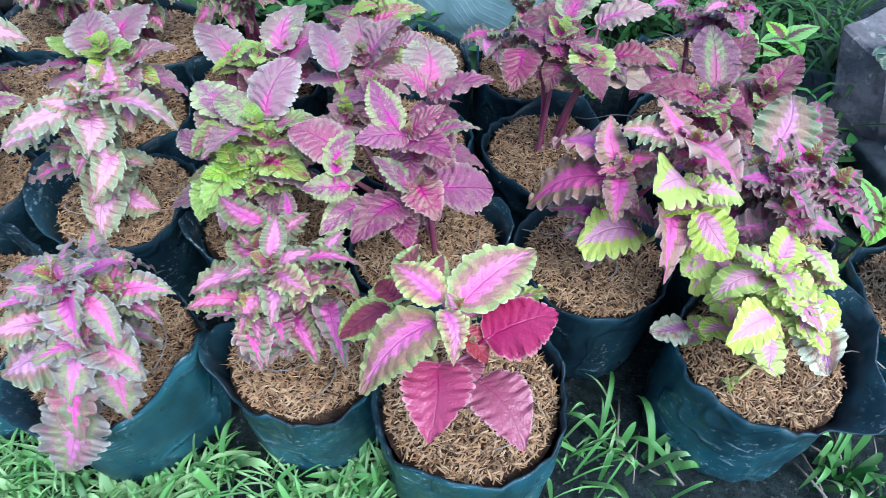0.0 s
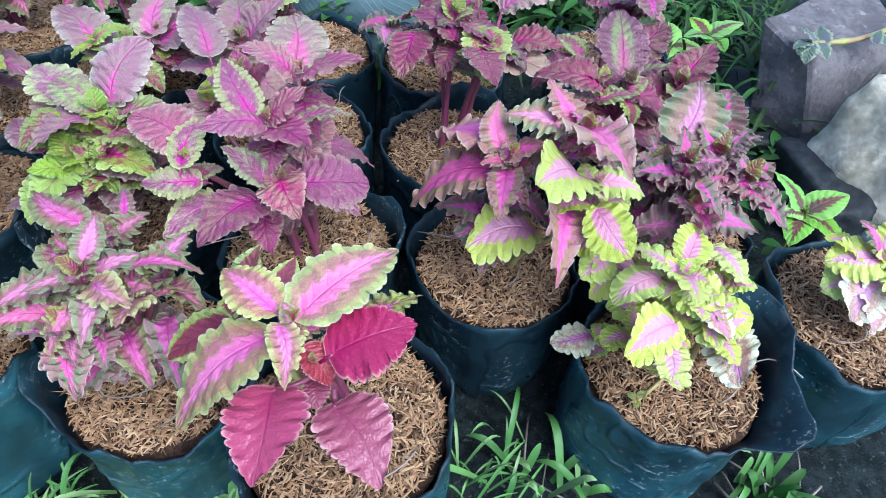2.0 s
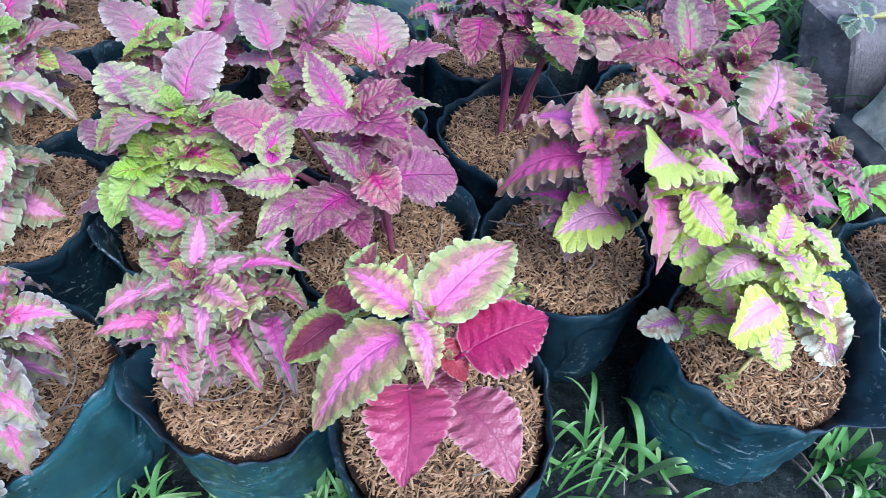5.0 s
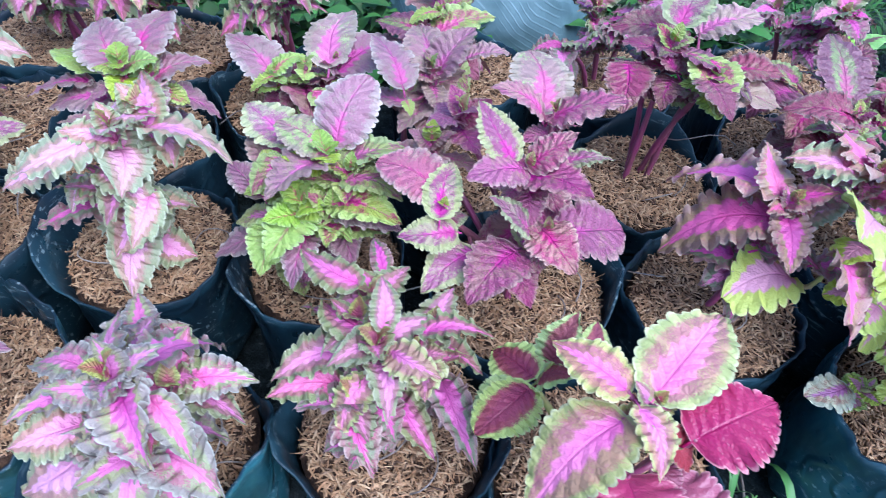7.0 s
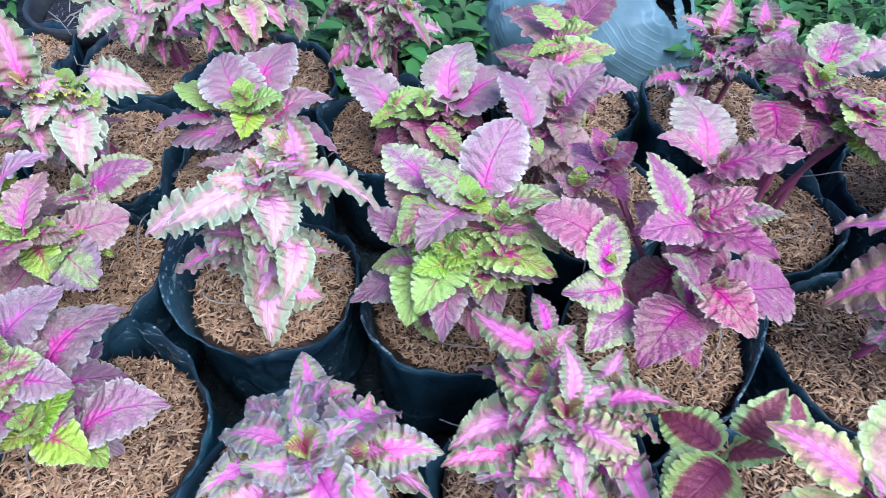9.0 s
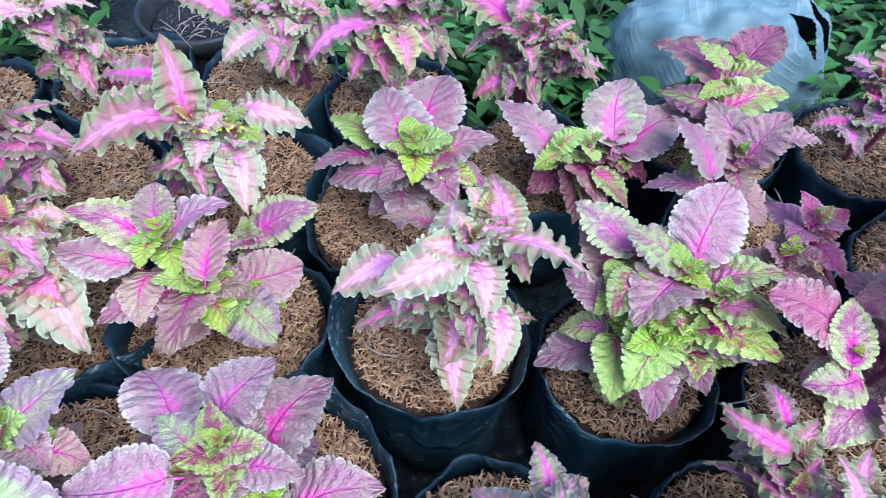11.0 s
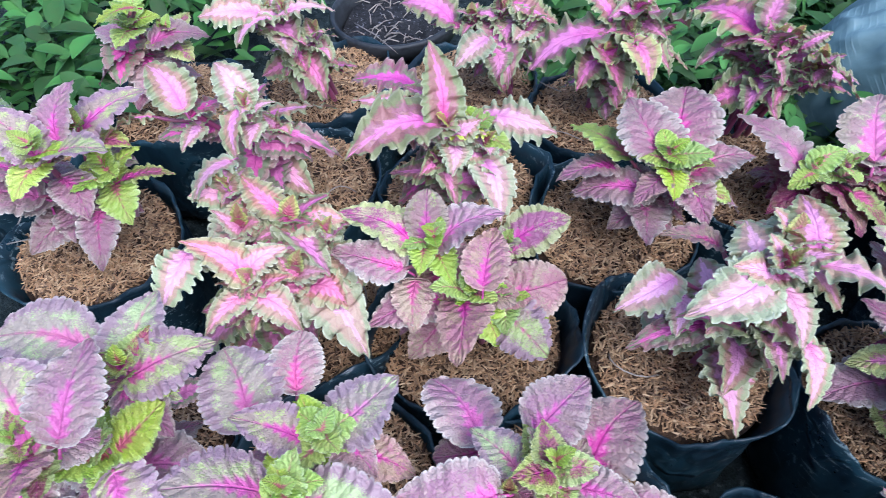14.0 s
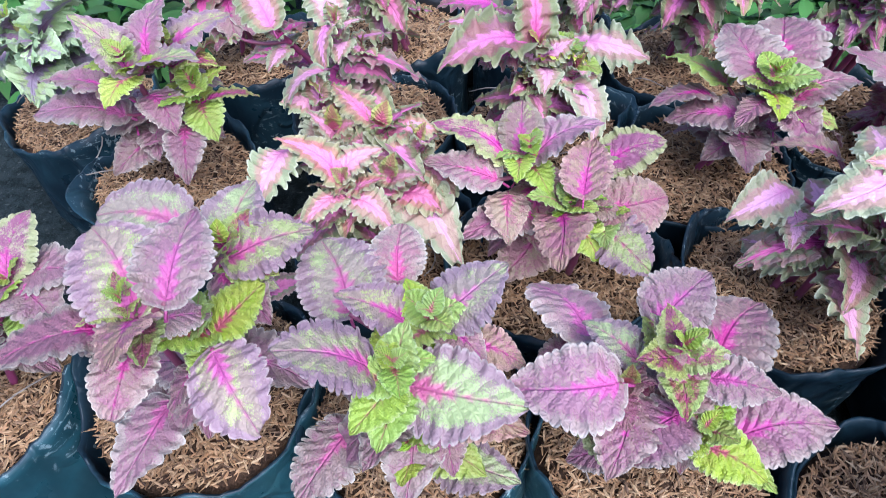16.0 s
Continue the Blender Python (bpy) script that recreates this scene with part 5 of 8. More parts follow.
leaf(p, "fuchsia", "ruffle", (-0.007, -0.020, 0.137), -213, -23, 0.038, 1.0)
leaf(p, "violet", "ruffle", (0.038, -0.008, 0.160), 201, -7, 0.038, 1.0)
leaf(p, "violet", "ruffle", (0.040, -0.009, 0.147), 17, -13, 0.043, 1.0)
leaf(p, "blush", "ruffle", (0.033, -0.009, 0.157), 204, -27, 0.038, 1.0)
leaf(p, "violet", "ruffle", (0.036, -0.033, 0.105), -22, -4, 0.046, 1.0)
crown(p, (-0.006, -0.020, 0.165), 15, 0.028, "fuchsia", 3)
crown(p, (0.049, -0.014, 0.188), 52, 0.030, "fuchsia", 3)
skirt(p, (-0.006, -0.020, 0.124), 3, 0.040, "violet", "ruffle")

p = coleus(0.37, 0.64, "coleus with plum leaves splashed with lime, beside rough stones")
stem(p, [(0.006, 0.009, -0.012), (-0.005, -0.020, 0.057), (-0.024, -0.068, 0.121)])
stem(p, [(-0.011, -0.003, -0.012), (0.014, -0.007, 0.038), (0.055, -0.015, 0.084)])
stem(p, [(0.010, -0.005, -0.012), (-0.021, -0.049, 0.076), (-0.070, -0.120, 0.157)])
stem(p, [(-0.022, -0.062, 0.113), (-0.024, -0.056, 0.114), (-0.026, -0.050, 0.123)], 0.0019, 0.0014)
stem(p, [(-0.012, -0.038, 0.081), (-0.012, -0.031, 0.085), (-0.011, -0.025, 0.097)], 0.0019, 0.0014)
stem(p, [(-0.022, -0.062, 0.113), (-0.025, -0.059, 0.113), (-0.028, -0.056, 0.122)], 0.0019, 0.0014)
stem(p, [(-0.070, -0.120, 0.157), (-0.072, -0.124, 0.156), (-0.075, -0.128, 0.163)], 0.0019, 0.0014)
stem(p, [(-0.008, -0.026, 0.065), (-0.002, -0.009, 0.076), (0.003, 0.009, 0.095)], 0.0019, 0.0014)
stem(p, [(-0.033, -0.067, 0.096), (-0.051, -0.048, 0.105), (-0.069, -0.030, 0.121)], 0.0019, 0.0014)
stem(p, [(-0.019, -0.056, 0.105), (-0.041, -0.039, 0.110), (-0.062, -0.021, 0.124)], 0.0019, 0.0014)
stem(p, [(-0.017, -0.050, 0.097), (-0.027, -0.044, 0.098), (-0.038, -0.037, 0.107)], 0.0019, 0.0014)
leaf(p, "splash", "plain", (-0.026, -0.050, 0.123), 81, 16, 0.079, 0.89)
leaf(p, "splash", "plain", (-0.011, -0.025, 0.097), 14, 15, 0.048, 0.89)
leaf(p, "splash", "plain", (-0.028, -0.056, 0.122), 112, 3, 0.056, 0.89)
leaf(p, "plum", "plain", (-0.075, -0.128, 0.163), 164, -1, 0.053, 0.95)
leaf(p, "plum", "plain", (0.053, -0.016, 0.081), 46, 23, 0.070, 0.95)
leaf(p, "plum", "plain", (0.003, 0.009, 0.095), 44, 22, 0.066, 0.95)
leaf(p, "plum", "plain", (-0.069, -0.030, 0.121), -157, -18, 0.051, 1.05)
leaf(p, "turn", "plain", (-0.062, -0.021, 0.124), 130, 9, 0.036, 1.05)
leaf(p, "plum", "plain", (-0.038, -0.037, 0.107), -142, -22, 0.045, 1.05)
leaf(p, "plum", "plain", (-0.022, -0.043, 0.101), -26, -18, 0.059, 1.0)
leaf(p, "splash", "plain", (-0.009, -0.021, 0.082), -51, -15, 0.038, 1.0)
leaf(p, "splash", "plain", (-0.024, -0.048, 0.109), 47, -22, 0.040, 1.0)
leaf(p, "plum", "plain", (0.045, -0.014, 0.068), 153, -0, 0.059, 1.0)
leaf(p, "plum", "plain", (0.003, 0.008, 0.082), -59, -24, 0.048, 1.0)
leaf(p, "plum", "plain", (-0.059, -0.025, 0.095), -258, -25, 0.038, 1.0)
leaf(p, "plum", "plain", (-0.053, -0.018, 0.110), 194, -16, 0.034, 1.0)
leaf(p, "plum", "plain", (-0.032, -0.031, 0.095), -95, -12, 0.036, 1.0)
crown(p, (-0.024, -0.068, 0.131), 15, 0.028, "plum", 3)
crown(p, (0.055, -0.015, 0.094), 52, 0.034, "plum", 3)
crown(p, (-0.070, -0.120, 0.167), 89, 0.030, "plum", 3)
skirt(p, (-0.024, -0.068, 0.097), 6, 0.058, "plum", "plain")

p = coleus(0.4, 0.49, "coleus with dark violet ruffled leaves, beside the stones")
stem(p, [(0.006, 0.009, -0.012), (-0.012, -0.013, 0.064), (-0.040, -0.050, 0.134)])
stem(p, [(-0.011, -0.003, -0.012), (-0.007, -0.009, 0.058), (0.000, -0.020, 0.122)])
stem(p, [(0.010, -0.005, -0.012), (-0.005, -0.030, 0.050), (-0.030, -0.070, 0.107)])
stem(p, [(-0.004, 0.010, -0.012), (0.007, -0.009, 0.050), (0.025, -0.040, 0.107)])
stem(p, [(-0.004, -0.010, -0.012), (-0.024, -0.020, 0.055), (-0.055, -0.035, 0.117)])
stem(p, [(-0.033, -0.041, 0.116), (-0.033, -0.026, 0.120), (-0.033, -0.012, 0.132)], 0.0019, 0.0014)
stem(p, [(-0.001, -0.019, 0.114), (0.004, -0.008, 0.115), (0.009, 0.002, 0.125)], 0.0019, 0.0014)
stem(p, [(-0.001, -0.019, 0.114), (0.007, -0.012, 0.113), (0.015, -0.005, 0.119)], 0.0019, 0.0014)
stem(p, [(-0.047, -0.031, 0.102), (-0.045, -0.037, 0.101), (-0.042, -0.042, 0.109)], 0.0019, 0.0014)
stem(p, [(0.023, -0.036, 0.100), (0.018, -0.032, 0.101), (0.013, -0.028, 0.111)], 0.0019, 0.0014)
stem(p, [(-0.027, -0.065, 0.100), (-0.024, -0.060, 0.101), (-0.021, -0.055, 0.111)], 0.0019, 0.0014)
leaf(p, "blush", "ruffle", (-0.033, -0.012, 0.132), 62, 17, 0.067, 0.97)
leaf(p, "violet", "ruffle", (0.009, 0.002, 0.125), 66, 17, 0.053, 0.87)
leaf(p, "violet", "ruffle", (0.015, -0.005, 0.119), 13, 13, 0.034, 0.97)
leaf(p, "fuchsia", "ruffle", (-0.042, -0.042, 0.109), 2, 10, 0.049, 0.87)
leaf(p, "violet", "ruffle", (0.013, -0.028, 0.111), -58, -5, 0.047, 0.87)
leaf(p, "fuchsia", "ruffle", (-0.021, -0.055, 0.111), -106, -14, 0.044, 0.87)
leaf(p, "violet", "ruffle", (0.008, 0.002, 0.100), 19, -3, 0.045, 1.0)
leaf(p, "violet", "ruffle", (0.013, -0.004, 0.090), -88, -24, 0.034, 1.0)
leaf(p, "violet", "ruffle", (-0.036, -0.036, 0.088), -101, -28, 0.039, 1.0)
leaf(p, "violet", "ruffle", (0.011, -0.024, 0.091), 3, -26, 0.039, 1.0)
leaf(p, "violet", "ruffle", (-0.018, -0.047, 0.093), -167, -1, 0.034, 1.0)
crown(p, (-0.040, -0.050, 0.144), 15, 0.044, "violet", 3)
crown(p, (0.000, -0.020, 0.132), 52, 0.044, "violet", 3)
crown(p, (-0.030, -0.070, 0.117), 89, 0.046, "violet", 3)
crown(p, (0.025, -0.040, 0.117), 36, 0.044, "violet", 3)
crown(p, (-0.055, -0.035, 0.127), 73, 0.041, "violet", 3)
skirt(p, (-0.040, -0.050, 0.107), 5, 0.040, "violet", "ruffle")

p = coleus(0.36, 0.328, "coleus with chartreuse leaves and white-pink hearts in a bag")
stem(p, [(0.006, 0.009, -0.012), (-0.029, 0.035, 0.071), (-0.087, 0.077, 0.147)], material=STEM_GREEN)
stem(p, [(-0.011, -0.003, -0.012), (-0.015, 0.005, 0.051), (-0.022, 0.018, 0.110)], material=STEM_GREEN)
stem(p, [(0.010, -0.005, -0.012), (0.010, -0.001, 0.037), (0.010, 0.007, 0.082)], material=STEM_GREEN)
stem(p, [(-0.004, 0.010, -0.012), (-0.025, 0.013, 0.008), (-0.060, 0.017, 0.027)], material=STEM_GREEN)
stem(p, [(-0.004, -0.010, -0.012), (-0.014, -0.012, 0.032), (-0.030, -0.016, 0.072)], material=STEM_GREEN)
stem(p, [(0.010, 0.005, -0.012), (-0.013, 0.002, 0.032), (-0.050, -0.003, 0.072)], material=STEM_GREEN)
stem(p, [(-0.010, 0.003, -0.012), (0.003, 0.012, 0.042), (0.025, 0.027, 0.092)], material=STEM_GREEN)
stem(p, [(-0.087, 0.077, 0.147), (-0.093, 0.075, 0.148), (-0.098, 0.073, 0.158)], 0.0019, 0.0014, material=STEM_GREEN)
stem(p, [(-0.080, 0.072, 0.137), (-0.083, 0.068, 0.134), (-0.086, 0.064, 0.138)], 0.0019, 0.0014, material=STEM_GREEN)
stem(p, [(-0.021, 0.016, 0.103), (-0.029, 0.018, 0.102), (-0.037, 0.020, 0.108)], 0.0019, 0.0014, material=STEM_GREEN)
stem(p, [(-0.022, 0.018, 0.110), (-0.018, 0.026, 0.106), (-0.014, 0.033, 0.110)], 0.0019, 0.0014, material=STEM_GREEN)
stem(p, [(0.025, 0.027, 0.092), (0.021, 0.041, 0.094), (0.017, 0.054, 0.104)], 0.0019, 0.0014, material=STEM_GREEN)
stem(p, [(0.010, 0.001, 0.048), (0.015, 0.002, 0.047), (0.021, 0.003, 0.053)], 0.0019, 0.0014, material=STEM_GREEN)
stem(p, [(-0.030, -0.016, 0.072), (-0.034, -0.018, 0.072), (-0.037, -0.021, 0.080)], 0.0019, 0.0014, material=STEM_GREEN)
stem(p, [(-0.060, 0.017, 0.027), (-0.066, 0.019, 0.022), (-0.071, 0.021, 0.024)], 0.0019, 0.0014, material=STEM_GREEN)
stem(p, [(-0.030, -0.016, 0.072), (-0.030, -0.014, 0.080), (-0.030, -0.013, 0.095)], 0.0019, 0.0014, material=STEM_GREEN)
stem(p, [(0.010, 0.007, 0.082), (0.006, 0.008, 0.081), (0.002, 0.009, 0.088)], 0.0019, 0.0014, material=STEM_GREEN)
stem(p, [(-0.022, 0.018, 0.110), (-0.026, 0.022, 0.109), (-0.030, 0.026, 0.116)], 0.0019, 0.0014, material=STEM_GREEN)
stem(p, [(-0.009, -0.011, 0.010), (-0.025, -0.023, 0.008), (-0.041, -0.034, 0.014)], 0.0019, 0.0014, material=STEM_GREEN)
stem(p, [(-0.009, -0.011, 0.010), (-0.024, -0.022, 0.007), (-0.039, -0.033, 0.013)], 0.0019, 0.0014, material=STEM_GREEN)
stem(p, [(-0.009, -0.011, 0.010), (-0.025, -0.023, 0.008), (-0.041, -0.036, 0.015)], 0.0019, 0.0014, material=STEM_GREEN)
leaf(p, "citron", "cren", (-0.098, 0.073, 0.158), -150, 27, 0.057, 0.87)
leaf(p, "citron", "cren", (-0.084, 0.080, 0.151), -6, -15, 0.038, 0.97)
leaf(p, "citron", "cren", (-0.086, 0.064, 0.138), -62, -23, 0.043, 0.87)
leaf(p, "citron", "cren", (-0.037, 0.020, 0.108), -157, -20, 0.039, 0.87)
leaf(p, "citron", "cren", (-0.022, 0.025, 0.108), -89, 21, 0.039, 0.87)
leaf(p, "citron", "cren", (-0.014, 0.033, 0.110), 60, -1, 0.039, 0.87)
leaf(p, "citron", "cren", (0.017, 0.054, 0.104), -65, -6, 0.037, 0.87)
leaf(p, "faded", "cren", (0.021, 0.003, 0.053), -81, -7, 0.042, 0.97)
leaf(p, "citron", "cren", (-0.037, -0.021, 0.080), -89, -8, 0.030, 0.97)
leaf(p, "faded", "cren", (-0.071, 0.021, 0.024), -174, -6, 0.034, 0.97)
leaf(p, "citron", "cren", (-0.030, -0.013, 0.095), -147, -11, 0.043, 0.87)
leaf(p, "faded", "cren", (0.002, 0.009, 0.088), -75, -6, 0.030, 0.87)
leaf(p, "citron", "cren", (-0.030, 0.026, 0.116), 152, 8, 0.032, 0.87)
leaf(p, "lime", "small", (-0.041, -0.034, 0.014), 152, -2, 0.009, 1.05)
leaf(p, "lime", "small", (-0.039, -0.033, 0.013), 39, 10, 0.009, 1.05)
leaf(p, "lime", "small", (-0.041, -0.036, 0.015), -128, -10, 0.007, 1.05)
crown(p, (-0.087, 0.077, 0.157), 15, 0.026, "citron", 2)
crown(p, (-0.022, 0.018, 0.120), 52, 0.030, "citron", 3)
crown(p, (0.010, 0.007, 0.092), 89, 0.030, "citron", 3)
crown(p, (-0.060, 0.017, 0.037), 36, 0.020, "citron", 2)
crown(p, (-0.030, -0.016, 0.082), 73, 0.026, "citron", 2)
crown(p, (-0.050, -0.003, 0.082), 20, 0.024, "citron", 2)
crown(p, (0.025, 0.027, 0.102), 57, 0.024, "citron", 2)
crown(p, (-0.006, 0.012, 0.104), 70, 0.027, "citron", 3)
crown(p, (0.012, -0.004, 0.09), 20, 0.025, "citron", 3)
skirt(p, (-0.087, 0.077, 0.118), 6, 0.030, "citron", "cren")

p = coleus(0.56, 0.385, "coleus with pale green leaves and violet hearts")
stem(p, [(0.000, 0.000, -0.01), (-0.005, 0.004, 0.036), (-0.015, 0.010, 0.072)], material=STEM_GREEN)
leaf(p, "citron", "cren", (-0.015, 0.010, 0.072), 175, -12, 0.044)
leaf(p, "faded", "cren", (-0.015, 0.008, 0.062), -125, -26, 0.05)
leaf(p, "citron", "cren", (-0.010, 0.006, 0.070), -72, 0, 0.04)
leaf(p, "citron", "cren", (-0.010, 0.012, 0.072), 36, 30, 0.04)
leaf(p, "pink", "ruffle", (-0.015, 0.014, 0.072), 113, 24, 0.034)
leaf(p, "citron", "cren", (-0.022, 0.008, 0.060), -160, -20, 0.042)
leaf(p, "faded", "cren", (-0.012, 0.004, 0.052), -95, -34, 0.046)
leaf(p, "citron", "cren", (-0.022, 0.014, 0.066), 145, 5, 0.036)
crown(p, (-0.015, 0.010, 0.076), 10, 0.032, "citron", 3)
crown(p, (-0.006, -0.004, 0.066), 50, 0.028, "citron", 3)

p = coleus(0.18, 0.615, "tall coleus with bare magenta stems and plum-lime leaves")
stem(p, [(0.006, 0.009, -0.012), (0.013, -0.006, 0.071), (0.025, -0.030, 0.148)])
stem(p, [(-0.011, -0.003, -0.012), (-0.007, 0.003, 0.076), (-0.002, 0.013, 0.157)])
stem(p, [(0.010, -0.005, -0.012), (0.017, -0.001, 0.055), (0.030, 0.005, 0.117)])
stem(p, [(-0.004, 0.010, -0.012), (-0.010, 0.012, 0.065), (-0.020, 0.015, 0.137)])
stem(p, [(0.025, -0.030, 0.148), (0.020, -0.031, 0.147), (0.016, -0.032, 0.154)], 0.0019, 0.0014)
stem(p, [(-0.003, 0.011, 0.137), (-0.001, 0.003, 0.136), (0.001, -0.005, 0.143)], 0.0019, 0.0014)
stem(p, [(-0.020, 0.015, 0.137), (-0.032, 0.008, 0.138), (-0.043, 0.001, 0.146)], 0.0019, 0.0014)
stem(p, [(0.030, 0.005, 0.117), (0.043, 0.005, 0.123), (0.056, 0.006, 0.137)], 0.0019, 0.0014)
stem(p, [(-0.003, 0.012, 0.147), (0.002, 0.007, 0.148), (0.007, 0.002, 0.157)], 0.0019, 0.0014)
stem(p, [(0.030, 0.005, 0.117), (0.028, 0.038, 0.122), (0.025, 0.070, 0.135)], 0.0019, 0.0014)
stem(p, [(-0.002, 0.013, 0.157), (0.002, 0.021, 0.159), (0.006, 0.029, 0.169)], 0.0019, 0.0014)
stem(p, [(0.030, 0.005, 0.117), (0.042, 0.042, 0.120), (0.053, 0.078, 0.131)], 0.0019, 0.0014)
stem(p, [(-0.003, 0.011, 0.137), (-0.002, -0.001, 0.138), (-0.002, -0.012, 0.147)], 0.0019, 0.0014)
stem(p, [(0.025, -0.030, 0.148), (0.024, -0.020, 0.148), (0.022, -0.010, 0.157)], 0.0019, 0.0014)
stem(p, [(0.030, 0.005, 0.117), (0.033, 0.000, 0.125), (0.036, -0.005, 0.140)], 0.0019, 0.0014)
leaf(p, "plum", "plain", (0.016, -0.032, 0.154), -72, -16, 0.045, 1.16)
leaf(p, "plum", "plain", (0.001, -0.005, 0.143), -177, -2, 0.041, 0.95)
leaf(p, "plum", "plain", (-0.043, 0.001, 0.146), -106, -17, 0.055, 0.95)
leaf(p, "plum", "plain", (0.056, 0.006, 0.137), -15, -0, 0.051, 0.95)
leaf(p, "splash", "plain", (0.007, 0.002, 0.157), -38, -9, 0.050, 0.95)
leaf(p, "plum", "plain", (0.025, 0.070, 0.135), 166, -4, 0.064, 0.95)
leaf(p, "fleck", "plain", (0.006, 0.029, 0.169), 58, 4, 0.066, 0.95)
leaf(p, "dusk", "plain", (0.053, 0.078, 0.131), 3, 12, 0.062, 0.95)
leaf(p, "plum", "plain", (-0.002, -0.012, 0.147), 137, 5, 0.059, 0.84)
leaf(p, "splash", "plain", (0.028, 0.004, 0.123), -45, 20, 0.049, 0.84)
leaf(p, "dusk", "plain", (0.024, 0.006, 0.115), -34, 8, 0.079, 0.95)
leaf(p, "turn", "plain", (0.022, -0.010, 0.157), -90, -17, 0.059, 1.05)
leaf(p, "splash", "plain", (0.036, -0.005, 0.140), -48, -7, 0.042, 1.05)
leaf(p, "plum", "plain", (-0.037, 0.001, 0.132), -37, -25, 0.035, 1.0)
leaf(p, "plum", "plain", (0.006, 0.002, 0.143), 36, -10, 0.037, 1.0)
leaf(p, "plum", "plain", (0.021, 0.060, 0.109), 94, 4, 0.048, 1.0)
leaf(p, "fleck", "plain", (0.005, 0.025, 0.141), -19, -25, 0.051, 1.0)
leaf(p, "plum", "plain", (0.045, 0.066, 0.109), 106, -21, 0.051, 1.0)
leaf(p, "plum", "plain", (-0.002, -0.010, 0.138), 243, -21, 0.036, 1.0)
leaf(p, "plum", "plain", (0.024, 0.003, 0.106), 36, 3, 0.035, 1.0)
crown(p, (0.025, -0.030, 0.158), 15, 0.030, "lime", 3)
crown(p, (-0.002, 0.013, 0.167), 52, 0.034, "splash", 3)
crown(p, (0.030, 0.005, 0.127), 89, 0.034, "plum", 3)
crown(p, (-0.020, 0.015, 0.147), 36, 0.030, "plum", 3)

p = coleus(-0.365, 0.665, "coleus with dusky mauve leaves and lime tips, in a black bag")
stem(p, [(0.006, 0.009, -0.012), (0.014, 0.000, 0.052), (0.026, -0.014, 0.112)])
stem(p, [(-0.011, -0.003, -0.012), (0.012, -0.007, 0.045), (0.049, -0.013, 0.097)])
stem(p, [(0.020, -0.007, 0.082), (0.008, -0.003, 0.087), (-0.004, 0.000, 0.100)], 0.0019, 0.0014)
stem(p, [(0.024, -0.012, 0.105), (0.029, -0.007, 0.103), (0.033, -0.001, 0.110)], 0.0019, 0.0014)
stem(p, [(0.040, -0.011, 0.084), (0.043, -0.018, 0.081), (0.045, -0.025, 0.087)], 0.0019, 0.0014)
stem(p, [(0.020, -0.007, 0.082), (0.014, -0.017, 0.082), (0.008, -0.028, 0.089)], 0.0019, 0.0014)
stem(p, [(0.018, -0.005, 0.075), (0.002, -0.005, 0.080), (-0.015, -0.005, 0.092)], 0.0019, 0.0014)
stem(p, [(0.024, -0.012, 0.105), (0.024, -0.018, 0.100), (0.024, -0.025, 0.104)], 0.0019, 0.0014)
stem(p, [(0.040, -0.011, 0.084), (0.045, -0.015, 0.080), (0.050, -0.018, 0.084)], 0.0019, 0.0014)
leaf(p, "mauve", "plain", (0.025, -0.012, 0.110), 120, 15, 0.068, 1.16)
leaf(p, "lime", "plain", (-0.004, 0.000, 0.100), 140, -2, 0.064, 1.05)
leaf(p, "mauve", "plain", (0.033, -0.001, 0.110), 81, 3, 0.085, 1.05)
leaf(p, "mauve", "plain", (0.049, -0.017, 0.099), 24, 6, 0.059, 1.10)
leaf(p, "shade", "plain", (0.045, -0.025, 0.087), 73, 33, 0.043, 0.79)
leaf(p, "mauve", "plain", (0.008, -0.028, 0.089), -178, -11, 0.061, 1.00)
leaf(p, "mauve", "plain", (-0.015, -0.005, 0.092), -159, -2, 0.056, 0.95)
leaf(p, "dusk", "plain", (0.024, -0.025, 0.104), -135, -10, 0.039, 1.00)
leaf(p, "mauve", "plain", (0.050, -0.018, 0.084), 5, -30, 0.062, 0.95)
leaf(p, "mauve", "plain", (0.042, -0.014, 0.090), -64, -18, 0.046, 1.0)
leaf(p, "mauve", "plain", (0.020, -0.021, 0.093), -32, 4, 0.034, 1.0)
leaf(p, "mauve", "plain", (0.043, -0.015, 0.066), 86, -17, 0.040, 1.0)
crown(p, (0.026, -0.014, 0.128), 15, 0.038, "lime", 3)
crown(p, (0.049, -0.013, 0.113), 52, 0.031, "turn", 3)
skirt(p, (0.026, -0.014, 0.090), 3, 0.048, "mauve", "plain")

p = coleus(-0.525, 0.7, "coleus with upright pink leaves and ruffled bronze margins")
stem(p, [(0.006, 0.009, -0.012), (0.001, -0.014, 0.063), (-0.006, -0.053, 0.132)])
stem(p, [(-0.011, -0.003, -0.012), (-0.001, -0.014, 0.057), (0.015, -0.032, 0.120)])
stem(p, [(0.010, -0.005, -0.012), (-0.003, -0.011, 0.063), (-0.025, -0.020, 0.132)])
stem(p, [(-0.004, 0.010, -0.012), (0.007, -0.013, 0.051), (0.025, -0.050, 0.110)])
stem(p, [(-0.004, -0.010, -0.012), (-0.006, -0.031, 0.048), (-0.010, -0.065, 0.104)])
stem(p, [(-0.025, -0.020, 0.132), (-0.027, -0.031, 0.134), (-0.029, -0.042, 0.143)], 0.0019, 0.0014)
stem(p, [(0.013, -0.030, 0.112), (0.016, -0.021, 0.111), (0.018, -0.013, 0.118)], 0.0019, 0.0014)
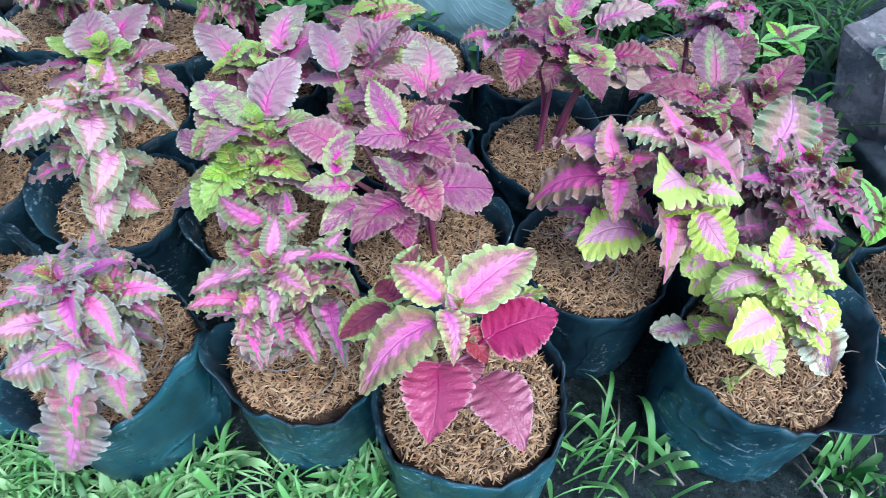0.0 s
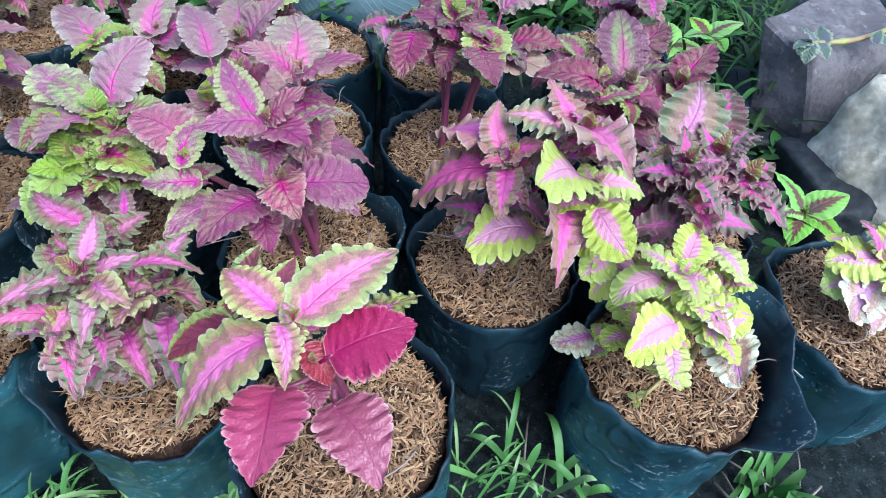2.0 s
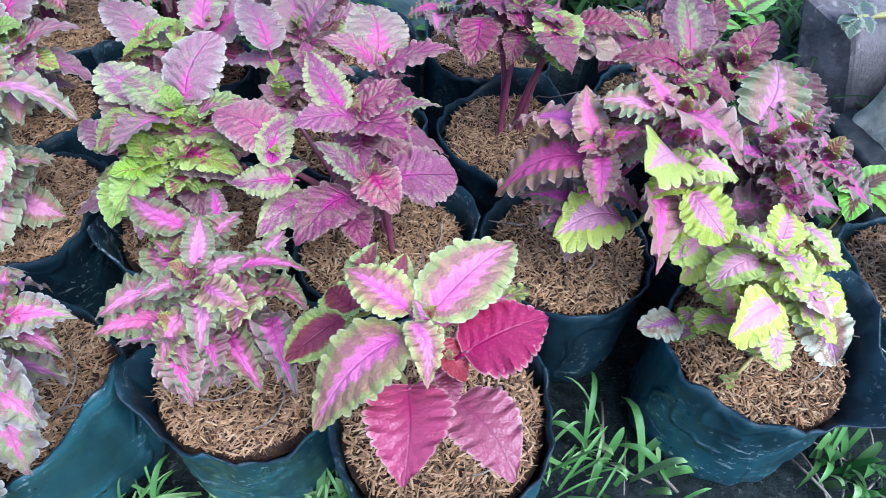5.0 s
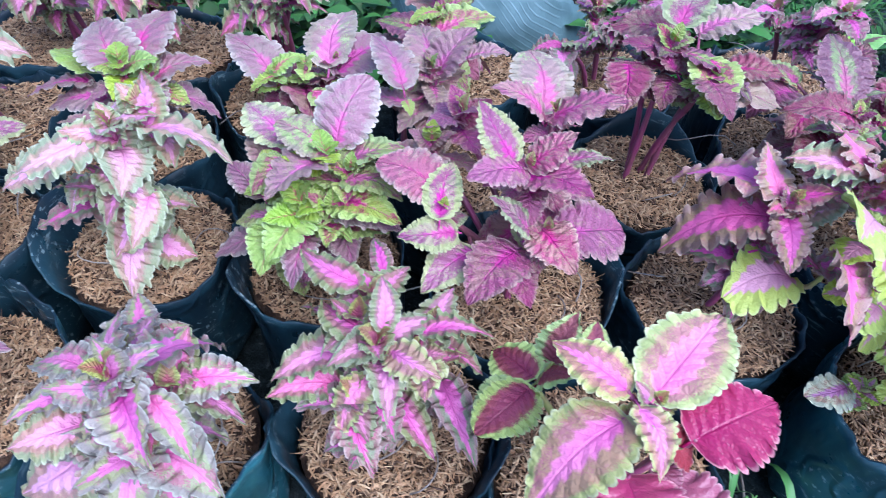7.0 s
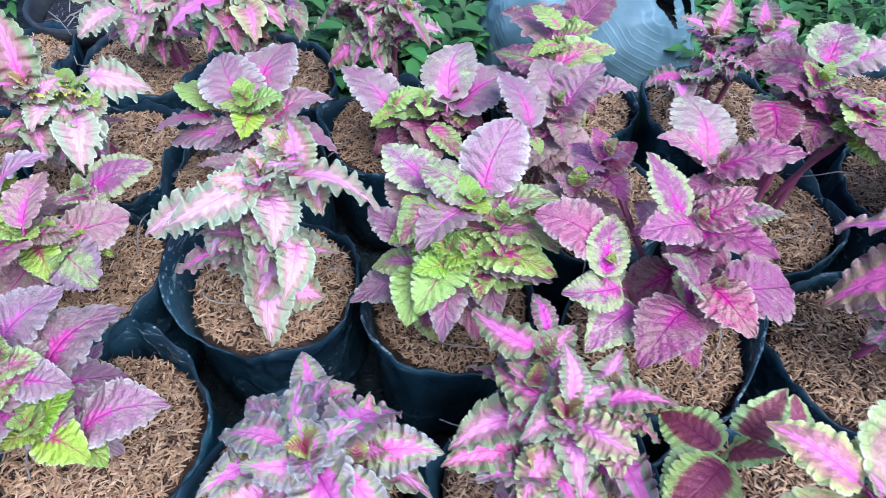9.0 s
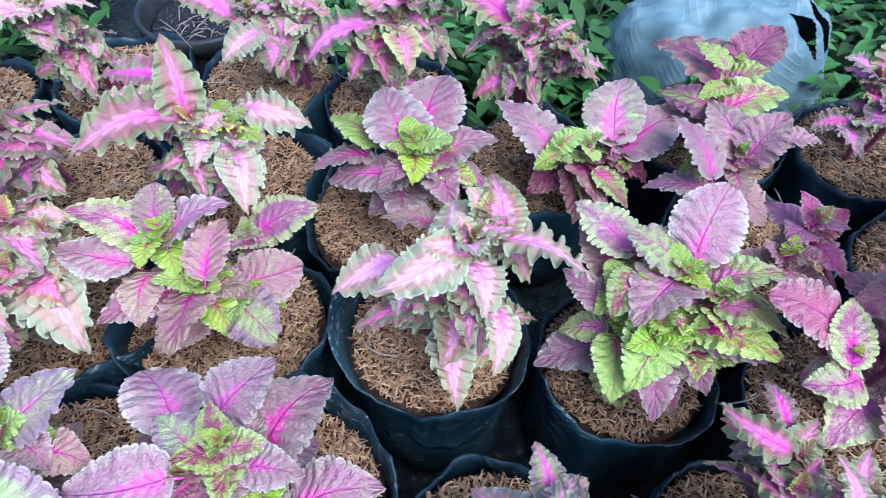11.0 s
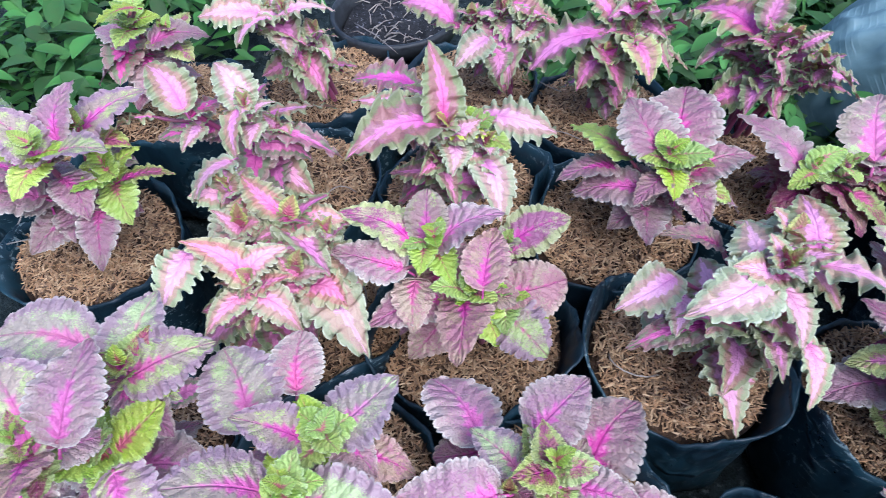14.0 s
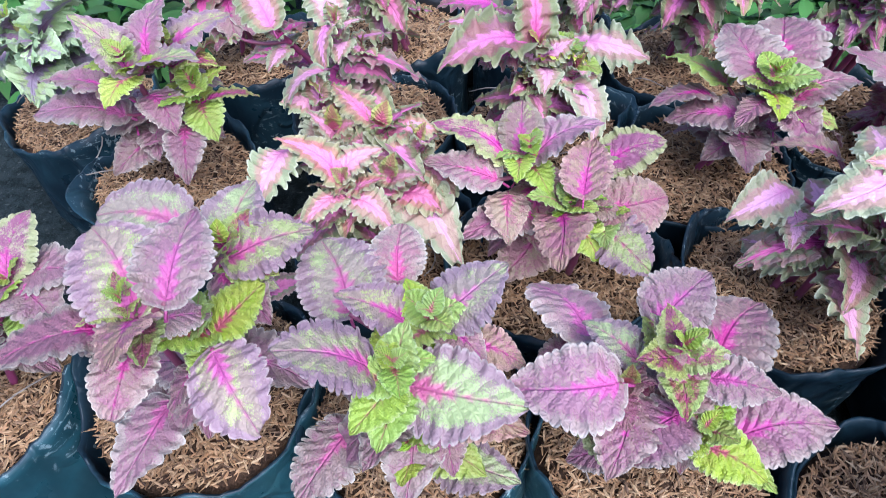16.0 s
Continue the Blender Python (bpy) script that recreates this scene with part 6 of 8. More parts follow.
stem(p, [(-0.010, -0.061, 0.097), (-0.015, -0.059, 0.095), (-0.020, -0.057, 0.100)], 0.0019, 0.0014)
stem(p, [(-0.025, -0.020, 0.132), (-0.034, -0.009, 0.129), (-0.043, 0.002, 0.134)], 0.0019, 0.0014)
stem(p, [(0.023, -0.045, 0.103), (0.024, -0.052, 0.100), (0.026, -0.059, 0.106)], 0.0019, 0.0014)
leaf(p, "pink", "ruffle", (-0.011, -0.053, 0.134), 113, 54, 0.069, 0.68)
leaf(p, "blush", "ruffle", (-0.029, -0.042, 0.143), 179, 0, 0.059, 0.63)
leaf(p, "pink", "ruffle", (-0.010, -0.051, 0.137), -135, 7, 0.094, 0.68)
leaf(p, "citron", "ruffle", (-0.005, -0.056, 0.128), 18, -14, 0.043, 0.68)
leaf(p, "blush", "ruffle", (0.018, -0.013, 0.118), -9, -4, 0.070, 0.53)
leaf(p, "pink", "ruffle", (-0.020, -0.057, 0.100), -55, -13, 0.050, 0.78)
leaf(p, "violet", "ruffle", (-0.043, 0.002, 0.134), -177, 5, 0.056, 0.78)
leaf(p, "blush", "ruffle", (0.026, -0.059, 0.106), -73, -14, 0.061, 0.73)
leaf(p, "violet", "ruffle", (-0.009, -0.045, 0.125), 185, -14, 0.048, 1.0)
leaf(p, "blush", "ruffle", (-0.025, -0.036, 0.131), 118, -17, 0.037, 1.0)
leaf(p, "violet", "ruffle", (-0.017, -0.048, 0.081), 41, -9, 0.034, 1.0)
leaf(p, "violet", "ruffle", (-0.037, 0.002, 0.116), -111, -25, 0.042, 1.0)
leaf(p, "violet", "ruffle", (0.022, -0.050, 0.087), -119, -22, 0.044, 1.0)
crown(p, (-0.006, -0.053, 0.142), 15, 0.034, "blush", 3)
crown(p, (0.015, -0.032, 0.130), 52, 0.032, "lime", 3)
crown(p, (-0.025, -0.020, 0.142), 89, 0.039, "pink", 3)
crown(p, (0.025, -0.050, 0.120), 36, 0.037, "blush", 3)
crown(p, (-0.010, -0.065, 0.114), 73, 0.037, "pink", 3)
skirt(p, (-0.006, -0.053, 0.106), 4, 0.042, "violet", "ruffle")

p = coleus(-0.498, 0.522, "coleus with cream, lime and rose leaves, in a black bag")
stem(p, [(0.006, 0.009, -0.012), (-0.008, 0.011, 0.053), (-0.031, 0.014, 0.113)])
stem(p, [(-0.011, -0.003, -0.012), (-0.005, -0.009, 0.041), (0.004, -0.018, 0.090)])
stem(p, [(0.010, -0.005, -0.012), (0.016, -0.008, 0.035), (0.027, -0.014, 0.078)])
stem(p, [(-0.004, 0.010, -0.012), (0.008, 0.021, 0.036), (0.026, 0.038, 0.080)])
stem(p, [(-0.031, 0.014, 0.113), (-0.039, 0.013, 0.108), (-0.046, 0.012, 0.110)], 0.0019, 0.0014)
stem(p, [(-0.031, 0.014, 0.113), (-0.035, 0.011, 0.110), (-0.038, 0.008, 0.115)], 0.0019, 0.0014)
stem(p, [(-0.028, 0.014, 0.105), (-0.040, 0.001, 0.103), (-0.051, -0.011, 0.109)], 0.0019, 0.0014)
stem(p, [(0.001, -0.014, 0.072), (-0.011, -0.015, 0.072), (-0.023, -0.016, 0.081)], 0.0019, 0.0014)
stem(p, [(0.004, -0.018, 0.090), (0.007, -0.020, 0.097), (0.011, -0.023, 0.112)], 0.0019, 0.0014)
leaf(p, "cream", "round", (-0.037, 0.015, 0.112), 97, 36, 0.042, 0.95)
leaf(p, "fleck", "plain", (-0.046, 0.012, 0.110), 167, 14, 0.064, 0.89)
leaf(p, "mauve", "plain", (-0.028, 0.014, 0.110), 19, 25, 0.057, 0.95)
leaf(p, "lime", "plain", (-0.038, 0.008, 0.115), -92, 5, 0.029, 1.05)
leaf(p, "mauve", "plain", (-0.051, -0.011, 0.109), 175, 6, 0.058, 0.89)
leaf(p, "lime", "plain", (-0.003, -0.017, 0.094), -162, 30, 0.031, 1.05)
leaf(p, "lime", "plain", (0.001, -0.013, 0.091), -0, 21, 0.030, 0.95)
leaf(p, "dusk", "plain", (-0.003, -0.021, 0.090), -93, 7, 0.059, 0.95)
leaf(p, "dusk", "round", (0.024, -0.010, 0.084), 18, 3, 0.054, 1.05)
leaf(p, "mauve", "plain", (-0.023, -0.016, 0.081), -147, -2, 0.058, 1.00)
leaf(p, "fleck", "plain", (0.028, 0.045, 0.082), 28, 6, 0.058, 1.00)
leaf(p, "shade", "round", (0.023, -0.018, 0.078), -43, -7, 0.052, 1.00)
leaf(p, "lime", "plain", (0.025, -0.016, 0.075), -139, -5, 0.023, 0.95)
leaf(p, "dusk", "plain", (0.011, -0.023, 0.112), 87, 12, 0.050, 0.89)
leaf(p, "dusk", "plain", (-0.039, 0.010, 0.090), 66, -22, 0.041, 1.0)
leaf(p, "dusk", "plain", (-0.043, -0.009, 0.093), 278, -9, 0.043, 1.0)
leaf(p, "dusk", "round", (0.020, -0.009, 0.062), 65, -24, 0.043, 1.0)
leaf(p, "mauve", "plain", (-0.020, -0.014, 0.069), -226, -10, 0.035, 1.0)
leaf(p, "fleck", "plain", (0.024, 0.038, 0.071), 80, -12, 0.036, 1.0)
leaf(p, "dusk", "plain", (0.009, -0.020, 0.097), 10, -17, 0.034, 1.0)
crown(p, (-0.031, 0.014, 0.129), 15, 0.029, "lime", 3)
crown(p, (0.004, -0.018, 0.106), 52, 0.032, "lime", 3)
crown(p, (0.027, -0.014, 0.094), 89, 0.032, "lime", 3)
crown(p, (0.026, 0.038, 0.096), 36, 0.028, "fleck", 3)
skirt(p, (-0.031, 0.014, 0.090), 5, 0.046, "dusk", "plain")

p = coleus(-0.645, 0.525, "coleus with a dense crown of blush-pink leaves")
stem(p, [(0.006, 0.009, -0.012), (0.000, -0.014, 0.058), (-0.009, -0.051, 0.122)])
stem(p, [(-0.011, -0.003, -0.012), (-0.005, 0.000, 0.061), (0.005, 0.005, 0.129)])
stem(p, [(0.010, -0.005, -0.012), (-0.003, -0.008, 0.065), (-0.025, -0.013, 0.137)])
stem(p, [(-0.004, 0.010, -0.012), (0.010, 0.006, 0.058), (0.033, 0.000, 0.122)])
stem(p, [(-0.004, -0.010, -0.012), (0.005, -0.020, 0.055), (0.020, -0.035, 0.117)])
stem(p, [(0.010, 0.005, -0.012), (-0.011, 0.010, 0.067), (-0.045, 0.020, 0.140)])
stem(p, [(-0.009, -0.051, 0.122), (-0.008, -0.056, 0.119), (-0.008, -0.060, 0.124)], 0.0019, 0.0014)
stem(p, [(-0.025, -0.013, 0.137), (-0.039, -0.026, 0.136), (-0.053, -0.039, 0.143)], 0.0019, 0.0014)
stem(p, [(0.005, 0.005, 0.129), (0.002, 0.005, 0.129), (-0.001, 0.006, 0.137)], 0.0019, 0.0014)
stem(p, [(-0.045, 0.020, 0.140), (-0.047, 0.031, 0.144), (-0.048, 0.042, 0.155)], 0.0019, 0.0014)
leaf(p, "coral", "ruffle", (-0.008, -0.060, 0.124), -114, -1, 0.037, 0.87)
leaf(p, "coral", "ruffle", (-0.005, -0.059, 0.122), -28, -21, 0.040, 0.87)
leaf(p, "blush", "ruffle", (0.009, -0.027, 0.100), -36, -11, 0.080, 0.78)
leaf(p, "coral", "ruffle", (-0.011, -0.051, 0.128), 168, 31, 0.048, 0.82)
leaf(p, "coral", "ruffle", (-0.012, -0.050, 0.130), 34, 19, 0.035, 0.92)
leaf(p, "coral", "ruffle", (0.003, 0.001, 0.072), 24, -2, 0.044, 0.87)
leaf(p, "blush", "ruffle", (-0.053, -0.039, 0.143), -99, -8, 0.048, 0.78)
leaf(p, "coral", "ruffle", (-0.001, 0.006, 0.137), 144, 14, 0.044, 0.82)
leaf(p, "coral", "ruffle", (0.007, 0.000, 0.128), 23, -2, 0.041, 0.87)
leaf(p, "blush", "ruffle", (-0.048, 0.042, 0.155), -110, -8, 0.044, 0.78)
leaf(p, "pink", "ruffle", (-0.004, -0.050, 0.106), -120, -1, 0.034, 1.0)
leaf(p, "coral", "ruffle", (-0.009, -0.043, 0.119), 91, -25, 0.034, 1.0)
leaf(p, "coral", "ruffle", (-0.010, -0.043, 0.103), 110, -21, 0.034, 1.0)
leaf(p, "coral", "ruffle", (0.003, 0.001, 0.060), 118, 3, 0.034, 1.0)
leaf(p, "blush", "ruffle", (-0.045, -0.033, 0.126), -25, 5, 0.038, 1.0)
leaf(p, "coral", "ruffle", (-0.001, 0.005, 0.125), 198, -21, 0.034, 1.0)
leaf(p, "coral", "ruffle", (0.006, 0.000, 0.107), -63, -13, 0.034, 1.0)
crown(p, (-0.009, -0.051, 0.132), 15, 0.032, "coral", 3)
crown(p, (0.005, 0.005, 0.139), 52, 0.037, "pink", 3)
crown(p, (-0.025, -0.013, 0.147), 89, 0.037, "coral", 3)
crown(p, (0.033, 0.000, 0.132), 36, 0.037, "blush", 3)
crown(p, (0.020, -0.035, 0.127), 73, 0.037, "coral", 3)
crown(p, (-0.045, 0.020, 0.150), 20, 0.037, "blush", 3)
skirt(p, (-0.009, -0.051, 0.098), 6, 0.040, "pink", "ruffle")

p = coleus(-0.745, 0.365, "coleus with large mauve leaves and a lime crown")
stem(p, [(0.006, 0.009, -0.012), (0.021, -0.003, 0.060), (0.045, -0.022, 0.127)])
stem(p, [(-0.011, -0.003, -0.012), (0.001, -0.016, 0.079), (0.021, -0.037, 0.163)])
stem(p, [(0.010, -0.005, -0.012), (0.024, 0.004, 0.071), (0.048, 0.019, 0.148)])
stem(p, [(0.021, -0.037, 0.163), (0.018, -0.043, 0.159), (0.016, -0.049, 0.164)], 0.0019, 0.0014)
stem(p, [(0.021, -0.037, 0.163), (0.032, -0.036, 0.164), (0.043, -0.034, 0.172)], 0.0019, 0.0014)
stem(p, [(0.045, -0.022, 0.127), (0.049, -0.028, 0.123), (0.054, -0.034, 0.128)], 0.0019, 0.0014)
stem(p, [(0.045, 0.017, 0.138), (0.033, 0.024, 0.141), (0.021, 0.031, 0.152)], 0.0019, 0.0014)
stem(p, [(0.021, -0.037, 0.163), (0.025, -0.040, 0.162), (0.030, -0.044, 0.168)], 0.0019, 0.0014)
stem(p, [(-0.002, -0.013, 0.056), (0.003, -0.026, 0.056), (0.007, -0.039, 0.064)], 0.0019, 0.0014)
stem(p, [(0.036, 0.012, 0.110), (0.048, 0.016, 0.104), (0.060, 0.021, 0.107)], 0.0019, 0.0014)
leaf(p, "shade", "round", (0.028, -0.042, 0.164), 133, 21, 0.060, 1.00)
leaf(p, "mauve", "round", (0.016, -0.049, 0.164), -147, 7, 0.051, 0.95)
leaf(p, "mauve", "plain", (0.043, -0.034, 0.172), 95, 11, 0.056, 1.00)
leaf(p, "shade", "plain", (0.048, 0.015, 0.148), 33, -1, 0.055, 1.00)
leaf(p, "shade", "plain", (0.043, 0.021, 0.145), 85, 11, 0.054, 1.00)
leaf(p, "lime", "round", (0.051, -0.022, 0.129), 50, 21, 0.038, 1.00)
leaf(p, "lime", "round", (0.047, -0.025, 0.128), -128, 37, 0.034, 1.00)
leaf(p, "shade", "round", (0.054, -0.034, 0.128), -47, -9, 0.056, 1.00)
leaf(p, "shade", "round", (0.021, 0.031, 0.152), -174, 11, 0.057, 0.95)
leaf(p, "dusk", "plain", (0.030, -0.044, 0.168), -70, 25, 0.043, 0.95)
leaf(p, "mauve", "plain", (0.007, -0.039, 0.064), -98, -4, 0.063, 1.00)
leaf(p, "violet", "plain", (0.060, 0.021, 0.107), 35, -0, 0.029, 0.84)
leaf(p, "mauve", "plain", (0.024, -0.036, 0.140), 189, 2, 0.051, 1.0)
leaf(p, "mauve", "round", (0.014, -0.042, 0.142), -78, -14, 0.042, 1.0)
leaf(p, "mauve", "plain", (0.041, 0.013, 0.136), -31, -25, 0.043, 1.0)
leaf(p, "shade", "plain", (0.037, 0.018, 0.131), -2, -13, 0.037, 1.0)
leaf(p, "mauve", "plain", (0.046, -0.029, 0.110), -121, -21, 0.040, 1.0)
leaf(p, "mauve", "plain", (0.025, -0.037, 0.152), 39, -23, 0.034, 1.0)
leaf(p, "mauve", "plain", (0.006, -0.033, 0.050), -166, -12, 0.052, 1.0)
crown(p, (0.045, -0.022, 0.143), 15, 0.029, "lime", 3)
crown(p, (0.021, -0.037, 0.179), 52, 0.028, "turn", 3)
crown(p, (0.048, 0.019, 0.164), 89, 0.031, "turn", 3)
skirt(p, (0.045, -0.022, 0.102), 3, 0.045, "mauve", "plain")

p = coleus(-0.585, 0.37, "coleus with lime-veined leaves turning mauve at the edges")
stem(p, [(0.006, 0.009, -0.012), (0.004, -0.010, 0.064), (0.001, -0.041, 0.134)])
stem(p, [(-0.011, -0.003, -0.012), (-0.001, -0.004, 0.061), (0.014, -0.005, 0.129)])
stem(p, [(0.010, -0.005, -0.012), (0.009, -0.023, 0.034), (0.008, -0.052, 0.077)])
stem(p, [(0.001, -0.041, 0.134), (-0.004, -0.042, 0.133), (-0.010, -0.043, 0.139)], 0.0019, 0.0014)
stem(p, [(0.014, -0.005, 0.129), (0.007, -0.007, 0.127), (0.001, -0.008, 0.133)], 0.0019, 0.0014)
stem(p, [(0.010, -0.005, 0.112), (-0.001, 0.009, 0.116), (-0.012, 0.023, 0.129)], 0.0019, 0.0014)
stem(p, [(0.008, -0.004, 0.104), (-0.015, -0.002, 0.108), (-0.038, 0.001, 0.121)], 0.0019, 0.0014)
stem(p, [(0.010, -0.005, 0.112), (0.022, -0.007, 0.110), (0.033, -0.009, 0.117)], 0.0019, 0.0014)
stem(p, [(0.008, -0.045, 0.066), (-0.010, -0.045, 0.066), (-0.028, -0.046, 0.074)], 0.0019, 0.0014)
stem(p, [(0.008, -0.052, 0.077), (0.009, -0.055, 0.078), (0.010, -0.058, 0.086)], 0.0019, 0.0014)
stem(p, [(0.008, -0.052, 0.077), (0.011, -0.055, 0.078), (0.014, -0.058, 0.087)], 0.0019, 0.0014)
stem(p, [(0.008, -0.045, 0.066), (0.016, -0.050, 0.061), (0.024, -0.055, 0.063)], 0.0019, 0.0014)
stem(p, [(0.008, -0.052, 0.077), (0.018, -0.049, 0.083), (0.028, -0.046, 0.098)], 0.0019, 0.0014)
leaf(p, "lime", "plain", (0.003, -0.040, 0.134), 81, 55, 0.029, 1.16)
leaf(p, "shade", "round", (-0.010, -0.043, 0.139), -166, 31, 0.053, 1.05)
leaf(p, "shade", "plain", (0.008, -0.043, 0.126), -5, -1, 0.064, 1.05)
leaf(p, "shade", "plain", (0.018, -0.001, 0.130), 44, 17, 0.050, 1.10)
leaf(p, "lime", "plain", (0.014, -0.004, 0.129), 135, 27, 0.030, 1.00)
leaf(p, "shade", "plain", (0.001, -0.008, 0.133), -178, 25, 0.043, 1.00)
leaf(p, "mauve", "round", (-0.012, 0.023, 0.129), 97, 13, 0.039, 1.05)
leaf(p, "shade", "round", (-0.038, 0.001, 0.121), 125, 13, 0.052, 1.16)
leaf(p, "lime", "plain", (0.018, -0.004, 0.127), 9, -16, 0.027, 0.95)
leaf(p, "dusk", "plain", (0.033, -0.009, 0.117), -11, -3, 0.035, 1.05)
leaf(p, "lime", "plain", (0.001, -0.042, 0.129), -115, -5, 0.036, 1.05)
leaf(p, "mauve", "round", (-0.028, -0.046, 0.074), -115, -3, 0.051, 1.00)
leaf(p, "lime", "plain", (0.010, -0.058, 0.086), 167, 5, 0.018, 1.05)
leaf(p, "lime", "plain", (0.014, -0.058, 0.087), 13, -1, 0.018, 0.95)
leaf(p, "lime", "plain", (0.011, -0.057, 0.078), -108, -5, 0.021, 0.95)
leaf(p, "shade", "plain", (0.024, -0.055, 0.063), -6, -1, 0.049, 1.00)
leaf(p, "dusk", "plain", (0.028, -0.046, 0.098), -4, -1, 0.045, 0.84)
leaf(p, "mauve", "round", (-0.009, -0.037, 0.112), -218, -10, 0.038, 1.0)
leaf(p, "mauve", "plain", (0.015, -0.001, 0.121), -31, -1, 0.037, 1.0)
leaf(p, "mauve", "plain", (0.001, -0.007, 0.107), -127, -7, 0.034, 1.0)
leaf(p, "dusk", "plain", (0.028, -0.008, 0.088), 85, -13, 0.034, 1.0)
leaf(p, "mauve", "round", (-0.024, -0.039, 0.058), -23, -12, 0.034, 1.0)
leaf(p, "mauve", "plain", (0.024, -0.039, 0.089), -65, -20, 0.034, 1.0)
crown(p, (0.001, -0.041, 0.150), 15, 0.032, "lime", 3)
crown(p, (0.014, -0.005, 0.145), 52, 0.032, "lime", 3)
crown(p, (0.008, -0.052, 0.093), 89, 0.038, "lime", 3)
skirt(p, (0.001, -0.041, 0.107), 4, 0.045, "mauve", "plain")

p = coleus(-0.42, 0.385, "coleus with mauve scalloped leaves and cream young growth")
stem(p, [(0.006, 0.009, -0.012), (-0.002, -0.002, 0.061), (-0.015, -0.021, 0.129)])
stem(p, [(-0.011, -0.003, -0.012), (-0.006, -0.020, 0.045), (0.002, -0.049, 0.097)])
stem(p, [(0.010, -0.005, -0.012), (-0.009, -0.016, 0.050), (-0.040, -0.035, 0.107)])
stem(p, [(-0.032, -0.030, 0.093), (-0.045, -0.015, 0.095), (-0.058, 0.001, 0.106)], 0.0019, 0.0014)
stem(p, [(-0.013, -0.019, 0.121), (-0.019, -0.009, 0.120), (-0.026, 0.001, 0.127)], 0.0019, 0.0014)
stem(p, [(-0.012, -0.016, 0.112), (-0.004, -0.019, 0.112), (0.004, -0.022, 0.119)], 0.0019, 0.0014)
stem(p, [(-0.040, -0.035, 0.107), (-0.037, -0.028, 0.110), (-0.034, -0.022, 0.121)], 0.0019, 0.0014)
stem(p, [(-0.040, -0.035, 0.107), (-0.043, -0.037, 0.112), (-0.045, -0.039, 0.125)], 0.0019, 0.0014)
stem(p, [(0.002, -0.049, 0.097), (-0.005, -0.046, 0.104), (-0.013, -0.042, 0.118)], 0.0019, 0.0014)
stem(p, [(-0.013, -0.019, 0.121), (-0.008, -0.024, 0.119), (-0.002, -0.029, 0.126)], 0.0019, 0.0014)
stem(p, [(0.002, -0.049, 0.097), (-0.004, -0.046, 0.100), (-0.010, -0.043, 0.110)], 0.0019, 0.0014)
stem(p, [(0.001, -0.045, 0.090), (0.007, -0.050, 0.086), (0.013, -0.054, 0.089)], 0.0019, 0.0014)
stem(p, [(-0.001, -0.038, 0.077), (0.010, -0.040, 0.076), (0.022, -0.042, 0.082)], 0.0019, 0.0014)
stem(p, [(-0.001, -0.038, 0.077), (0.007, -0.044, 0.073), (0.016, -0.050, 0.076)], 0.0019, 0.0014)
stem(p, [(-0.028, -0.028, 0.086), (-0.034, -0.044, 0.081), (-0.039, -0.061, 0.085)], 0.0019, 0.0014)
leaf(p, "mauve", "round", (-0.058, 0.001, 0.106), 130, -9, 0.056, 1.05)
leaf(p, "mauve", "plain", (-0.026, 0.001, 0.127), 43, 9, 0.045, 1.16)
leaf(p, "mauve", "plain", (0.004, -0.022, 0.119), 57, -4, 0.065, 1.10)
leaf(p, "shade", "plain", (-0.034, -0.022, 0.121), 145, 2, 0.037, 1.05)
leaf(p, "fleck", "plain", (-0.015, -0.020, 0.129), 135, 33, 0.027, 0.95)
leaf(p, "mauve", "plain", (-0.045, -0.039, 0.125), -167, -3, 0.061, 1.05)
leaf(p, "dusk", "plain", (-0.013, -0.042, 0.118), 66, 11, 0.045, 0.95)
leaf(p, "mauve", "plain", (-0.002, -0.029, 0.126), -12, 5, 0.037, 0.95)
leaf(p, "mauve", "round", (-0.010, -0.043, 0.110), -134, -8, 0.041, 1.21)
leaf(p, "cream", "plain", (0.013, -0.054, 0.089), 90, 8, 0.034, 0.79)
leaf(p, "mauve", "plain", (0.022, -0.042, 0.082), 13, 9, 0.059, 1.00)
leaf(p, "lime", "plain", (0.016, -0.050, 0.076), -24, 3, 0.033, 1.00)
leaf(p, "fleck", "plain", (-0.039, -0.061, 0.085), 138, 4, 0.044, 1.10)
leaf(p, "mauve", "round", (-0.049, 0.001, 0.090), 197, -6, 0.039, 1.0)
leaf(p, "shade", "plain", (-0.029, -0.019, 0.101), 202, -10, 0.034, 1.0)
leaf(p, "mauve", "plain", (-0.013, -0.017, 0.101), 234, -16, 0.034, 1.0)
leaf(p, "mauve", "plain", (-0.038, -0.033, 0.106), -100, -2, 0.051, 1.0)
leaf(p, "mauve", "round", (-0.009, -0.037, 0.092), -225, -2, 0.034, 1.0)
leaf(p, "mauve", "plain", (0.011, -0.046, 0.080), 6, -7, 0.034, 1.0)
leaf(p, "mauve", "plain", (0.019, -0.036, 0.070), 123, -1, 0.049, 1.0)
leaf(p, "mauve", "plain", (-0.033, -0.052, 0.072), 188, -26, 0.034, 1.0)
crown(p, (-0.015, -0.021, 0.145), 15, 0.034, "turn", 3)
crown(p, (0.002, -0.049, 0.113), 52, 0.032, "lime", 3)
crown(p, (-0.040, -0.035, 0.123), 89, 0.031, "rose", 3)
skirt(p, (-0.015, -0.021, 0.103), 4, 0.045, "mauve", "plain")

p = coleus(-0.875, 0.585, "coleus with mauve leaves on long stalks and lime young leaves")
stem(p, [(0.006, 0.009, -0.012), (0.010, -0.003, 0.071), (0.016, -0.022, 0.148)])
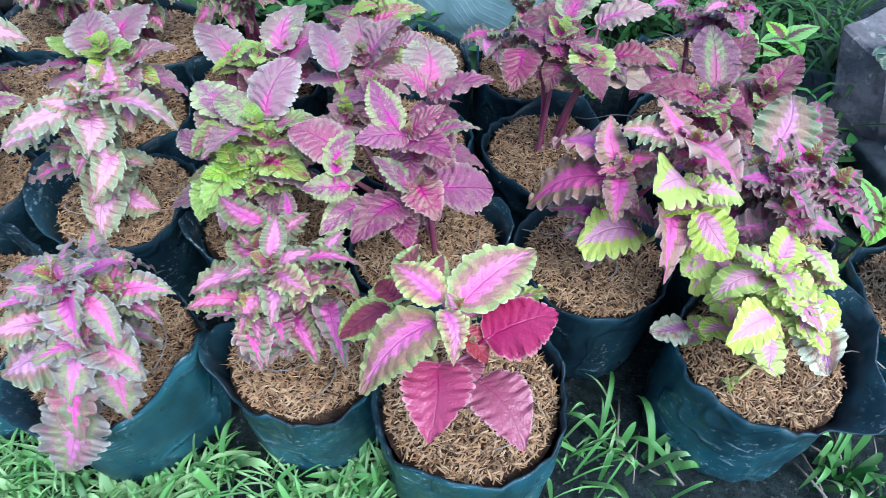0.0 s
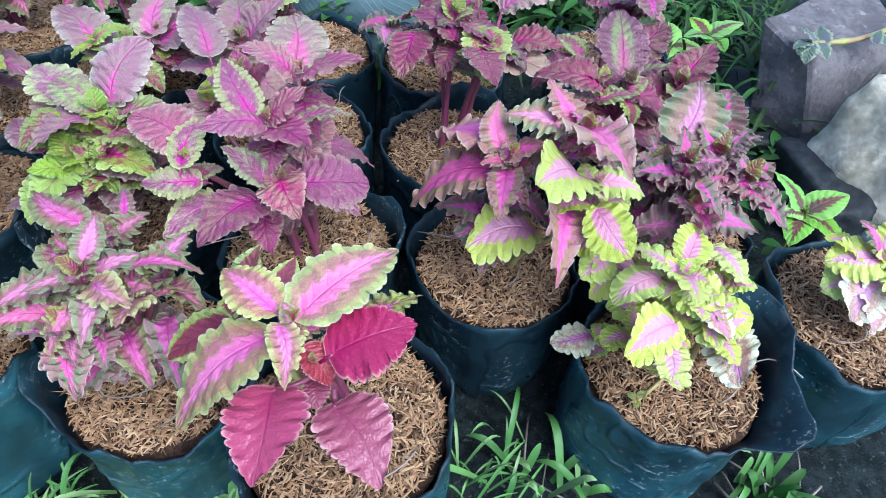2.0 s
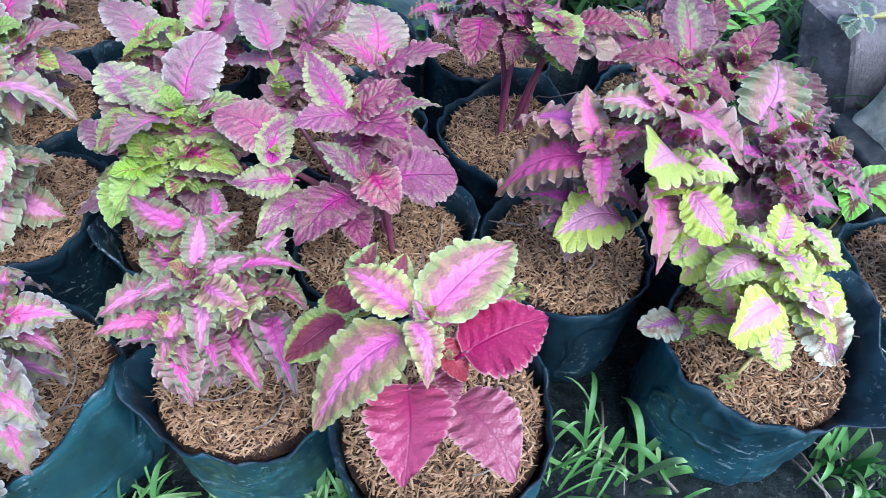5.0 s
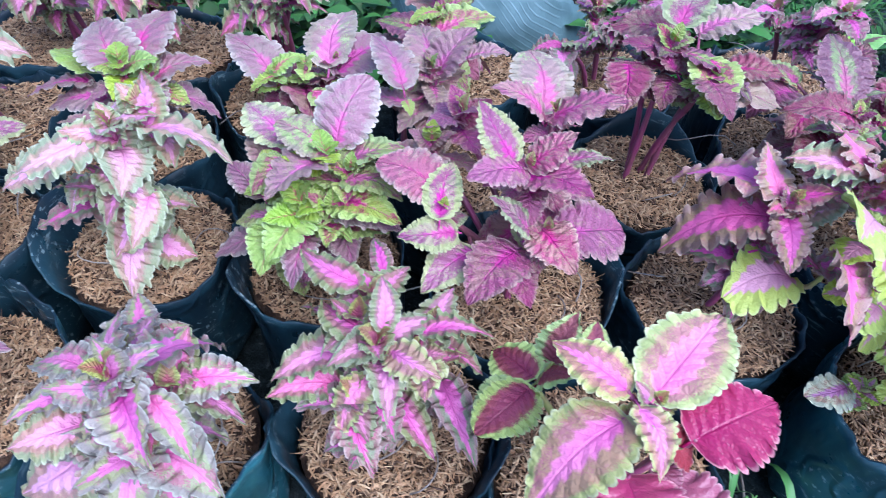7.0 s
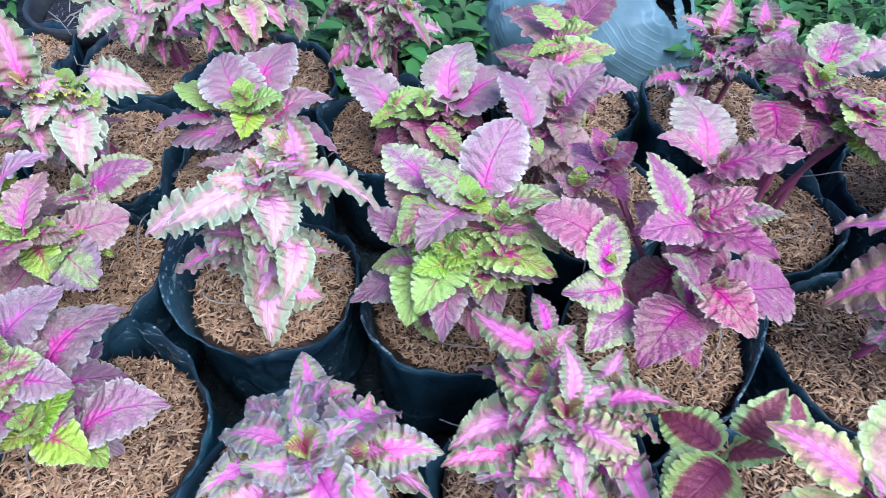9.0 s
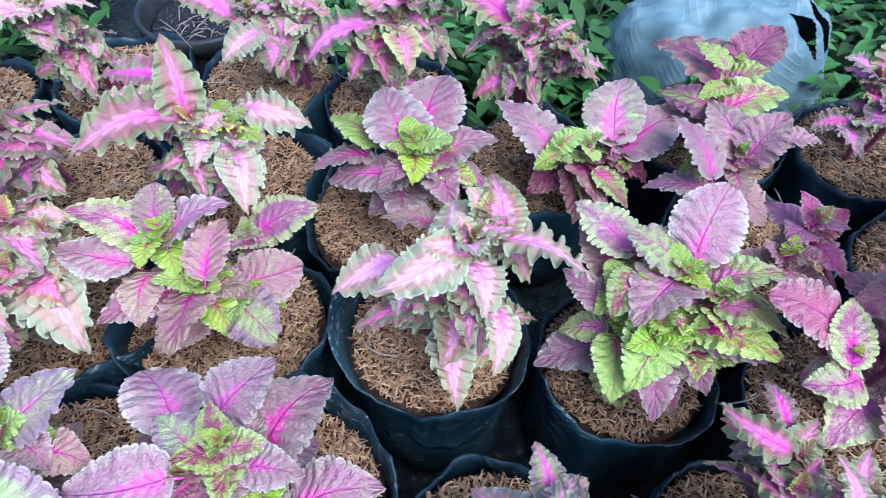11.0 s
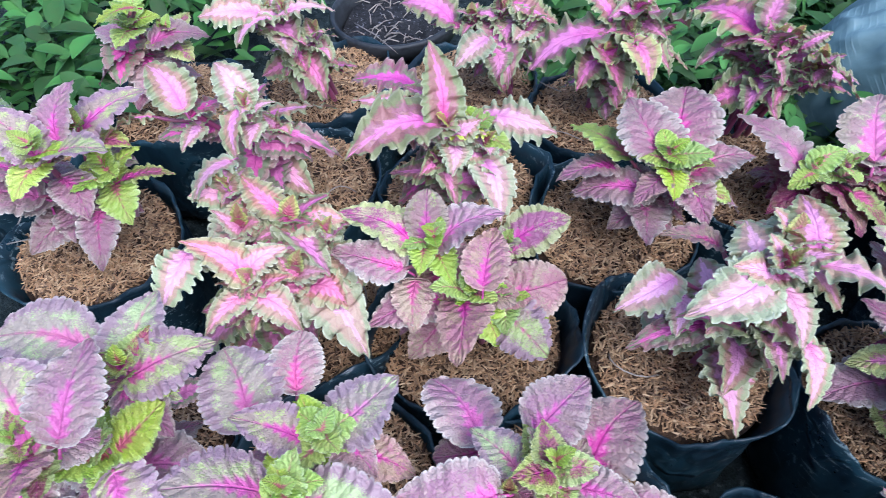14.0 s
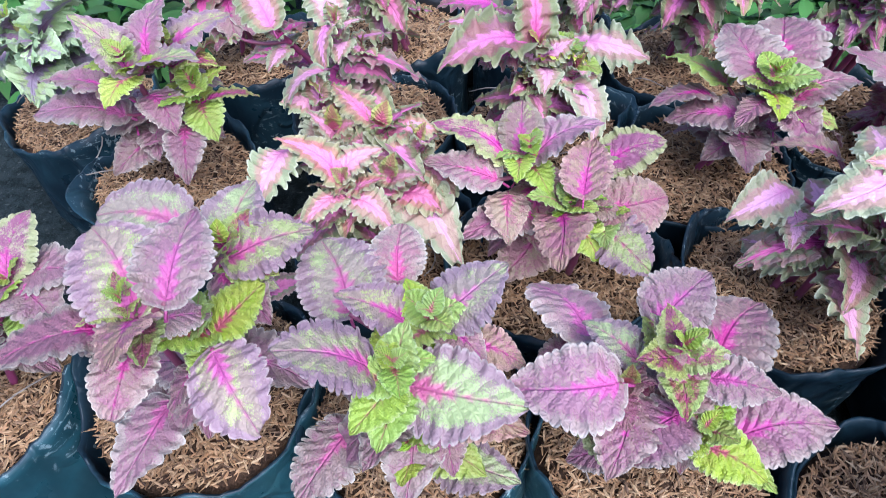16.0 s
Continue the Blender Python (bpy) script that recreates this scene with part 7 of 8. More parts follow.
stem(p, [(-0.011, -0.003, -0.012), (0.016, -0.005, 0.054), (0.059, -0.009, 0.115)])
stem(p, [(0.010, -0.005, -0.012), (0.017, 0.003, 0.064), (0.030, 0.015, 0.134)])
stem(p, [(0.015, -0.020, 0.138), (0.021, -0.022, 0.138), (0.027, -0.024, 0.145)], 0.0019, 0.0014)
stem(p, [(0.012, -0.010, 0.100), (0.006, -0.020, 0.098), (-0.001, -0.030, 0.104)], 0.0019, 0.0014)
stem(p, [(0.013, -0.012, 0.110), (0.005, -0.015, 0.108), (-0.003, -0.017, 0.115)], 0.0019, 0.0014)
stem(p, [(0.054, -0.009, 0.107), (0.060, -0.008, 0.104), (0.067, -0.007, 0.110)], 0.0019, 0.0014)
stem(p, [(0.048, -0.008, 0.100), (0.052, -0.022, 0.096), (0.055, -0.036, 0.100)], 0.0019, 0.0014)
stem(p, [(0.015, -0.020, 0.138), (0.020, -0.013, 0.139), (0.025, -0.006, 0.148)], 0.0019, 0.0014)
leaf(p, "shade", "plain", (0.017, -0.024, 0.144), 157, 42, 0.056, 1.05)
leaf(p, "shade", "plain", (0.027, -0.024, 0.145), 3, 15, 0.057, 1.05)
leaf(p, "mauve", "round", (-0.001, -0.030, 0.104), -160, 9, 0.069, 1.05)
leaf(p, "mauve", "plain", (-0.003, -0.017, 0.115), -174, 12, 0.068, 1.05)
leaf(p, "turn", "plain", (0.067, -0.007, 0.110), 27, -10, 0.042, 0.95)
leaf(p, "mauve", "plain", (0.055, -0.036, 0.100), -64, -16, 0.055, 0.84)
leaf(p, "shade", "plain", (0.028, 0.016, 0.136), 56, 7, 0.065, 1.00)
leaf(p, "mauve", "plain", (0.025, -0.006, 0.148), 86, 29, 0.053, 0.95)
leaf(p, "mauve", "plain", (0.014, -0.020, 0.136), 52, -7, 0.036, 1.0)
leaf(p, "mauve", "plain", (0.023, -0.020, 0.120), -42, -16, 0.048, 1.0)
leaf(p, "mauve", "round", (-0.001, -0.025, 0.090), -237, 3, 0.056, 1.0)
leaf(p, "mauve", "plain", (-0.003, -0.014, 0.092), -248, -11, 0.053, 1.0)
leaf(p, "mauve", "plain", (0.057, -0.006, 0.087), -46, 3, 0.034, 1.0)
leaf(p, "mauve", "plain", (0.047, -0.031, 0.083), -157, -2, 0.038, 1.0)
leaf(p, "shade", "plain", (0.024, 0.014, 0.108), 0, 3, 0.047, 1.0)
crown(p, (0.016, -0.022, 0.164), 15, 0.035, "lime", 3)
crown(p, (0.059, -0.009, 0.131), 52, 0.042, "lime", 3)
crown(p, (0.030, 0.015, 0.150), 89, 0.034, "turn", 3)
skirt(p, (0.016, -0.022, 0.118), 0, 0.045, "mauve", "plain")

p = coleus(-0.262, 0.325, "coleus with drooping violet-pink leaves, in a black bag")
stem(p, [(0.006, 0.009, -0.012), (0.017, -0.006, 0.078), (0.035, -0.032, 0.162)])
stem(p, [(-0.011, -0.003, -0.012), (0.002, -0.002, 0.060), (0.022, 0.000, 0.127)])
stem(p, [(0.010, -0.005, -0.012), (0.028, -0.013, 0.064), (0.057, -0.025, 0.134)])
stem(p, [(-0.004, 0.010, -0.012), (0.000, -0.003, 0.063), (0.007, -0.025, 0.132)])
stem(p, [(-0.004, -0.010, -0.012), (0.013, -0.025, 0.058), (0.042, -0.050, 0.122)])
stem(p, [(0.019, -0.000, 0.119), (0.021, 0.008, 0.115), (0.023, 0.017, 0.119)], 0.0019, 0.0014)
stem(p, [(0.005, -0.020, 0.115), (0.006, -0.028, 0.113), (0.007, -0.037, 0.119)], 0.0019, 0.0014)
stem(p, [(0.033, -0.029, 0.152), (0.027, -0.028, 0.154), (0.021, -0.026, 0.164)], 0.0019, 0.0014)
stem(p, [(0.033, -0.029, 0.152), (0.039, -0.025, 0.150), (0.046, -0.021, 0.157)], 0.0019, 0.0014)
stem(p, [(0.057, -0.025, 0.134), (0.055, -0.031, 0.140), (0.053, -0.038, 0.154)], 0.0019, 0.0014)
leaf(p, "lilac", "ruffle", (0.023, 0.017, 0.119), 102, 11, 0.035, 0.87)
leaf(p, "lilac", "ruffle", (0.060, -0.021, 0.136), 0, -3, 0.045, 0.78)
leaf(p, "blush", "ruffle", (0.007, -0.037, 0.119), -158, 5, 0.040, 0.97)
leaf(p, "lilac", "ruffle", (0.021, -0.026, 0.164), 165, -17, 0.039, 0.87)
leaf(p, "violet", "ruffle", (0.046, -0.021, 0.157), 44, -34, 0.051, 0.87)
leaf(p, "lilac", "frill", (0.053, -0.038, 0.154), -54, -38, 0.039, 0.78)
leaf(p, "lilac", "frill", (0.020, 0.014, 0.108), 36, 6, 0.034, 1.0)
leaf(p, "lilac", "frill", (0.051, -0.018, 0.114), 83, -27, 0.038, 1.0)
leaf(p, "violet", "frill", (0.006, -0.031, 0.110), -62, 3, 0.034, 1.0)
leaf(p, "lilac", "frill", (0.045, -0.032, 0.142), -155, -19, 0.034, 1.0)
crown(p, (0.035, -0.032, 0.172), 15, 0.041, "lilac", 3)
crown(p, (0.022, 0.000, 0.137), 52, 0.041, "lilac", 3)
crown(p, (0.057, -0.025, 0.144), 89, 0.039, "pink", 3)
crown(p, (0.007, -0.025, 0.142), 36, 0.041, "lilac", 3)
crown(p, (0.042, -0.050, 0.132), 73, 0.041, "lilac", 3)
skirt(p, (0.035, -0.032, 0.130), 5, 0.045, "lilac", "frill")
leaf(p, "blush", "ruffle", (0.007, -0.030, 0.092), -146, -20, 0.058, 1.3)
leaf(p, "violet", "frill", (0.022, -0.040, 0.082), -90, -39, 0.064)
leaf(p, "lilac", "frill", (0.037, -0.035, 0.092), -72, -40, 0.062)
leaf(p, "lilac", "frill", (0.012, -0.065, 0.042), -108, -47, 0.069)

p = coleus(-0.487, 0.872, "coleus with pink leaves and dark stems, at the back")
stem(p, [(0.006, 0.009, -0.012), (-0.001, 0.001, 0.055), (-0.013, -0.012, 0.117)])
stem(p, [(-0.011, -0.003, -0.012), (-0.000, -0.014, 0.055), (0.017, -0.032, 0.117)])
stem(p, [(0.010, -0.005, -0.012), (-0.010, -0.012, 0.052), (-0.043, -0.022, 0.112)])
stem(p, [(-0.035, -0.019, 0.097), (-0.030, -0.019, 0.097), (-0.025, -0.019, 0.106)], 0.0019, 0.0014)
stem(p, [(-0.013, -0.012, 0.117), (-0.007, -0.009, 0.118), (-0.001, -0.006, 0.127)], 0.0019, 0.0014)
stem(p, [(-0.043, -0.022, 0.112), (-0.053, -0.024, 0.108), (-0.063, -0.027, 0.113)], 0.0019, 0.0014)
stem(p, [(-0.039, -0.021, 0.105), (-0.031, -0.044, 0.110), (-0.022, -0.068, 0.123)], 0.0019, 0.0014)
leaf(p, "pink", "ruffle", (-0.025, -0.019, 0.106), -66, -16, 0.078, 0.78)
leaf(p, "pink", "ruffle", (-0.001, -0.006, 0.127), -28, -9, 0.055, 0.87)
leaf(p, "pink", "ruffle", (-0.063, -0.027, 0.113), 169, 8, 0.062, 0.87)
leaf(p, "blush", "ruffle", (-0.022, -0.068, 0.123), -125, -13, 0.049, 0.87)
leaf(p, "pink", "ruffle", (-0.021, -0.016, 0.095), -132, -7, 0.048, 1.0)
leaf(p, "pink", "ruffle", (-0.001, -0.005, 0.100), -80, -1, 0.047, 1.0)
leaf(p, "pink", "ruffle", (-0.019, -0.058, 0.105), -74, -23, 0.037, 1.0)
crown(p, (-0.013, -0.012, 0.127), 15, 0.036, "pink", 3)
crown(p, (0.017, -0.032, 0.127), 52, 0.036, "blush", 3)
crown(p, (-0.043, -0.022, 0.122), 89, 0.036, "pink", 3)
skirt(p, (-0.013, -0.012, 0.094), 5, 0.042, "pink", "ruffle")

p = coleus(-0.385, 0.85, "coleus with a crown of pink and bronze leaves, at the back")
stem(p, [(0.006, 0.009, -0.012), (0.010, -0.006, 0.059), (0.017, -0.031, 0.124)])
stem(p, [(-0.011, -0.003, -0.012), (0.011, -0.009, 0.055), (0.045, -0.020, 0.117)])
stem(p, [(0.010, -0.005, -0.012), (0.006, -0.020, 0.050), (0.000, -0.045, 0.107)])
stem(p, [(-0.004, 0.010, -0.012), (0.007, 0.003, 0.068), (0.025, -0.010, 0.142)])
stem(p, [(0.000, -0.045, 0.107), (-0.002, -0.038, 0.113), (-0.004, -0.031, 0.126)], 0.0019, 0.0014)
stem(p, [(0.016, -0.028, 0.116), (0.014, -0.034, 0.112), (0.011, -0.039, 0.117)], 0.0019, 0.0014)
stem(p, [(0.017, -0.031, 0.124), (0.010, -0.026, 0.124), (0.003, -0.021, 0.132)], 0.0019, 0.0014)
stem(p, [(0.017, -0.031, 0.124), (0.013, -0.027, 0.129), (0.009, -0.022, 0.142)], 0.0019, 0.0014)
stem(p, [(0.032, -0.016, 0.094), (0.041, 0.002, 0.094), (0.050, 0.019, 0.101)], 0.0019, 0.0014)
stem(p, [(0.017, -0.031, 0.124), (0.018, -0.040, 0.123), (0.020, -0.049, 0.130)], 0.0019, 0.0014)
leaf(p, "pink", "ruffle", (-0.004, -0.031, 0.126), -162, -25, 0.088, 0.73)
leaf(p, "pink", "ruffle", (0.011, -0.039, 0.117), -138, -33, 0.061, 0.82)
leaf(p, "pink", "ruffle", (0.003, -0.021, 0.132), 145, 17, 0.051, 0.82)
leaf(p, "pink", "ruffle", (0.009, -0.022, 0.142), 22, -19, 0.084, 0.78)
leaf(p, "blush", "ruffle", (0.050, 0.019, 0.101), -70, -15, 0.062, 0.78)
leaf(p, "neon", "ruffle", (0.020, -0.049, 0.130), -74, -16, 0.052, 0.78)
leaf(p, "pink", "ruffle", (-0.003, -0.026, 0.103), -76, -2, 0.062, 1.0)
leaf(p, "pink", "ruffle", (0.009, -0.033, 0.103), -74, -24, 0.044, 1.0)
leaf(p, "pink", "ruffle", (0.008, -0.019, 0.124), -41, -12, 0.062, 1.0)
crown(p, (0.017, -0.031, 0.134), 15, 0.036, "pink", 3)
crown(p, (0.045, -0.020, 0.127), 52, 0.036, "pink", 3)
crown(p, (0.000, -0.045, 0.117), 89, 0.032, "neon", 3)
crown(p, (0.025, -0.010, 0.152), 36, 0.034, "pink", 3)
skirt(p, (0.017, -0.031, 0.099), 6, 0.042, "pink", "ruffle")

p = coleus(-0.22, 0.83, "coleus with small hot-pink leaves, beside a grey bag")
stem(p, [(0.006, 0.009, -0.012), (-0.002, -0.009, 0.069), (-0.015, -0.039, 0.143)])
stem(p, [(-0.011, -0.003, -0.012), (-0.005, -0.013, 0.065), (0.005, -0.030, 0.137)])
stem(p, [(0.010, -0.005, -0.012), (0.012, -0.026, 0.058), (0.015, -0.060, 0.122)])
stem(p, [(-0.004, 0.010, -0.012), (-0.012, -0.001, 0.058), (-0.025, -0.020, 0.122)])
stem(p, [(-0.004, -0.010, -0.012), (0.009, -0.023, 0.060), (0.030, -0.045, 0.127)])
stem(p, [(-0.013, -0.035, 0.134), (-0.017, -0.028, 0.137), (-0.021, -0.021, 0.148)], 0.0019, 0.0014)
stem(p, [(-0.025, -0.020, 0.122), (-0.026, -0.019, 0.126), (-0.026, -0.019, 0.138)], 0.0019, 0.0014)
stem(p, [(0.015, -0.060, 0.122), (0.016, -0.056, 0.125), (0.017, -0.052, 0.136)], 0.0019, 0.0014)
stem(p, [(0.005, -0.030, 0.137), (0.007, -0.036, 0.135), (0.010, -0.042, 0.141)], 0.0019, 0.0014)
stem(p, [(-0.022, -0.015, 0.106), (-0.023, -0.008, 0.106), (-0.024, -0.001, 0.114)], 0.0019, 0.0014)
leaf(p, "pink", "ruffle", (-0.021, -0.021, 0.148), 73, 16, 0.050, 0.78)
leaf(p, "pink", "ruffle", (-0.026, -0.019, 0.138), 121, -16, 0.093, 0.73)
leaf(p, "pink", "ruffle", (0.017, -0.052, 0.136), -51, -8, 0.057, 0.78)
leaf(p, "pink", "ruffle", (0.010, -0.042, 0.141), 17, 28, 0.027, 0.87)
leaf(p, "pink", "ruffle", (-0.024, -0.001, 0.114), -156, -12, 0.056, 0.78)
leaf(p, "pink", "ruffle", (-0.018, -0.018, 0.131), 183, -9, 0.038, 1.0)
leaf(p, "pink", "ruffle", (-0.022, -0.016, 0.108), 20, -16, 0.061, 1.0)
leaf(p, "pink", "frill", (0.014, -0.044, 0.112), -124, -16, 0.038, 1.0)
leaf(p, "pink", "frill", (0.009, -0.036, 0.118), 91, -24, 0.034, 1.0)
leaf(p, "pink", "frill", (-0.020, -0.001, 0.103), -225, -25, 0.038, 1.0)
crown(p, (-0.015, -0.039, 0.153), 15, 0.034, "pink", 3)
crown(p, (0.005, -0.030, 0.147), 52, 0.036, "pink", 3)
crown(p, (0.015, -0.060, 0.132), 89, 0.034, "pink", 3)
crown(p, (-0.025, -0.020, 0.132), 36, 0.034, "pink", 3)
crown(p, (0.030, -0.045, 0.137), 73, 0.034, "pink", 3)
skirt(p, (-0.015, -0.039, 0.114), 7, 0.040, "pink", "frill")

p = coleus(-0.7, 0.835, "coleus with pink and green toothed leaves on dark stems")
stem(p, [(0.006, 0.009, -0.012), (-0.004, -0.010, 0.069), (-0.019, -0.042, 0.143)])
stem(p, [(-0.011, -0.003, -0.012), (-0.003, -0.019, 0.058), (0.010, -0.045, 0.122)])
stem(p, [(0.010, -0.005, -0.012), (-0.009, -0.016, 0.063), (-0.040, -0.035, 0.132)])
stem(p, [(-0.040, -0.035, 0.132), (-0.040, -0.041, 0.134), (-0.041, -0.046, 0.145)], 0.0019, 0.0014)
stem(p, [(-0.019, -0.042, 0.143), (-0.023, -0.047, 0.140), (-0.028, -0.052, 0.144)], 0.0019, 0.0014)
stem(p, [(-0.025, -0.026, 0.097), (-0.022, -0.033, 0.093), (-0.020, -0.039, 0.096)], 0.0019, 0.0014)
stem(p, [(-0.019, -0.042, 0.143), (-0.018, -0.046, 0.142), (-0.017, -0.051, 0.149)], 0.0019, 0.0014)
stem(p, [(-0.040, -0.035, 0.132), (-0.035, -0.035, 0.134), (-0.031, -0.035, 0.143)], 0.0019, 0.0014)
leaf(p, "blush", "ruffle", (-0.041, -0.046, 0.145), -158, 3, 0.060, 0.87)
leaf(p, "blush", "ruffle", (-0.028, -0.052, 0.144), -114, -4, 0.051, 0.87)
leaf(p, "pink", "ruffle", (-0.020, -0.039, 0.096), -47, -17, 0.068, 0.78)
leaf(p, "blush", "ruffle", (-0.017, -0.051, 0.149), 16, -3, 0.051, 0.87)
leaf(p, "blush", "ruffle", (-0.031, -0.035, 0.143), 90, 17, 0.053, 0.87)
leaf(p, "pink", "ruffle", (-0.035, -0.039, 0.132), -48, -16, 0.050, 1.0)
leaf(p, "pink", "ruffle", (-0.024, -0.044, 0.124), -38, 1, 0.036, 1.0)
leaf(p, "pink", "ruffle", (-0.017, -0.033, 0.070), 27, -21, 0.051, 1.0)
crown(p, (-0.019, -0.042, 0.153), 15, 0.034, "blush", 3)
crown(p, (0.010, -0.045, 0.132), 52, 0.030, "blush", 3)
crown(p, (-0.040, -0.035, 0.142), 89, 0.030, "pink", 3)
skirt(p, (-0.019, -0.042, 0.114), 3, 0.042, "pink", "ruffle")

p = coleus(-0.715, 0.685, "coleus with violet-backed leaves on bent stems")
stem(p, [(0.006, 0.009, -0.012), (0.010, -0.017, 0.076), (0.016, -0.061, 0.157)])
stem(p, [(-0.011, -0.003, -0.012), (0.004, -0.016, 0.058), (0.028, -0.037, 0.122)])
stem(p, [(0.010, -0.005, -0.012), (-0.009, -0.022, 0.068), (-0.040, -0.050, 0.142)])
stem(p, [(-0.040, -0.050, 0.142), (-0.040, -0.055, 0.143), (-0.041, -0.060, 0.153)], 0.0019, 0.0014)
stem(p, [(-0.036, -0.047, 0.133), (-0.058, -0.049, 0.130), (-0.080, -0.052, 0.135)], 0.0019, 0.0014)
stem(p, [(0.012, -0.034, 0.106), (0.011, -0.029, 0.110), (0.010, -0.025, 0.121)], 0.0019, 0.0014)
leaf(p, "blush", "ruffle", (-0.041, -0.060, 0.153), 143, 23, 0.052, 0.87)
leaf(p, "blush", "ruffle", (-0.080, -0.052, 0.135), -129, -2, 0.049, 0.68)
leaf(p, "blush", "ruffle", (0.015, -0.059, 0.159), 137, 28, 0.046, 0.87)
leaf(p, "blush", "ruffle", (0.012, -0.057, 0.160), -82, -17, 0.051, 0.68)
leaf(p, "violet", "plain", (-0.032, -0.041, 0.117), -149, 3, 0.049, 0.95)
leaf(p, "violet", "long", (0.010, -0.037, 0.115), -9, -10, 0.077, 0.58)
leaf(p, "blush", "ruffle", (0.010, -0.025, 0.121), 19, -3, 0.064, 0.53)
leaf(p, "blush", "ruffle", (0.017, -0.033, 0.089), -43, -15, 0.061, 0.78)
leaf(p, "violet", "ruffle", (-0.035, -0.051, 0.145), 57, -18, 0.044, 1.0)
leaf(p, "blush", "ruffle", (-0.068, -0.044, 0.121), -20, -9, 0.034, 1.0)
leaf(p, "violet", "ruffle", (0.013, -0.050, 0.147), 83, 6, 0.035, 1.0)
leaf(p, "violet", "ruffle", (-0.027, -0.035, 0.102), -206, -6, 0.034, 1.0)
leaf(p, "violet", "long", (0.009, -0.031, 0.105), -89, -15, 0.062, 1.0)
leaf(p, "blush", "ruffle", (0.009, -0.021, 0.105), -33, 4, 0.048, 1.0)
crown(p, (0.016, -0.061, 0.167), 15, 0.028, "blush", 3)
crown(p, (0.028, -0.037, 0.132), 52, 0.026, "blush", 2)
crown(p, (-0.040, -0.050, 0.152), 89, 0.026, "blush", 2)
skirt(p, (0.016, -0.061, 0.126), 0, 0.040, "violet", "ruffle")

p = coleus(-1.03, 0.665, "plant with grey-mauve leaves edged in pale lime")
stem(p, [(0.000, 0.000, -0.01), (0.011, -0.012, 0.061), (0.030, -0.035, 0.122)], material=STEM_GREEN)
stem(p, [(0.000, 0.000, -0.01), (-0.007, -0.002, 0.061), (-0.020, -0.005, 0.122)], material=STEM_GREEN)
leaf(p, "sage", "ruffle", (0.030, -0.035, 0.122), -69, -7, 0.043)
leaf(p, "sage", "ruffle", (0.030, -0.035, 0.122), 37, 31, 0.058)
leaf(p, "sage", "ruffle", (0.030, -0.035, 0.122), -27, 0, 0.045)
leaf(p, "sage", "ruffle", (0.030, -0.035, 0.122), -149, -10, 0.059)
leaf(p, "sage", "ruffle", (0.030, -0.035, 0.122), 90, 30, 0.058)
crown(p, (0.030, -0.035, 0.122), 30, 0.050, "sage", 3)
crown(p, (-0.020, -0.005, 0.122), 60, 0.055, "sage", 3)
skirt(p, (0.000, -0.015, 0.112), 8, 0.051, "sage", "ruffle")

p = coleus(-0.92, 0.335, "coleus with mauve leaves flecked with cream, in a black bag")
stem(p, [(0.010, 0.010, -0.01), (0.029, 0.019, 0.056), (0.064, 0.037, 0.112)])
stem(p, [(0.000, 0.000, -0.01), (-0.004, 0.009, 0.053), (-0.010, 0.025, 0.107)])
leaf(p, "fleck", "plain", (0.058, 0.037, 0.112), 86, 25, 0.047, 1.15)
leaf(p, "mauve", "plain", (0.062, 0.033, 0.110), -23, -16, 0.048, 1.15)
leaf(p, "mauve", "plain", (0.062, 0.043, 0.107), 9, 6, 0.047, 1.15)
leaf(p, "mauve", "plain", (0.058, 0.041, 0.110), 148, 26, 0.050, 1.15)
leaf(p, "fleck", "plain", (0.058, 0.033, 0.104), -99, 4, 0.049, 1.15)
leaf(p, "mauve", "round", (-0.010, 0.027, 0.107), 90, 27, 0.065, 1.15)
leaf(p, "fleck", "plain", (-0.010, 0.023, 0.104), 169, 12, 0.063, 1.15)
leaf(p, "mauve", "plain", (-0.010, 0.023, 0.104), -90, -7, 0.058, 1.15)
crown(p, (0.060, 0.037, 0.114), 30, 0.04, "lime", 3)
crown(p, (-0.010, 0.025, 0.110), 60, 0.038, "rose", 2)
skirt(p, (0.020, 0.025, 0.102), 6, 0.051, "mauve", "plain")

p = coleus(-0.89, 0.805, "coleus with lime and purple-brown leaves, at the back")
stem(p, [(0.006, 0.009, -0.012), (0.007, -0.006, 0.067), (0.010, -0.030, 0.140)])
stem(p, [(-0.011, -0.003, -0.012), (0.009, -0.009, 0.055), (0.040, -0.020, 0.117)])
stem(p, [(0.010, -0.030, 0.140), (0.020, -0.036, 0.146), (0.030, -0.042, 0.160)], 0.0019, 0.0014)
stem(p, [(0.010, -0.030, 0.140), (0.013, -0.022, 0.139), (0.016, -0.014, 0.147)], 0.0019, 0.0014)
stem(p, [(0.036, -0.019, 0.109), (0.031, -0.028, 0.108), (0.027, -0.038, 0.116)], 0.0019, 0.0014)
stem(p, [(0.008, -0.015, 0.094), (-0.001, -0.013, 0.097), (-0.010, -0.010, 0.107)], 0.0019, 0.0014)
stem(p, [(0.010, -0.027, 0.131), (0.006, -0.015, 0.133), (0.002, -0.004, 0.144)], 0.0019, 0.0014)
leaf(p, "lime", "plain", (0.030, -0.042, 0.160), -131, -3, 0.042, 1.05)
leaf(p, "lime", "plain", (0.016, -0.014, 0.147), 38, 0, 0.036, 0.95)
leaf(p, "mauve", "plain", (0.027, -0.038, 0.116), 21, -5, 0.059, 0.95)
leaf(p, "violet", "plain", (-0.010, -0.010, 0.107), -84, -16, 0.067, 0.95)
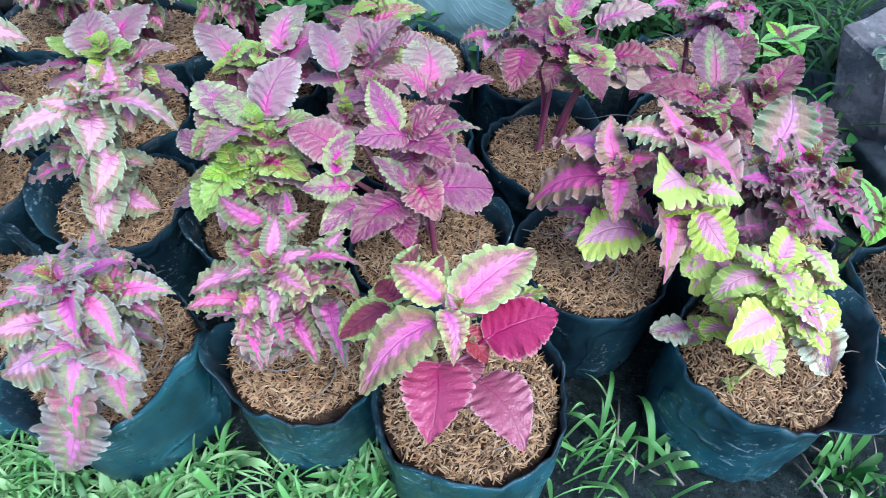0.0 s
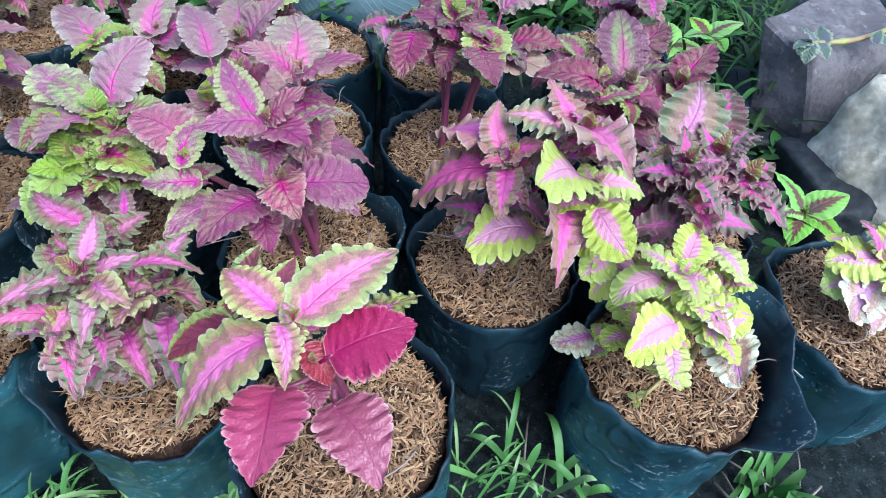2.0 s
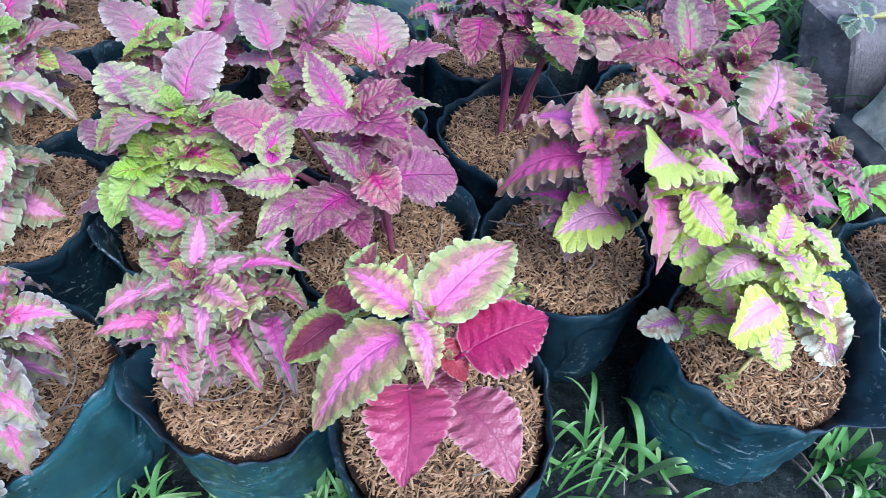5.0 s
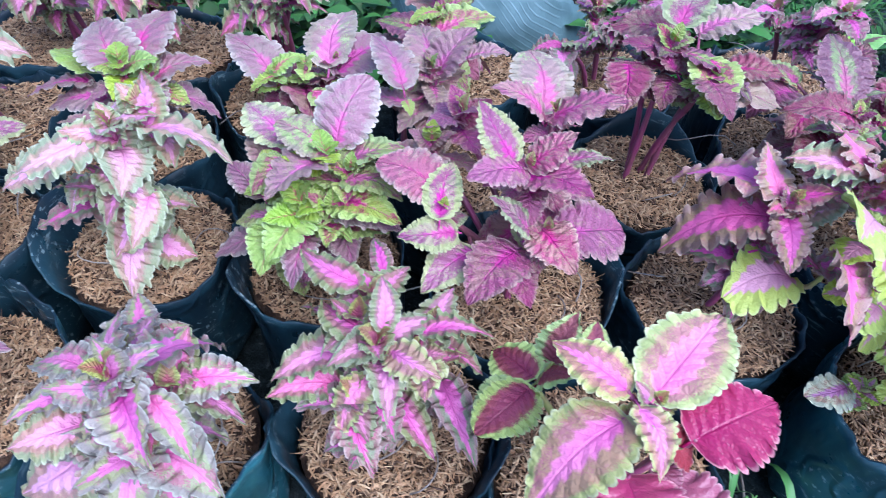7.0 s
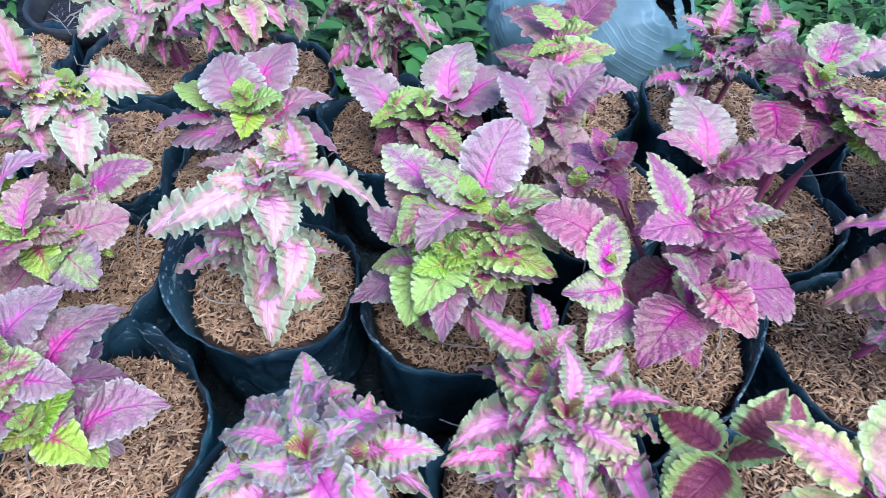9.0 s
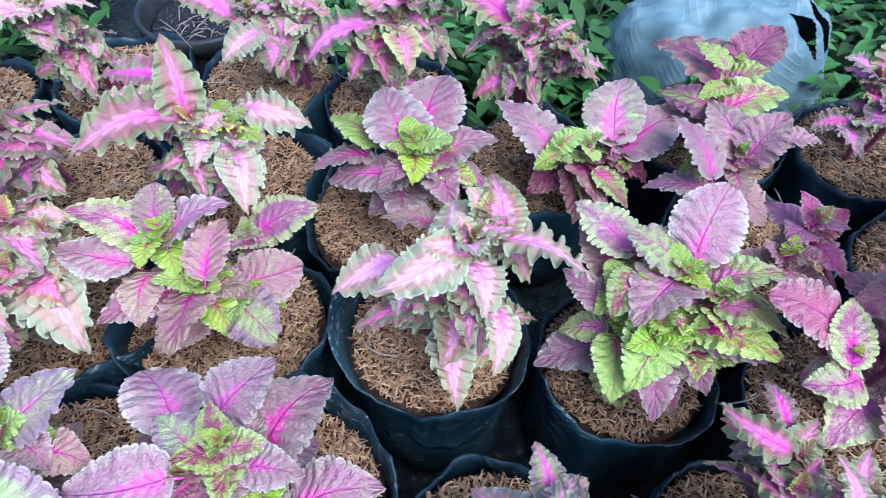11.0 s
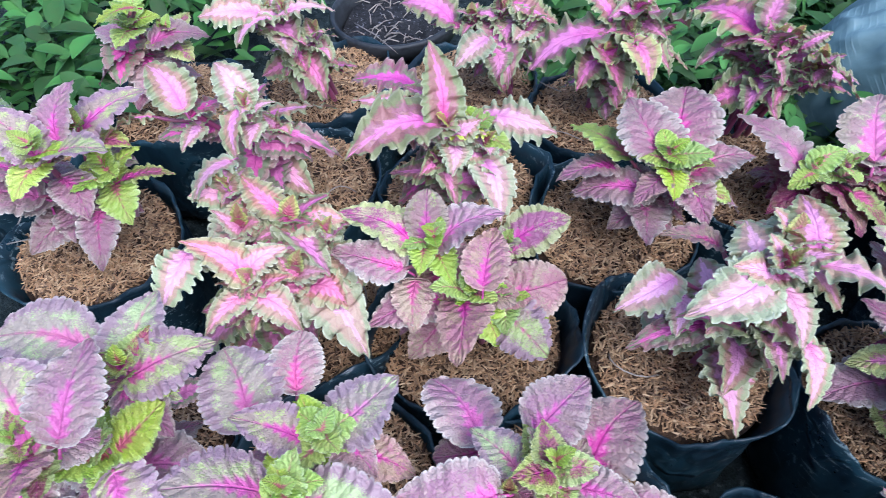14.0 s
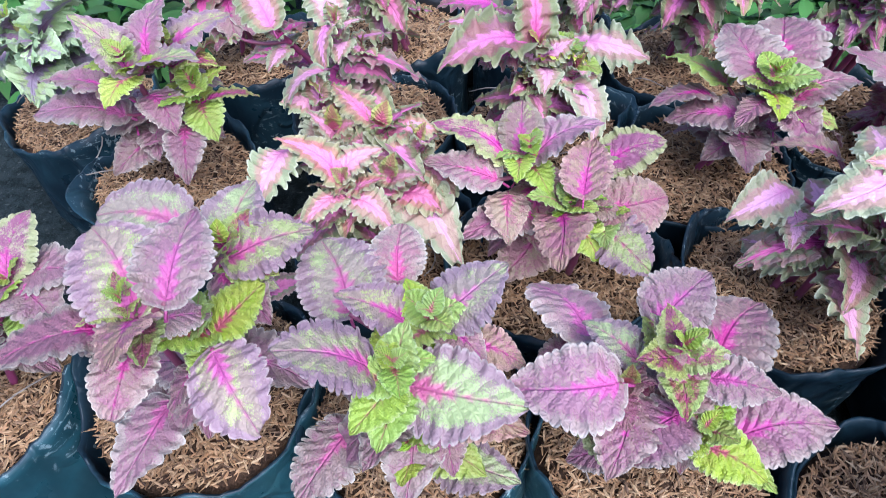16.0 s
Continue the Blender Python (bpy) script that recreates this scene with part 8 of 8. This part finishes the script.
leaf(p, "lime", "plain", (0.002, -0.004, 0.144), 137, 20, 0.043, 0.95)
leaf(p, "mauve", "plain", (0.023, -0.032, 0.090), 101, 0, 0.049, 1.0)
leaf(p, "mauve", "plain", (-0.009, -0.009, 0.094), -162, -23, 0.045, 1.0)
crown(p, (0.010, -0.030, 0.150), 15, 0.036, "lime", 3)
crown(p, (0.040, -0.020, 0.127), 52, 0.034, "turn", 3)
skirt(p, (0.010, -0.030, 0.112), 4, 0.050, "mauve", "plain")

p = coleus(0.17, 0.79, "coleus with violet and pink ruffled leaves, at the back")
stem(p, [(0.000, 0.000, -0.01), (-0.004, 0.008, 0.046), (-0.012, 0.022, 0.092)])
stem(p, [(0.010, 0.000, -0.01), (0.019, 0.000, 0.056), (0.035, 0.000, 0.112)])
stem(p, [(-0.010, -0.010, -0.01), (-0.026, -0.021, 0.038), (-0.055, -0.040, 0.077)])
leaf(p, "violet", "ruffle", (-0.055, -0.040, 0.077), 180, -10, 0.042)
leaf(p, "violet", "ruffle", (-0.055, -0.042, 0.075), -107, -3, 0.038)
leaf(p, "pink", "ruffle", (0.035, -0.002, 0.110), -73, 8, 0.038)
leaf(p, "pink", "ruffle", (-0.010, 0.022, 0.094), 60, 27, 0.047)
leaf(p, "pink", "ruffle", (-0.050, -0.038, 0.079), -85, 35, 0.043)
leaf(p, "pink", "ruffle", (0.037, 0.000, 0.108), 13, 11, 0.038)
leaf(p, "violet", "ruffle", (-0.015, 0.022, 0.092), 158, 22, 0.040)
leaf(p, "violet", "ruffle", (0.035, 0.004, 0.110), 83, 26, 0.039)
crown(p, (-0.012, 0.022, 0.097), 20, 0.030, "pink", 3)
crown(p, (0.035, 0.000, 0.115), 60, 0.030, "pink", 3)
crown(p, (-0.055, -0.040, 0.080), 10, 0.027, "violet", 3)
skirt(p, (0.000, 0.000, 0.092), 9, 0.032, "violet", "ruffle")

p = coleus(0.4, 0.775, "coleus with pink-violet leaves behind the plum coleus")
stem(p, [(0.000, 0.000, -0.01), (-0.001, -0.018, 0.069), (-0.002, -0.050, 0.137)])
stem(p, [(-0.010, 0.000, -0.01), (-0.024, -0.002, 0.058), (-0.050, -0.005, 0.117)])
leaf(p, "pink", "ruffle", (-0.004, -0.051, 0.136), -165, -4, 0.039)
leaf(p, "violet", "ruffle", (0.000, -0.051, 0.134), -12, -15, 0.036)
leaf(p, "violet", "ruffle", (-0.002, -0.057, 0.134), -93, -8, 0.036)
leaf(p, "pink", "ruffle", (-0.002, -0.045, 0.137), 65, 22, 0.040)
leaf(p, "violet", "ruffle", (-0.052, -0.007, 0.116), -159, 1, 0.039)
leaf(p, "pink", "ruffle", (-0.050, -0.001, 0.116), 90, 19, 0.036)
crown(p, (-0.002, -0.050, 0.140), 30, 0.027, "pink", 3)
crown(p, (-0.050, -0.005, 0.120), 70, 0.027, "violet", 3)
skirt(p, (-0.010, -0.025, 0.122), 8, 0.032, "violet", "ruffle")


# ---- stones at the edge of the bed ----
def stone(x, y, z, size, turn, seed, material, label, blocky=0.0, flat=0.7):
    """A rough stone: a rounded block, chipped by noise."""
    bm = bmesh.new()
    bmesh.ops.create_icosphere(bm, subdivisions=5, radius=1.0)
    for v in bm.verts:
        p = v.co.copy()
        big = max(abs(p.x), abs(p.y), abs(p.z))
        p = p.lerp(p / big * 0.86, blocky)
        n = noise.noise(p * 1.3 + Vector((seed, 0, 0))) * (0.16 - 0.1 * blocky) + noise.noise(p * 3.7 + Vector((0, seed, 0))) * 0.06 + noise.noise(p * 11) * 0.02
        q = p * (1 + n)
        v.co = Vector((q.x * size[0], q.y * size[1], max(q.z, -flat) * size[2]))
    low = min(v.co.z for v in bm.verts)
    for v in bm.verts:
        v.co.z -= low
    me = bpy.data.meshes.new("stone")
    bm.to_mesh(me)
    bm.free()
    me.polygons.foreach_set("use_smooth", [True] * len(me.polygons))
    me.materials.append(material)
    ob = new("stone", me)
    ob.matrix_basis = pose(x, y, z, *turn)
    return tagged(ob, label, "stone", "stones at the edge of the bed")


def stone_block(base, top, seed, material, label):
    """A split block with sharp arrises and chips, its corners listed round the foot and round the head."""
    bm = bmesh.new()
    lo = [bm.verts.new(p) for p in base]
    hi = [bm.verts.new(p) for p in top]
    n = len(base)
    bm.faces.new(lo[::-1])
    bm.faces.new(hi)
    for k in range(n):
        bm.faces.new((lo[k], lo[(k + 1) % n], hi[(k + 1) % n], hi[k]))
    bmesh.ops.bevel(bm, geom=bm.edges[:], offset=0.004, segments=1, affect="EDGES", profile=0.5)
    bmesh.ops.triangulate(bm, faces=bm.faces[:])
    bmesh.ops.subdivide_edges(bm, edges=bm.edges[:], cuts=9, use_grid_fill=True)
    for v in bm.verts:
        p = v.co * 14 + Vector((seed, 0, 0))
        chip = max(0.0, noise.noise(p * 2.2) - 0.25) * 0.012
        v.co += Vector((noise.noise(p), noise.noise(p + Vector((9, 0, 0))), noise.noise(p + Vector((0, 9, 0))))) * 0.004
        v.co += Vector((0.3, 0.8, -0.5)) * chip
    me = bpy.data.meshes.new("stone")
    bm.to_mesh(me)
    bm.free()
    me.materials.append(material)
    ob = new("stone", me)
    return tagged(ob, label, "stone", "stones at the edge of the bed")


stone_block([(0.684, 0.715, 0.05), (0.88, 0.835, 0.05), (0.86, 1.0, 0.03), (0.637, 0.8, 0.05)],
            [(0.667, 0.772, 0.15), (0.83, 0.83, 0.152), (0.83, 0.98, 0.17), (0.622, 0.845, 0.168)],
            3.1, STONE_DARK, "angular purple-grey stone block with chipped edges")
stone(0.785, 0.645, -0.03, (0.13, 0.125, 0.135), (4, 8, 28), 7.7, STONE_PALE, "pale stone block with lichen stains", 0.6)
stone(0.7, 0.8, -0.04, (0.13, 0.12, 0.06), (0, 0, -25), 1.3, STONE_BLACK, "dark stone low in the ground", 0.5)
# added piece: gives the pale stone's left face its shade as a dark colour
stone(0.68, 0.64, -0.03, (0.05, 0.09, 0.07), (0, 0, 10), 4.3, STONE_BLACK, "added dark stone standing in for the shaded side of the pale stone", 0.6)


# ---- grass and weeds ----
def blades(name, rng, spots, length, width, material, label, lean=0.7, count=9):
    """Tufts of arching blades, joined, as one stretch of growth."""
    verts, faces = [], []
    for x, y in spots:
        for _ in range(count):
            a = rng.uniform(0, 6.28)
            ln, wd = length * rng.uniform(0.5, 1.25), width * rng.uniform(0.6, 1.3)
            bx, by = x + rng.gauss(0, 0.012), y + rng.gauss(0, 0.012)
            out, droop = lean * rng.uniform(0.3, 1.3), rng.uniform(0.2, 0.9)
            i0, n = len(verts), 7
            for i in range(n + 1):
                f = i / n
                d = ln * f * out
                h = ln * f * (1 - 0.5 * out * f) - droop * ln * f ** 3 * 0.6
                w = wd * (0.55 + 0.9 * f) * (1 - f ** 3) * 0.8 + 0.0003
                px, py = bx + math.cos(a) * d, by + math.sin(a) * d
                sx, sy = -math.sin(a) * w, math.cos(a) * w
                z = max(0.002, h)
                verts += [(px - sx, py - sy, z + w * 0.35), (px, py, z), (px + sx, py + sy, z + w * 0.35)]
            for i in range(n):
                k = i0 + 3 * i
                faces += [(k, k + 1, k + 4, k + 3), (k + 1, k + 2, k + 5, k + 4)]
    ob = new(name, mesh_of(name, verts, faces, material))
    return tagged(ob, label, "grass", kind="stuff")


CENTRES = [(o.location.x, o.location.y) for o in scene.objects if o.name.startswith("grow_bag")]


def free_spots(rng, x0, x1, y0, y1, count, gap=0.082):
    spots = []
    while len(spots) < count:
        x, y = rng.uniform(x0, x1), rng.uniform(y0, y1)
        if all((x - cx) ** 2 + (y - cy) ** 2 > gap * gap for cx, cy in CENTRES):
            spots.append((x, y))
    return spots


green_rng = random.Random(77)
blades("grass", green_rng, free_spots(green_rng, -0.62, 0.16, 0.1, 0.25, 75, 0.092), 0.07, 0.0042, GRASS, "short green grass in front of the bags", 0.8, 9)
blades("fine_grass", green_rng, free_spots(green_rng, -0.62, 0.05, 0.1, 0.28, 260, 0.09), 0.065, 0.0014, GRASS, "fine pale grass in front of the bags", 0.9, 12)
blades("broad_grass", green_rng, [(0.216, 0.262), (0.235, 0.285), (0.272, 0.262), (0.28, 0.272), (0.47, 0.25), (0.48, 0.275), (0.0, 0.235), (-0.03, 0.22), (-0.15, 0.245), (-0.17, 0.235)], 0.105, 0.0046, GRASS, "broad blades of grass between the bags", 0.5, 5)
blades("thin_grass", green_rng, free_spots(green_rng, 0.17, 0.3, 0.2, 0.3, 9, 0.09), 0.1, 0.0016, GRASS, "thin blades of grass between the bags", 0.6, 4)
blades("tall_grass", green_rng, free_spots(green_rng, 0.45, 0.8, 0.72, 1.5, 90), 0.2, 0.0042, WEED, "long dark grass by the stones", 0.9, 5)
blades("back_grass", green_rng, free_spots(green_rng, -0.5, 0.6, 0.93, 1.4, 130), 0.13, 0.005, WEED, "long grass behind the bags", 0.9, 8)


def weed_patch(rng, spots, size, height, material, label):
    """Low broad-leaved weeds: many small ovate leaves, joined."""
    verts, faces = [], []
    for x, y in spots:
        for _ in range(20):
            a, tilt = rng.uniform(0, 6.28), rng.uniform(-0.5, 0.6)
            z0 = height * rng.uniform(0.15, 1.0)
            bx, by = x + rng.gauss(0, 0.025), y + rng.gauss(0, 0.025)
            ln = size * rng.uniform(0.5, 1.2)
            i0 = len(verts)
            for f, w in ((0.0, 0.02), (0.12, 0.13), (0.28, 0.21), (0.45, 0.23), (0.62, 0.19), (0.8, 0.11), (0.92, 0.045), (1.0, 0.004)):
                d = ln * f
                z = max(0.004, z0 + d * tilt - 0.25 * ln * f * f)
                px, py = bx + math.cos(a) * d, by + math.sin(a) * d
                sx, sy = -math.sin(a) * w * ln, math.cos(a) * w * ln
                verts += [(px - sx, py - sy, z + 0.4 * w * ln), (px, py, z), (px + sx, py + sy, z + 0.4 * w * ln)]
            for i in range(7):
                k = i0 + 3 * i
                faces += [(k, k + 1, k + 4, k + 3), (k + 1, k + 2, k + 5, k + 4)]
    ob = new("weeds", mesh_of("weeds", verts, faces, material))
    return tagged(ob, label, "weeds", kind="stuff")


weed_patch(green_rng, free_spots(green_rng, -0.48, 0.5, 0.92, 1.35, 110), 0.045, 0.13, WEED, "low green weeds behind the bags")
weed_patch(green_rng, free_spots(green_rng, 0.45, 0.7, 0.42, 1.5, 30), 0.034, 0.06, WEED, "low green weeds beside the stones")
weed_patch(green_rng, free_spots(green_rng, -1.5, -0.9, 0.78, 1.3, 70), 0.05, 0.16, WEED, "low green weeds at the end of the bed")
blades("short_grass", green_rng, [(0.46, 0.255), (0.475, 0.245), (0.49, 0.26), (0.5, 0.24)], 0.06, 0.005, WEED, "short dark grass at the foot of a bag", 0.6, 6)


def green_coleus(x, y, tips, label):
    """A small seedling with bright green leaves and brown hearts."""
    ob = new("coleus_seedling")
    ob.location = (x, y, 0)
    tagged(ob, label, "seedling", "green seedlings among the stones")
    stem(ob, [(0, 0, -0.01), (0.004, 0, 0.04), (0, 0, 0.09)], 0.0025, 0.0018, STEM_GREEN)
    for az, rise, ln in tips:
        leaf(ob, "green", "weed", (0, 0, 0.088), az, rise, ln, 1.15)
    crown(ob, (0, 0, 0.09), 30, 0.022, "green", 2)


green_coleus(0.597, 0.553, ((115, 20, 0.058), (15, 14, 0.058), (-60, -4, 0.054), (-128, -10, 0.052), (-165, 10, 0.034)), "small green seedling with brown-hearted leaves beside the stones")
green_coleus(0.6, 0.93, ((200, 10, 0.05), (20, 12, 0.06), (-80, 4, 0.05), (120, 10, 0.045)), "small green seedling with brown-hearted leaves in the grass")
green_coleus(0.53, 0.9, ((250, 8, 0.045), (80, 12, 0.05), (-20, 4, 0.05), (160, 10, 0.045)), "small green seedling behind the plants")


# ---- grey sack behind the plants ----
def sack_material():
    m = Nodes("grey_sack_film")
    c = m.coord()
    lay = m.add("ShaderNodeMapping")
    m.put(lay.inputs[0], c)
    lay.inputs["Rotation"].default_value = (0.0, 0.95, 0.25)
    wave = m.add("ShaderNodeTexWave")
    wave.bands_direction = "X"
    wave.inputs["Scale"].default_value, wave.inputs["Distortion"].default_value = 44.0, 2.5
    wave.inputs["Detail"].default_value, wave.inputs["Detail Scale"].default_value = 2.0, 0.35
    m.put(wave.inputs["Vector"], lay.outputs[0])
    lines = m.math("MULTIPLY", m.step(wave.outputs[1], 0.75, 0.98), m.step(m.noise(16.0, 2.0, lay.outputs[0]), 0.42, 0.58))
    n = m.noise(9.0, 5.0, c)
    col = m.mix(m.step(n, 0.35, 0.68), (0.07, 0.12, 0.13), (0.13, 0.205, 0.215))
    col = m.mix(m.math("MULTIPLY", lines, 0.16), col, (0.32, 0.42, 0.44))
    m.bump(m.math("ADD", m.math("MULTIPLY", lines, 0.12), m.noise(18.0, 4.0, c)), 0.45, 0.006)
    return m.finish(col, 0.55, 0.35)


SACK = sack_material()


def sack(x, y, r, height, lean, turn, seed, tears):
    """A slack sack, leaning, slumped at its top, with long torn slits in its film."""
    ob = new("sack")
    ob.matrix_basis = pose(x, y, 0.0, lean, 0, turn)
    seg, rings, verts, faces = 220, 120, [], []
    for i in range(rings + 1):
        f = i / rings
        z = height * math.sin(f * math.pi / 2) ** 0.85
        girth = max(0.0, math.cos(f * math.pi / 2)) ** 0.55
        for k in range(seg):
            a = 2 * math.pi * k / seg
            c, s = math.cos(a), math.sin(a)
            fold = 0.1 * noise.noise((c * 1.5 + seed, s * 1.5, f * 2)) + 0.05 * noise.noise((c * 4, s * 4 + seed, f * 6)) + 0.02 * noise.noise((c * 9, s * 9 + seed, f * 14))
            rr = r * (1 + 0.6 * fold) * girth
            px, py = rr * c, rr * s
            zz = z + (0.022 * noise.noise((px * 11 + seed, py * 11, 3)) + 0.012 * noise.noise((px * 30, py * 30 + seed, 5))) * min(1.0, f * 1.5)
            verts.append((px, py, zz if i else 0.0))
    for i in range(rings):
        for k in range(seg):
            a, b = i * seg + k, i * seg + (k + 1) % seg
            mid = (Vector(verts[a]) + Vector(verts[b + seg])) / 2
            torn = False
            for tx, ty, ta, tl, tw in tears:
                dx, dy = mid.x - tx, mid.y - ty
                along = dx * math.cos(radians(ta)) + dy * math.sin(radians(ta))
                off = -dx * math.sin(radians(ta)) + dy * math.cos(radians(ta)) + 0.006 * math.sin(along * 60)
                if abs(along) < tl and abs(off) < tw * (1 - (along / tl) ** 2) and i > rings * 0.45:
                    torn = True
            if not torn:
                faces.append((a, b, b + seg, a + seg))
    part("film", mesh_of("film", verts, faces, SACK), ob, "crinkled blue-grey plastic film")
    dark, df = [], []
    for i in range(8):
        for k in range(24):
            a = 2 * math.pi * k / 24
            dark.append((r * 0.8 * math.cos(a) * (1 - i / 8.0), r * 0.8 * math.sin(a) * (1 - i / 8.0), height - 0.075 + 0.006 * noise.noise((i, k, seed))))
    for i in range(7):
        for k in range(24):
            a, b = i * 24 + k, i * 24 + (k + 1) % 24
            df.append((a, b, b + 24, a + 24))
    part("filling", mesh_of("filling", dark, df, PEAT), ob, "dark filling inside the sack")
    return tagged(ob, "slack blue-grey plastic sack with torn slits, behind the plants", "sack", "grey sacks behind the plants")


grey_sack = sack(0.065, 1.025, 0.175, 0.2, 5, 0, 2.2, ((-0.02, 0.0, 5, 0.022, 0.011), (0.085, -0.07, -35, 0.035, 0.016), (0.125, -0.03, -28, 0.042, 0.017)))
grey_sack.scale = (1.0, 0.62, 1.0)


# ---- black pot ----
def black_pot(x, y, r, h):
    ob = new("plant_pot")
    ob.location = (x, y, 0)
    prof = [(0.74 * r, 0.0), (0.78 * r, 0.006), (0.95 * r, h - 0.03), (0.955 * r, h - 0.026), (1.03 * r, h - 0.024), (1.05 * r, h - 0.004), (1.03 * r, h), (0.98 * r, h), (0.95 * r, h - 0.006), (0.9 * r, h - 0.03)]
    seg, verts, faces = 48, [], []
    for pr, pz in prof:
        for k in range(seg):
            a = 2 * math.pi * k / seg
            verts.append((pr * math.cos(a), pr * math.sin(a), pz))
    for i in range(len(prof) - 1):
        for k in range(seg):
            a, b = i * seg + k, i * seg + (k + 1) % seg
            faces.append((a, b, b + seg, a + seg))
    part("pot_wall", mesh_of("pot_wall", verts, faces, POT), ob)
    rng = random.Random(8)
    sm, o = soil_mesh(rng, 0.085)
    sm.materials[0] = PEAT
    k = r * 0.93 / 0.085
    part("soil", sm, ob, "dark peaty soil with pale crumbs", pose(0, 0, h - 0.022) @ Matrix.Diagonal((k, k, 1.6, 1)))
    for i in range(40):
        a, ln = rng.uniform(0, 6.28), rng.uniform(0.015, 0.045)
        p0 = Vector((rng.uniform(-0.6, 0.6) * r, rng.uniform(-0.6, 0.6) * r, h - 0.016))
        p1 = p0 + Vector((math.cos(a) * ln * 0.7, math.sin(a) * ln * 0.7, rng.uniform(-0.002, 0.004)))
        if i == 0:
            p0, p1 = Vector((-0.05, -0.03, h - 0.005)), Vector((0.03, -0.13, h + 0.02))
        v, f = tube([p0, (p0 + p1) / 2 + Vector((0, 0.003, 0.002)), p1], [0.0009, 0.0008, 0.0004], 5)
        part("twig", mesh_of("twig", [tuple(q) for q in v], f, TWIG), ob, "dry bare twig")
    return tagged(ob, "black plastic pot of dark soil with dry twigs", "plant pot")


black_pot(-0.655, 1.02, 0.086, 0.145)


# ---- litter ----
def root_thread(points, r=0.0007):
    v, f = tube(points, [r] * len(points), 5)
    ob = new("dry_root", mesh_of("dry_root", [tuple(q) for q in v], f, TWIG))
    return tagged(ob, "thin dry root trailing over a bag", "root", "dry roots on the bags")


litter_rng = random.Random(91)
for cx, cy in CENTRES:
    for _ in range(litter_rng.choice((1, 2, 2, 3))):
        a, turn = litter_rng.uniform(0, 6.28), litter_rng.uniform(-0.9, 0.9)
        d, ln = litter_rng.uniform(0.03, 0.068), litter_rng.uniform(0.03, 0.06)
        p = Vector((cx + d * math.cos(a), cy + d * math.sin(a), SOIL_Z + 0.008))
        pts = []
        for i in range(7):
            f = i / 6
            h = a + 1.2 + turn * 2 * f
            pts.append(p + Vector((math.cos(h) * ln * f, math.sin(h) * ln * f, 0.008 * math.sin(3.1 * f))))
        root_thread(pts)
root_thread([Vector(q) for q in ((0.222, 0.662, 0.146), (0.232, 0.652, 0.152), (0.245, 0.648, 0.158), (0.265, 0.65, 0.161), (0.285, 0.652, 0.158), (0.3, 0.648, 0.148))])
for k in range(34):
    zone = ((0.16, 0.31, 0.19, 0.36), (0.43, 0.53, 0.19, 0.34), (-0.3, 0.0, 0.17, 0.26))[k % 3]
    px, py, a, ln = litter_rng.uniform(zone[0], zone[1]), litter_rng.uniform(zone[2], zone[3]), litter_rng.uniform(0, 6.28), litter_rng.uniform(0.03, 0.085)
    bow = litter_rng.uniform(-0.3, 0.3)
    pts = [Vector((px + ln * f * math.cos(a + bow * f), py + ln * f * math.sin(a + bow * f), 0.005 + 0.007 * math.sin(3.1 * f))) for f in (0, 0.25, 0.5, 0.75, 1)]
    if min((q.x - cx) ** 2 + (q.y - cy) ** 2 for q in pts for cx, cy in CENTRES) > 0.0078:
        v, f = tube(pts, [litter_rng.uniform(0.0006, 0.0016)] * 5, 5)
        tagged(new("straw", mesh_of("straw", [tuple(q) for q in v], f, TWIG)), "dry straw lying on the dark ground", "straw", "straws on the ground")
scrap = mesh_of("scrap", [(0.002, 0, 0), (0.008, 0.006, 0.002), (0.015, 0.006, 0.001), (0.018, 0, 0.003), (0.015, -0.006, 0.001), (0.008, -0.006, 0.002)], [(0, 1, 2, 3, 4, 5)], PAPER)
white = new("plastic_scrap")
white.matrix_basis = pose(-0.752, 0.69, SOIL_Z + 0.03, 38, 0, 12)
tagged(white, "small torn star of white plastic above the mulch", "litter")
for turn in (38, 128, 215, 310):
    part("lobe", scrap, white, m=pose(0, 0, 0, 0, 0, turn))
part("stalk", mesh_of("stalk", [tuple(q) for q in tube([(0, 0, 0), (0, 0.012, -0.02), (0, 0.026, -0.036)], [0.0016, 0.0014, 0.0014], 6)[0]], tube([(0, 0, 0), (0, 0.012, -0.02), (0, 0.026, -0.036)], [0.0016, 0.0014, 0.0014], 6)[1], TWIG), white, "thin dry stalk")
sprig = new("wilted_sprig")
sprig.location = (0.69, 0.785, 0.158)
tagged(sprig, "wilted grey-green sprig lying over a stone", "sprig")
stem(sprig, [(-0.03, -0.004, 0.012), (0.05, 0.015, 0.01), (0.14, 0.05, 0.022)], 0.0042, 0.003, STEM_GREEN)
for az, rise, ln, dx in ((250, -38, 0.03, -0.03), (200, -10, 0.027, -0.03), (140, 20, 0.03, -0.022), (285, -30, 0.026, -0.016), (90, 10, 0.028, -0.008), (225, -30, 0.022, -0.034), (60, 30, 0.02, 0.06), (120, 20, 0.018, 0.075)):
    leaf(sprig, "pale", "small", (dx, -0.002, 0.014), az, rise, ln)
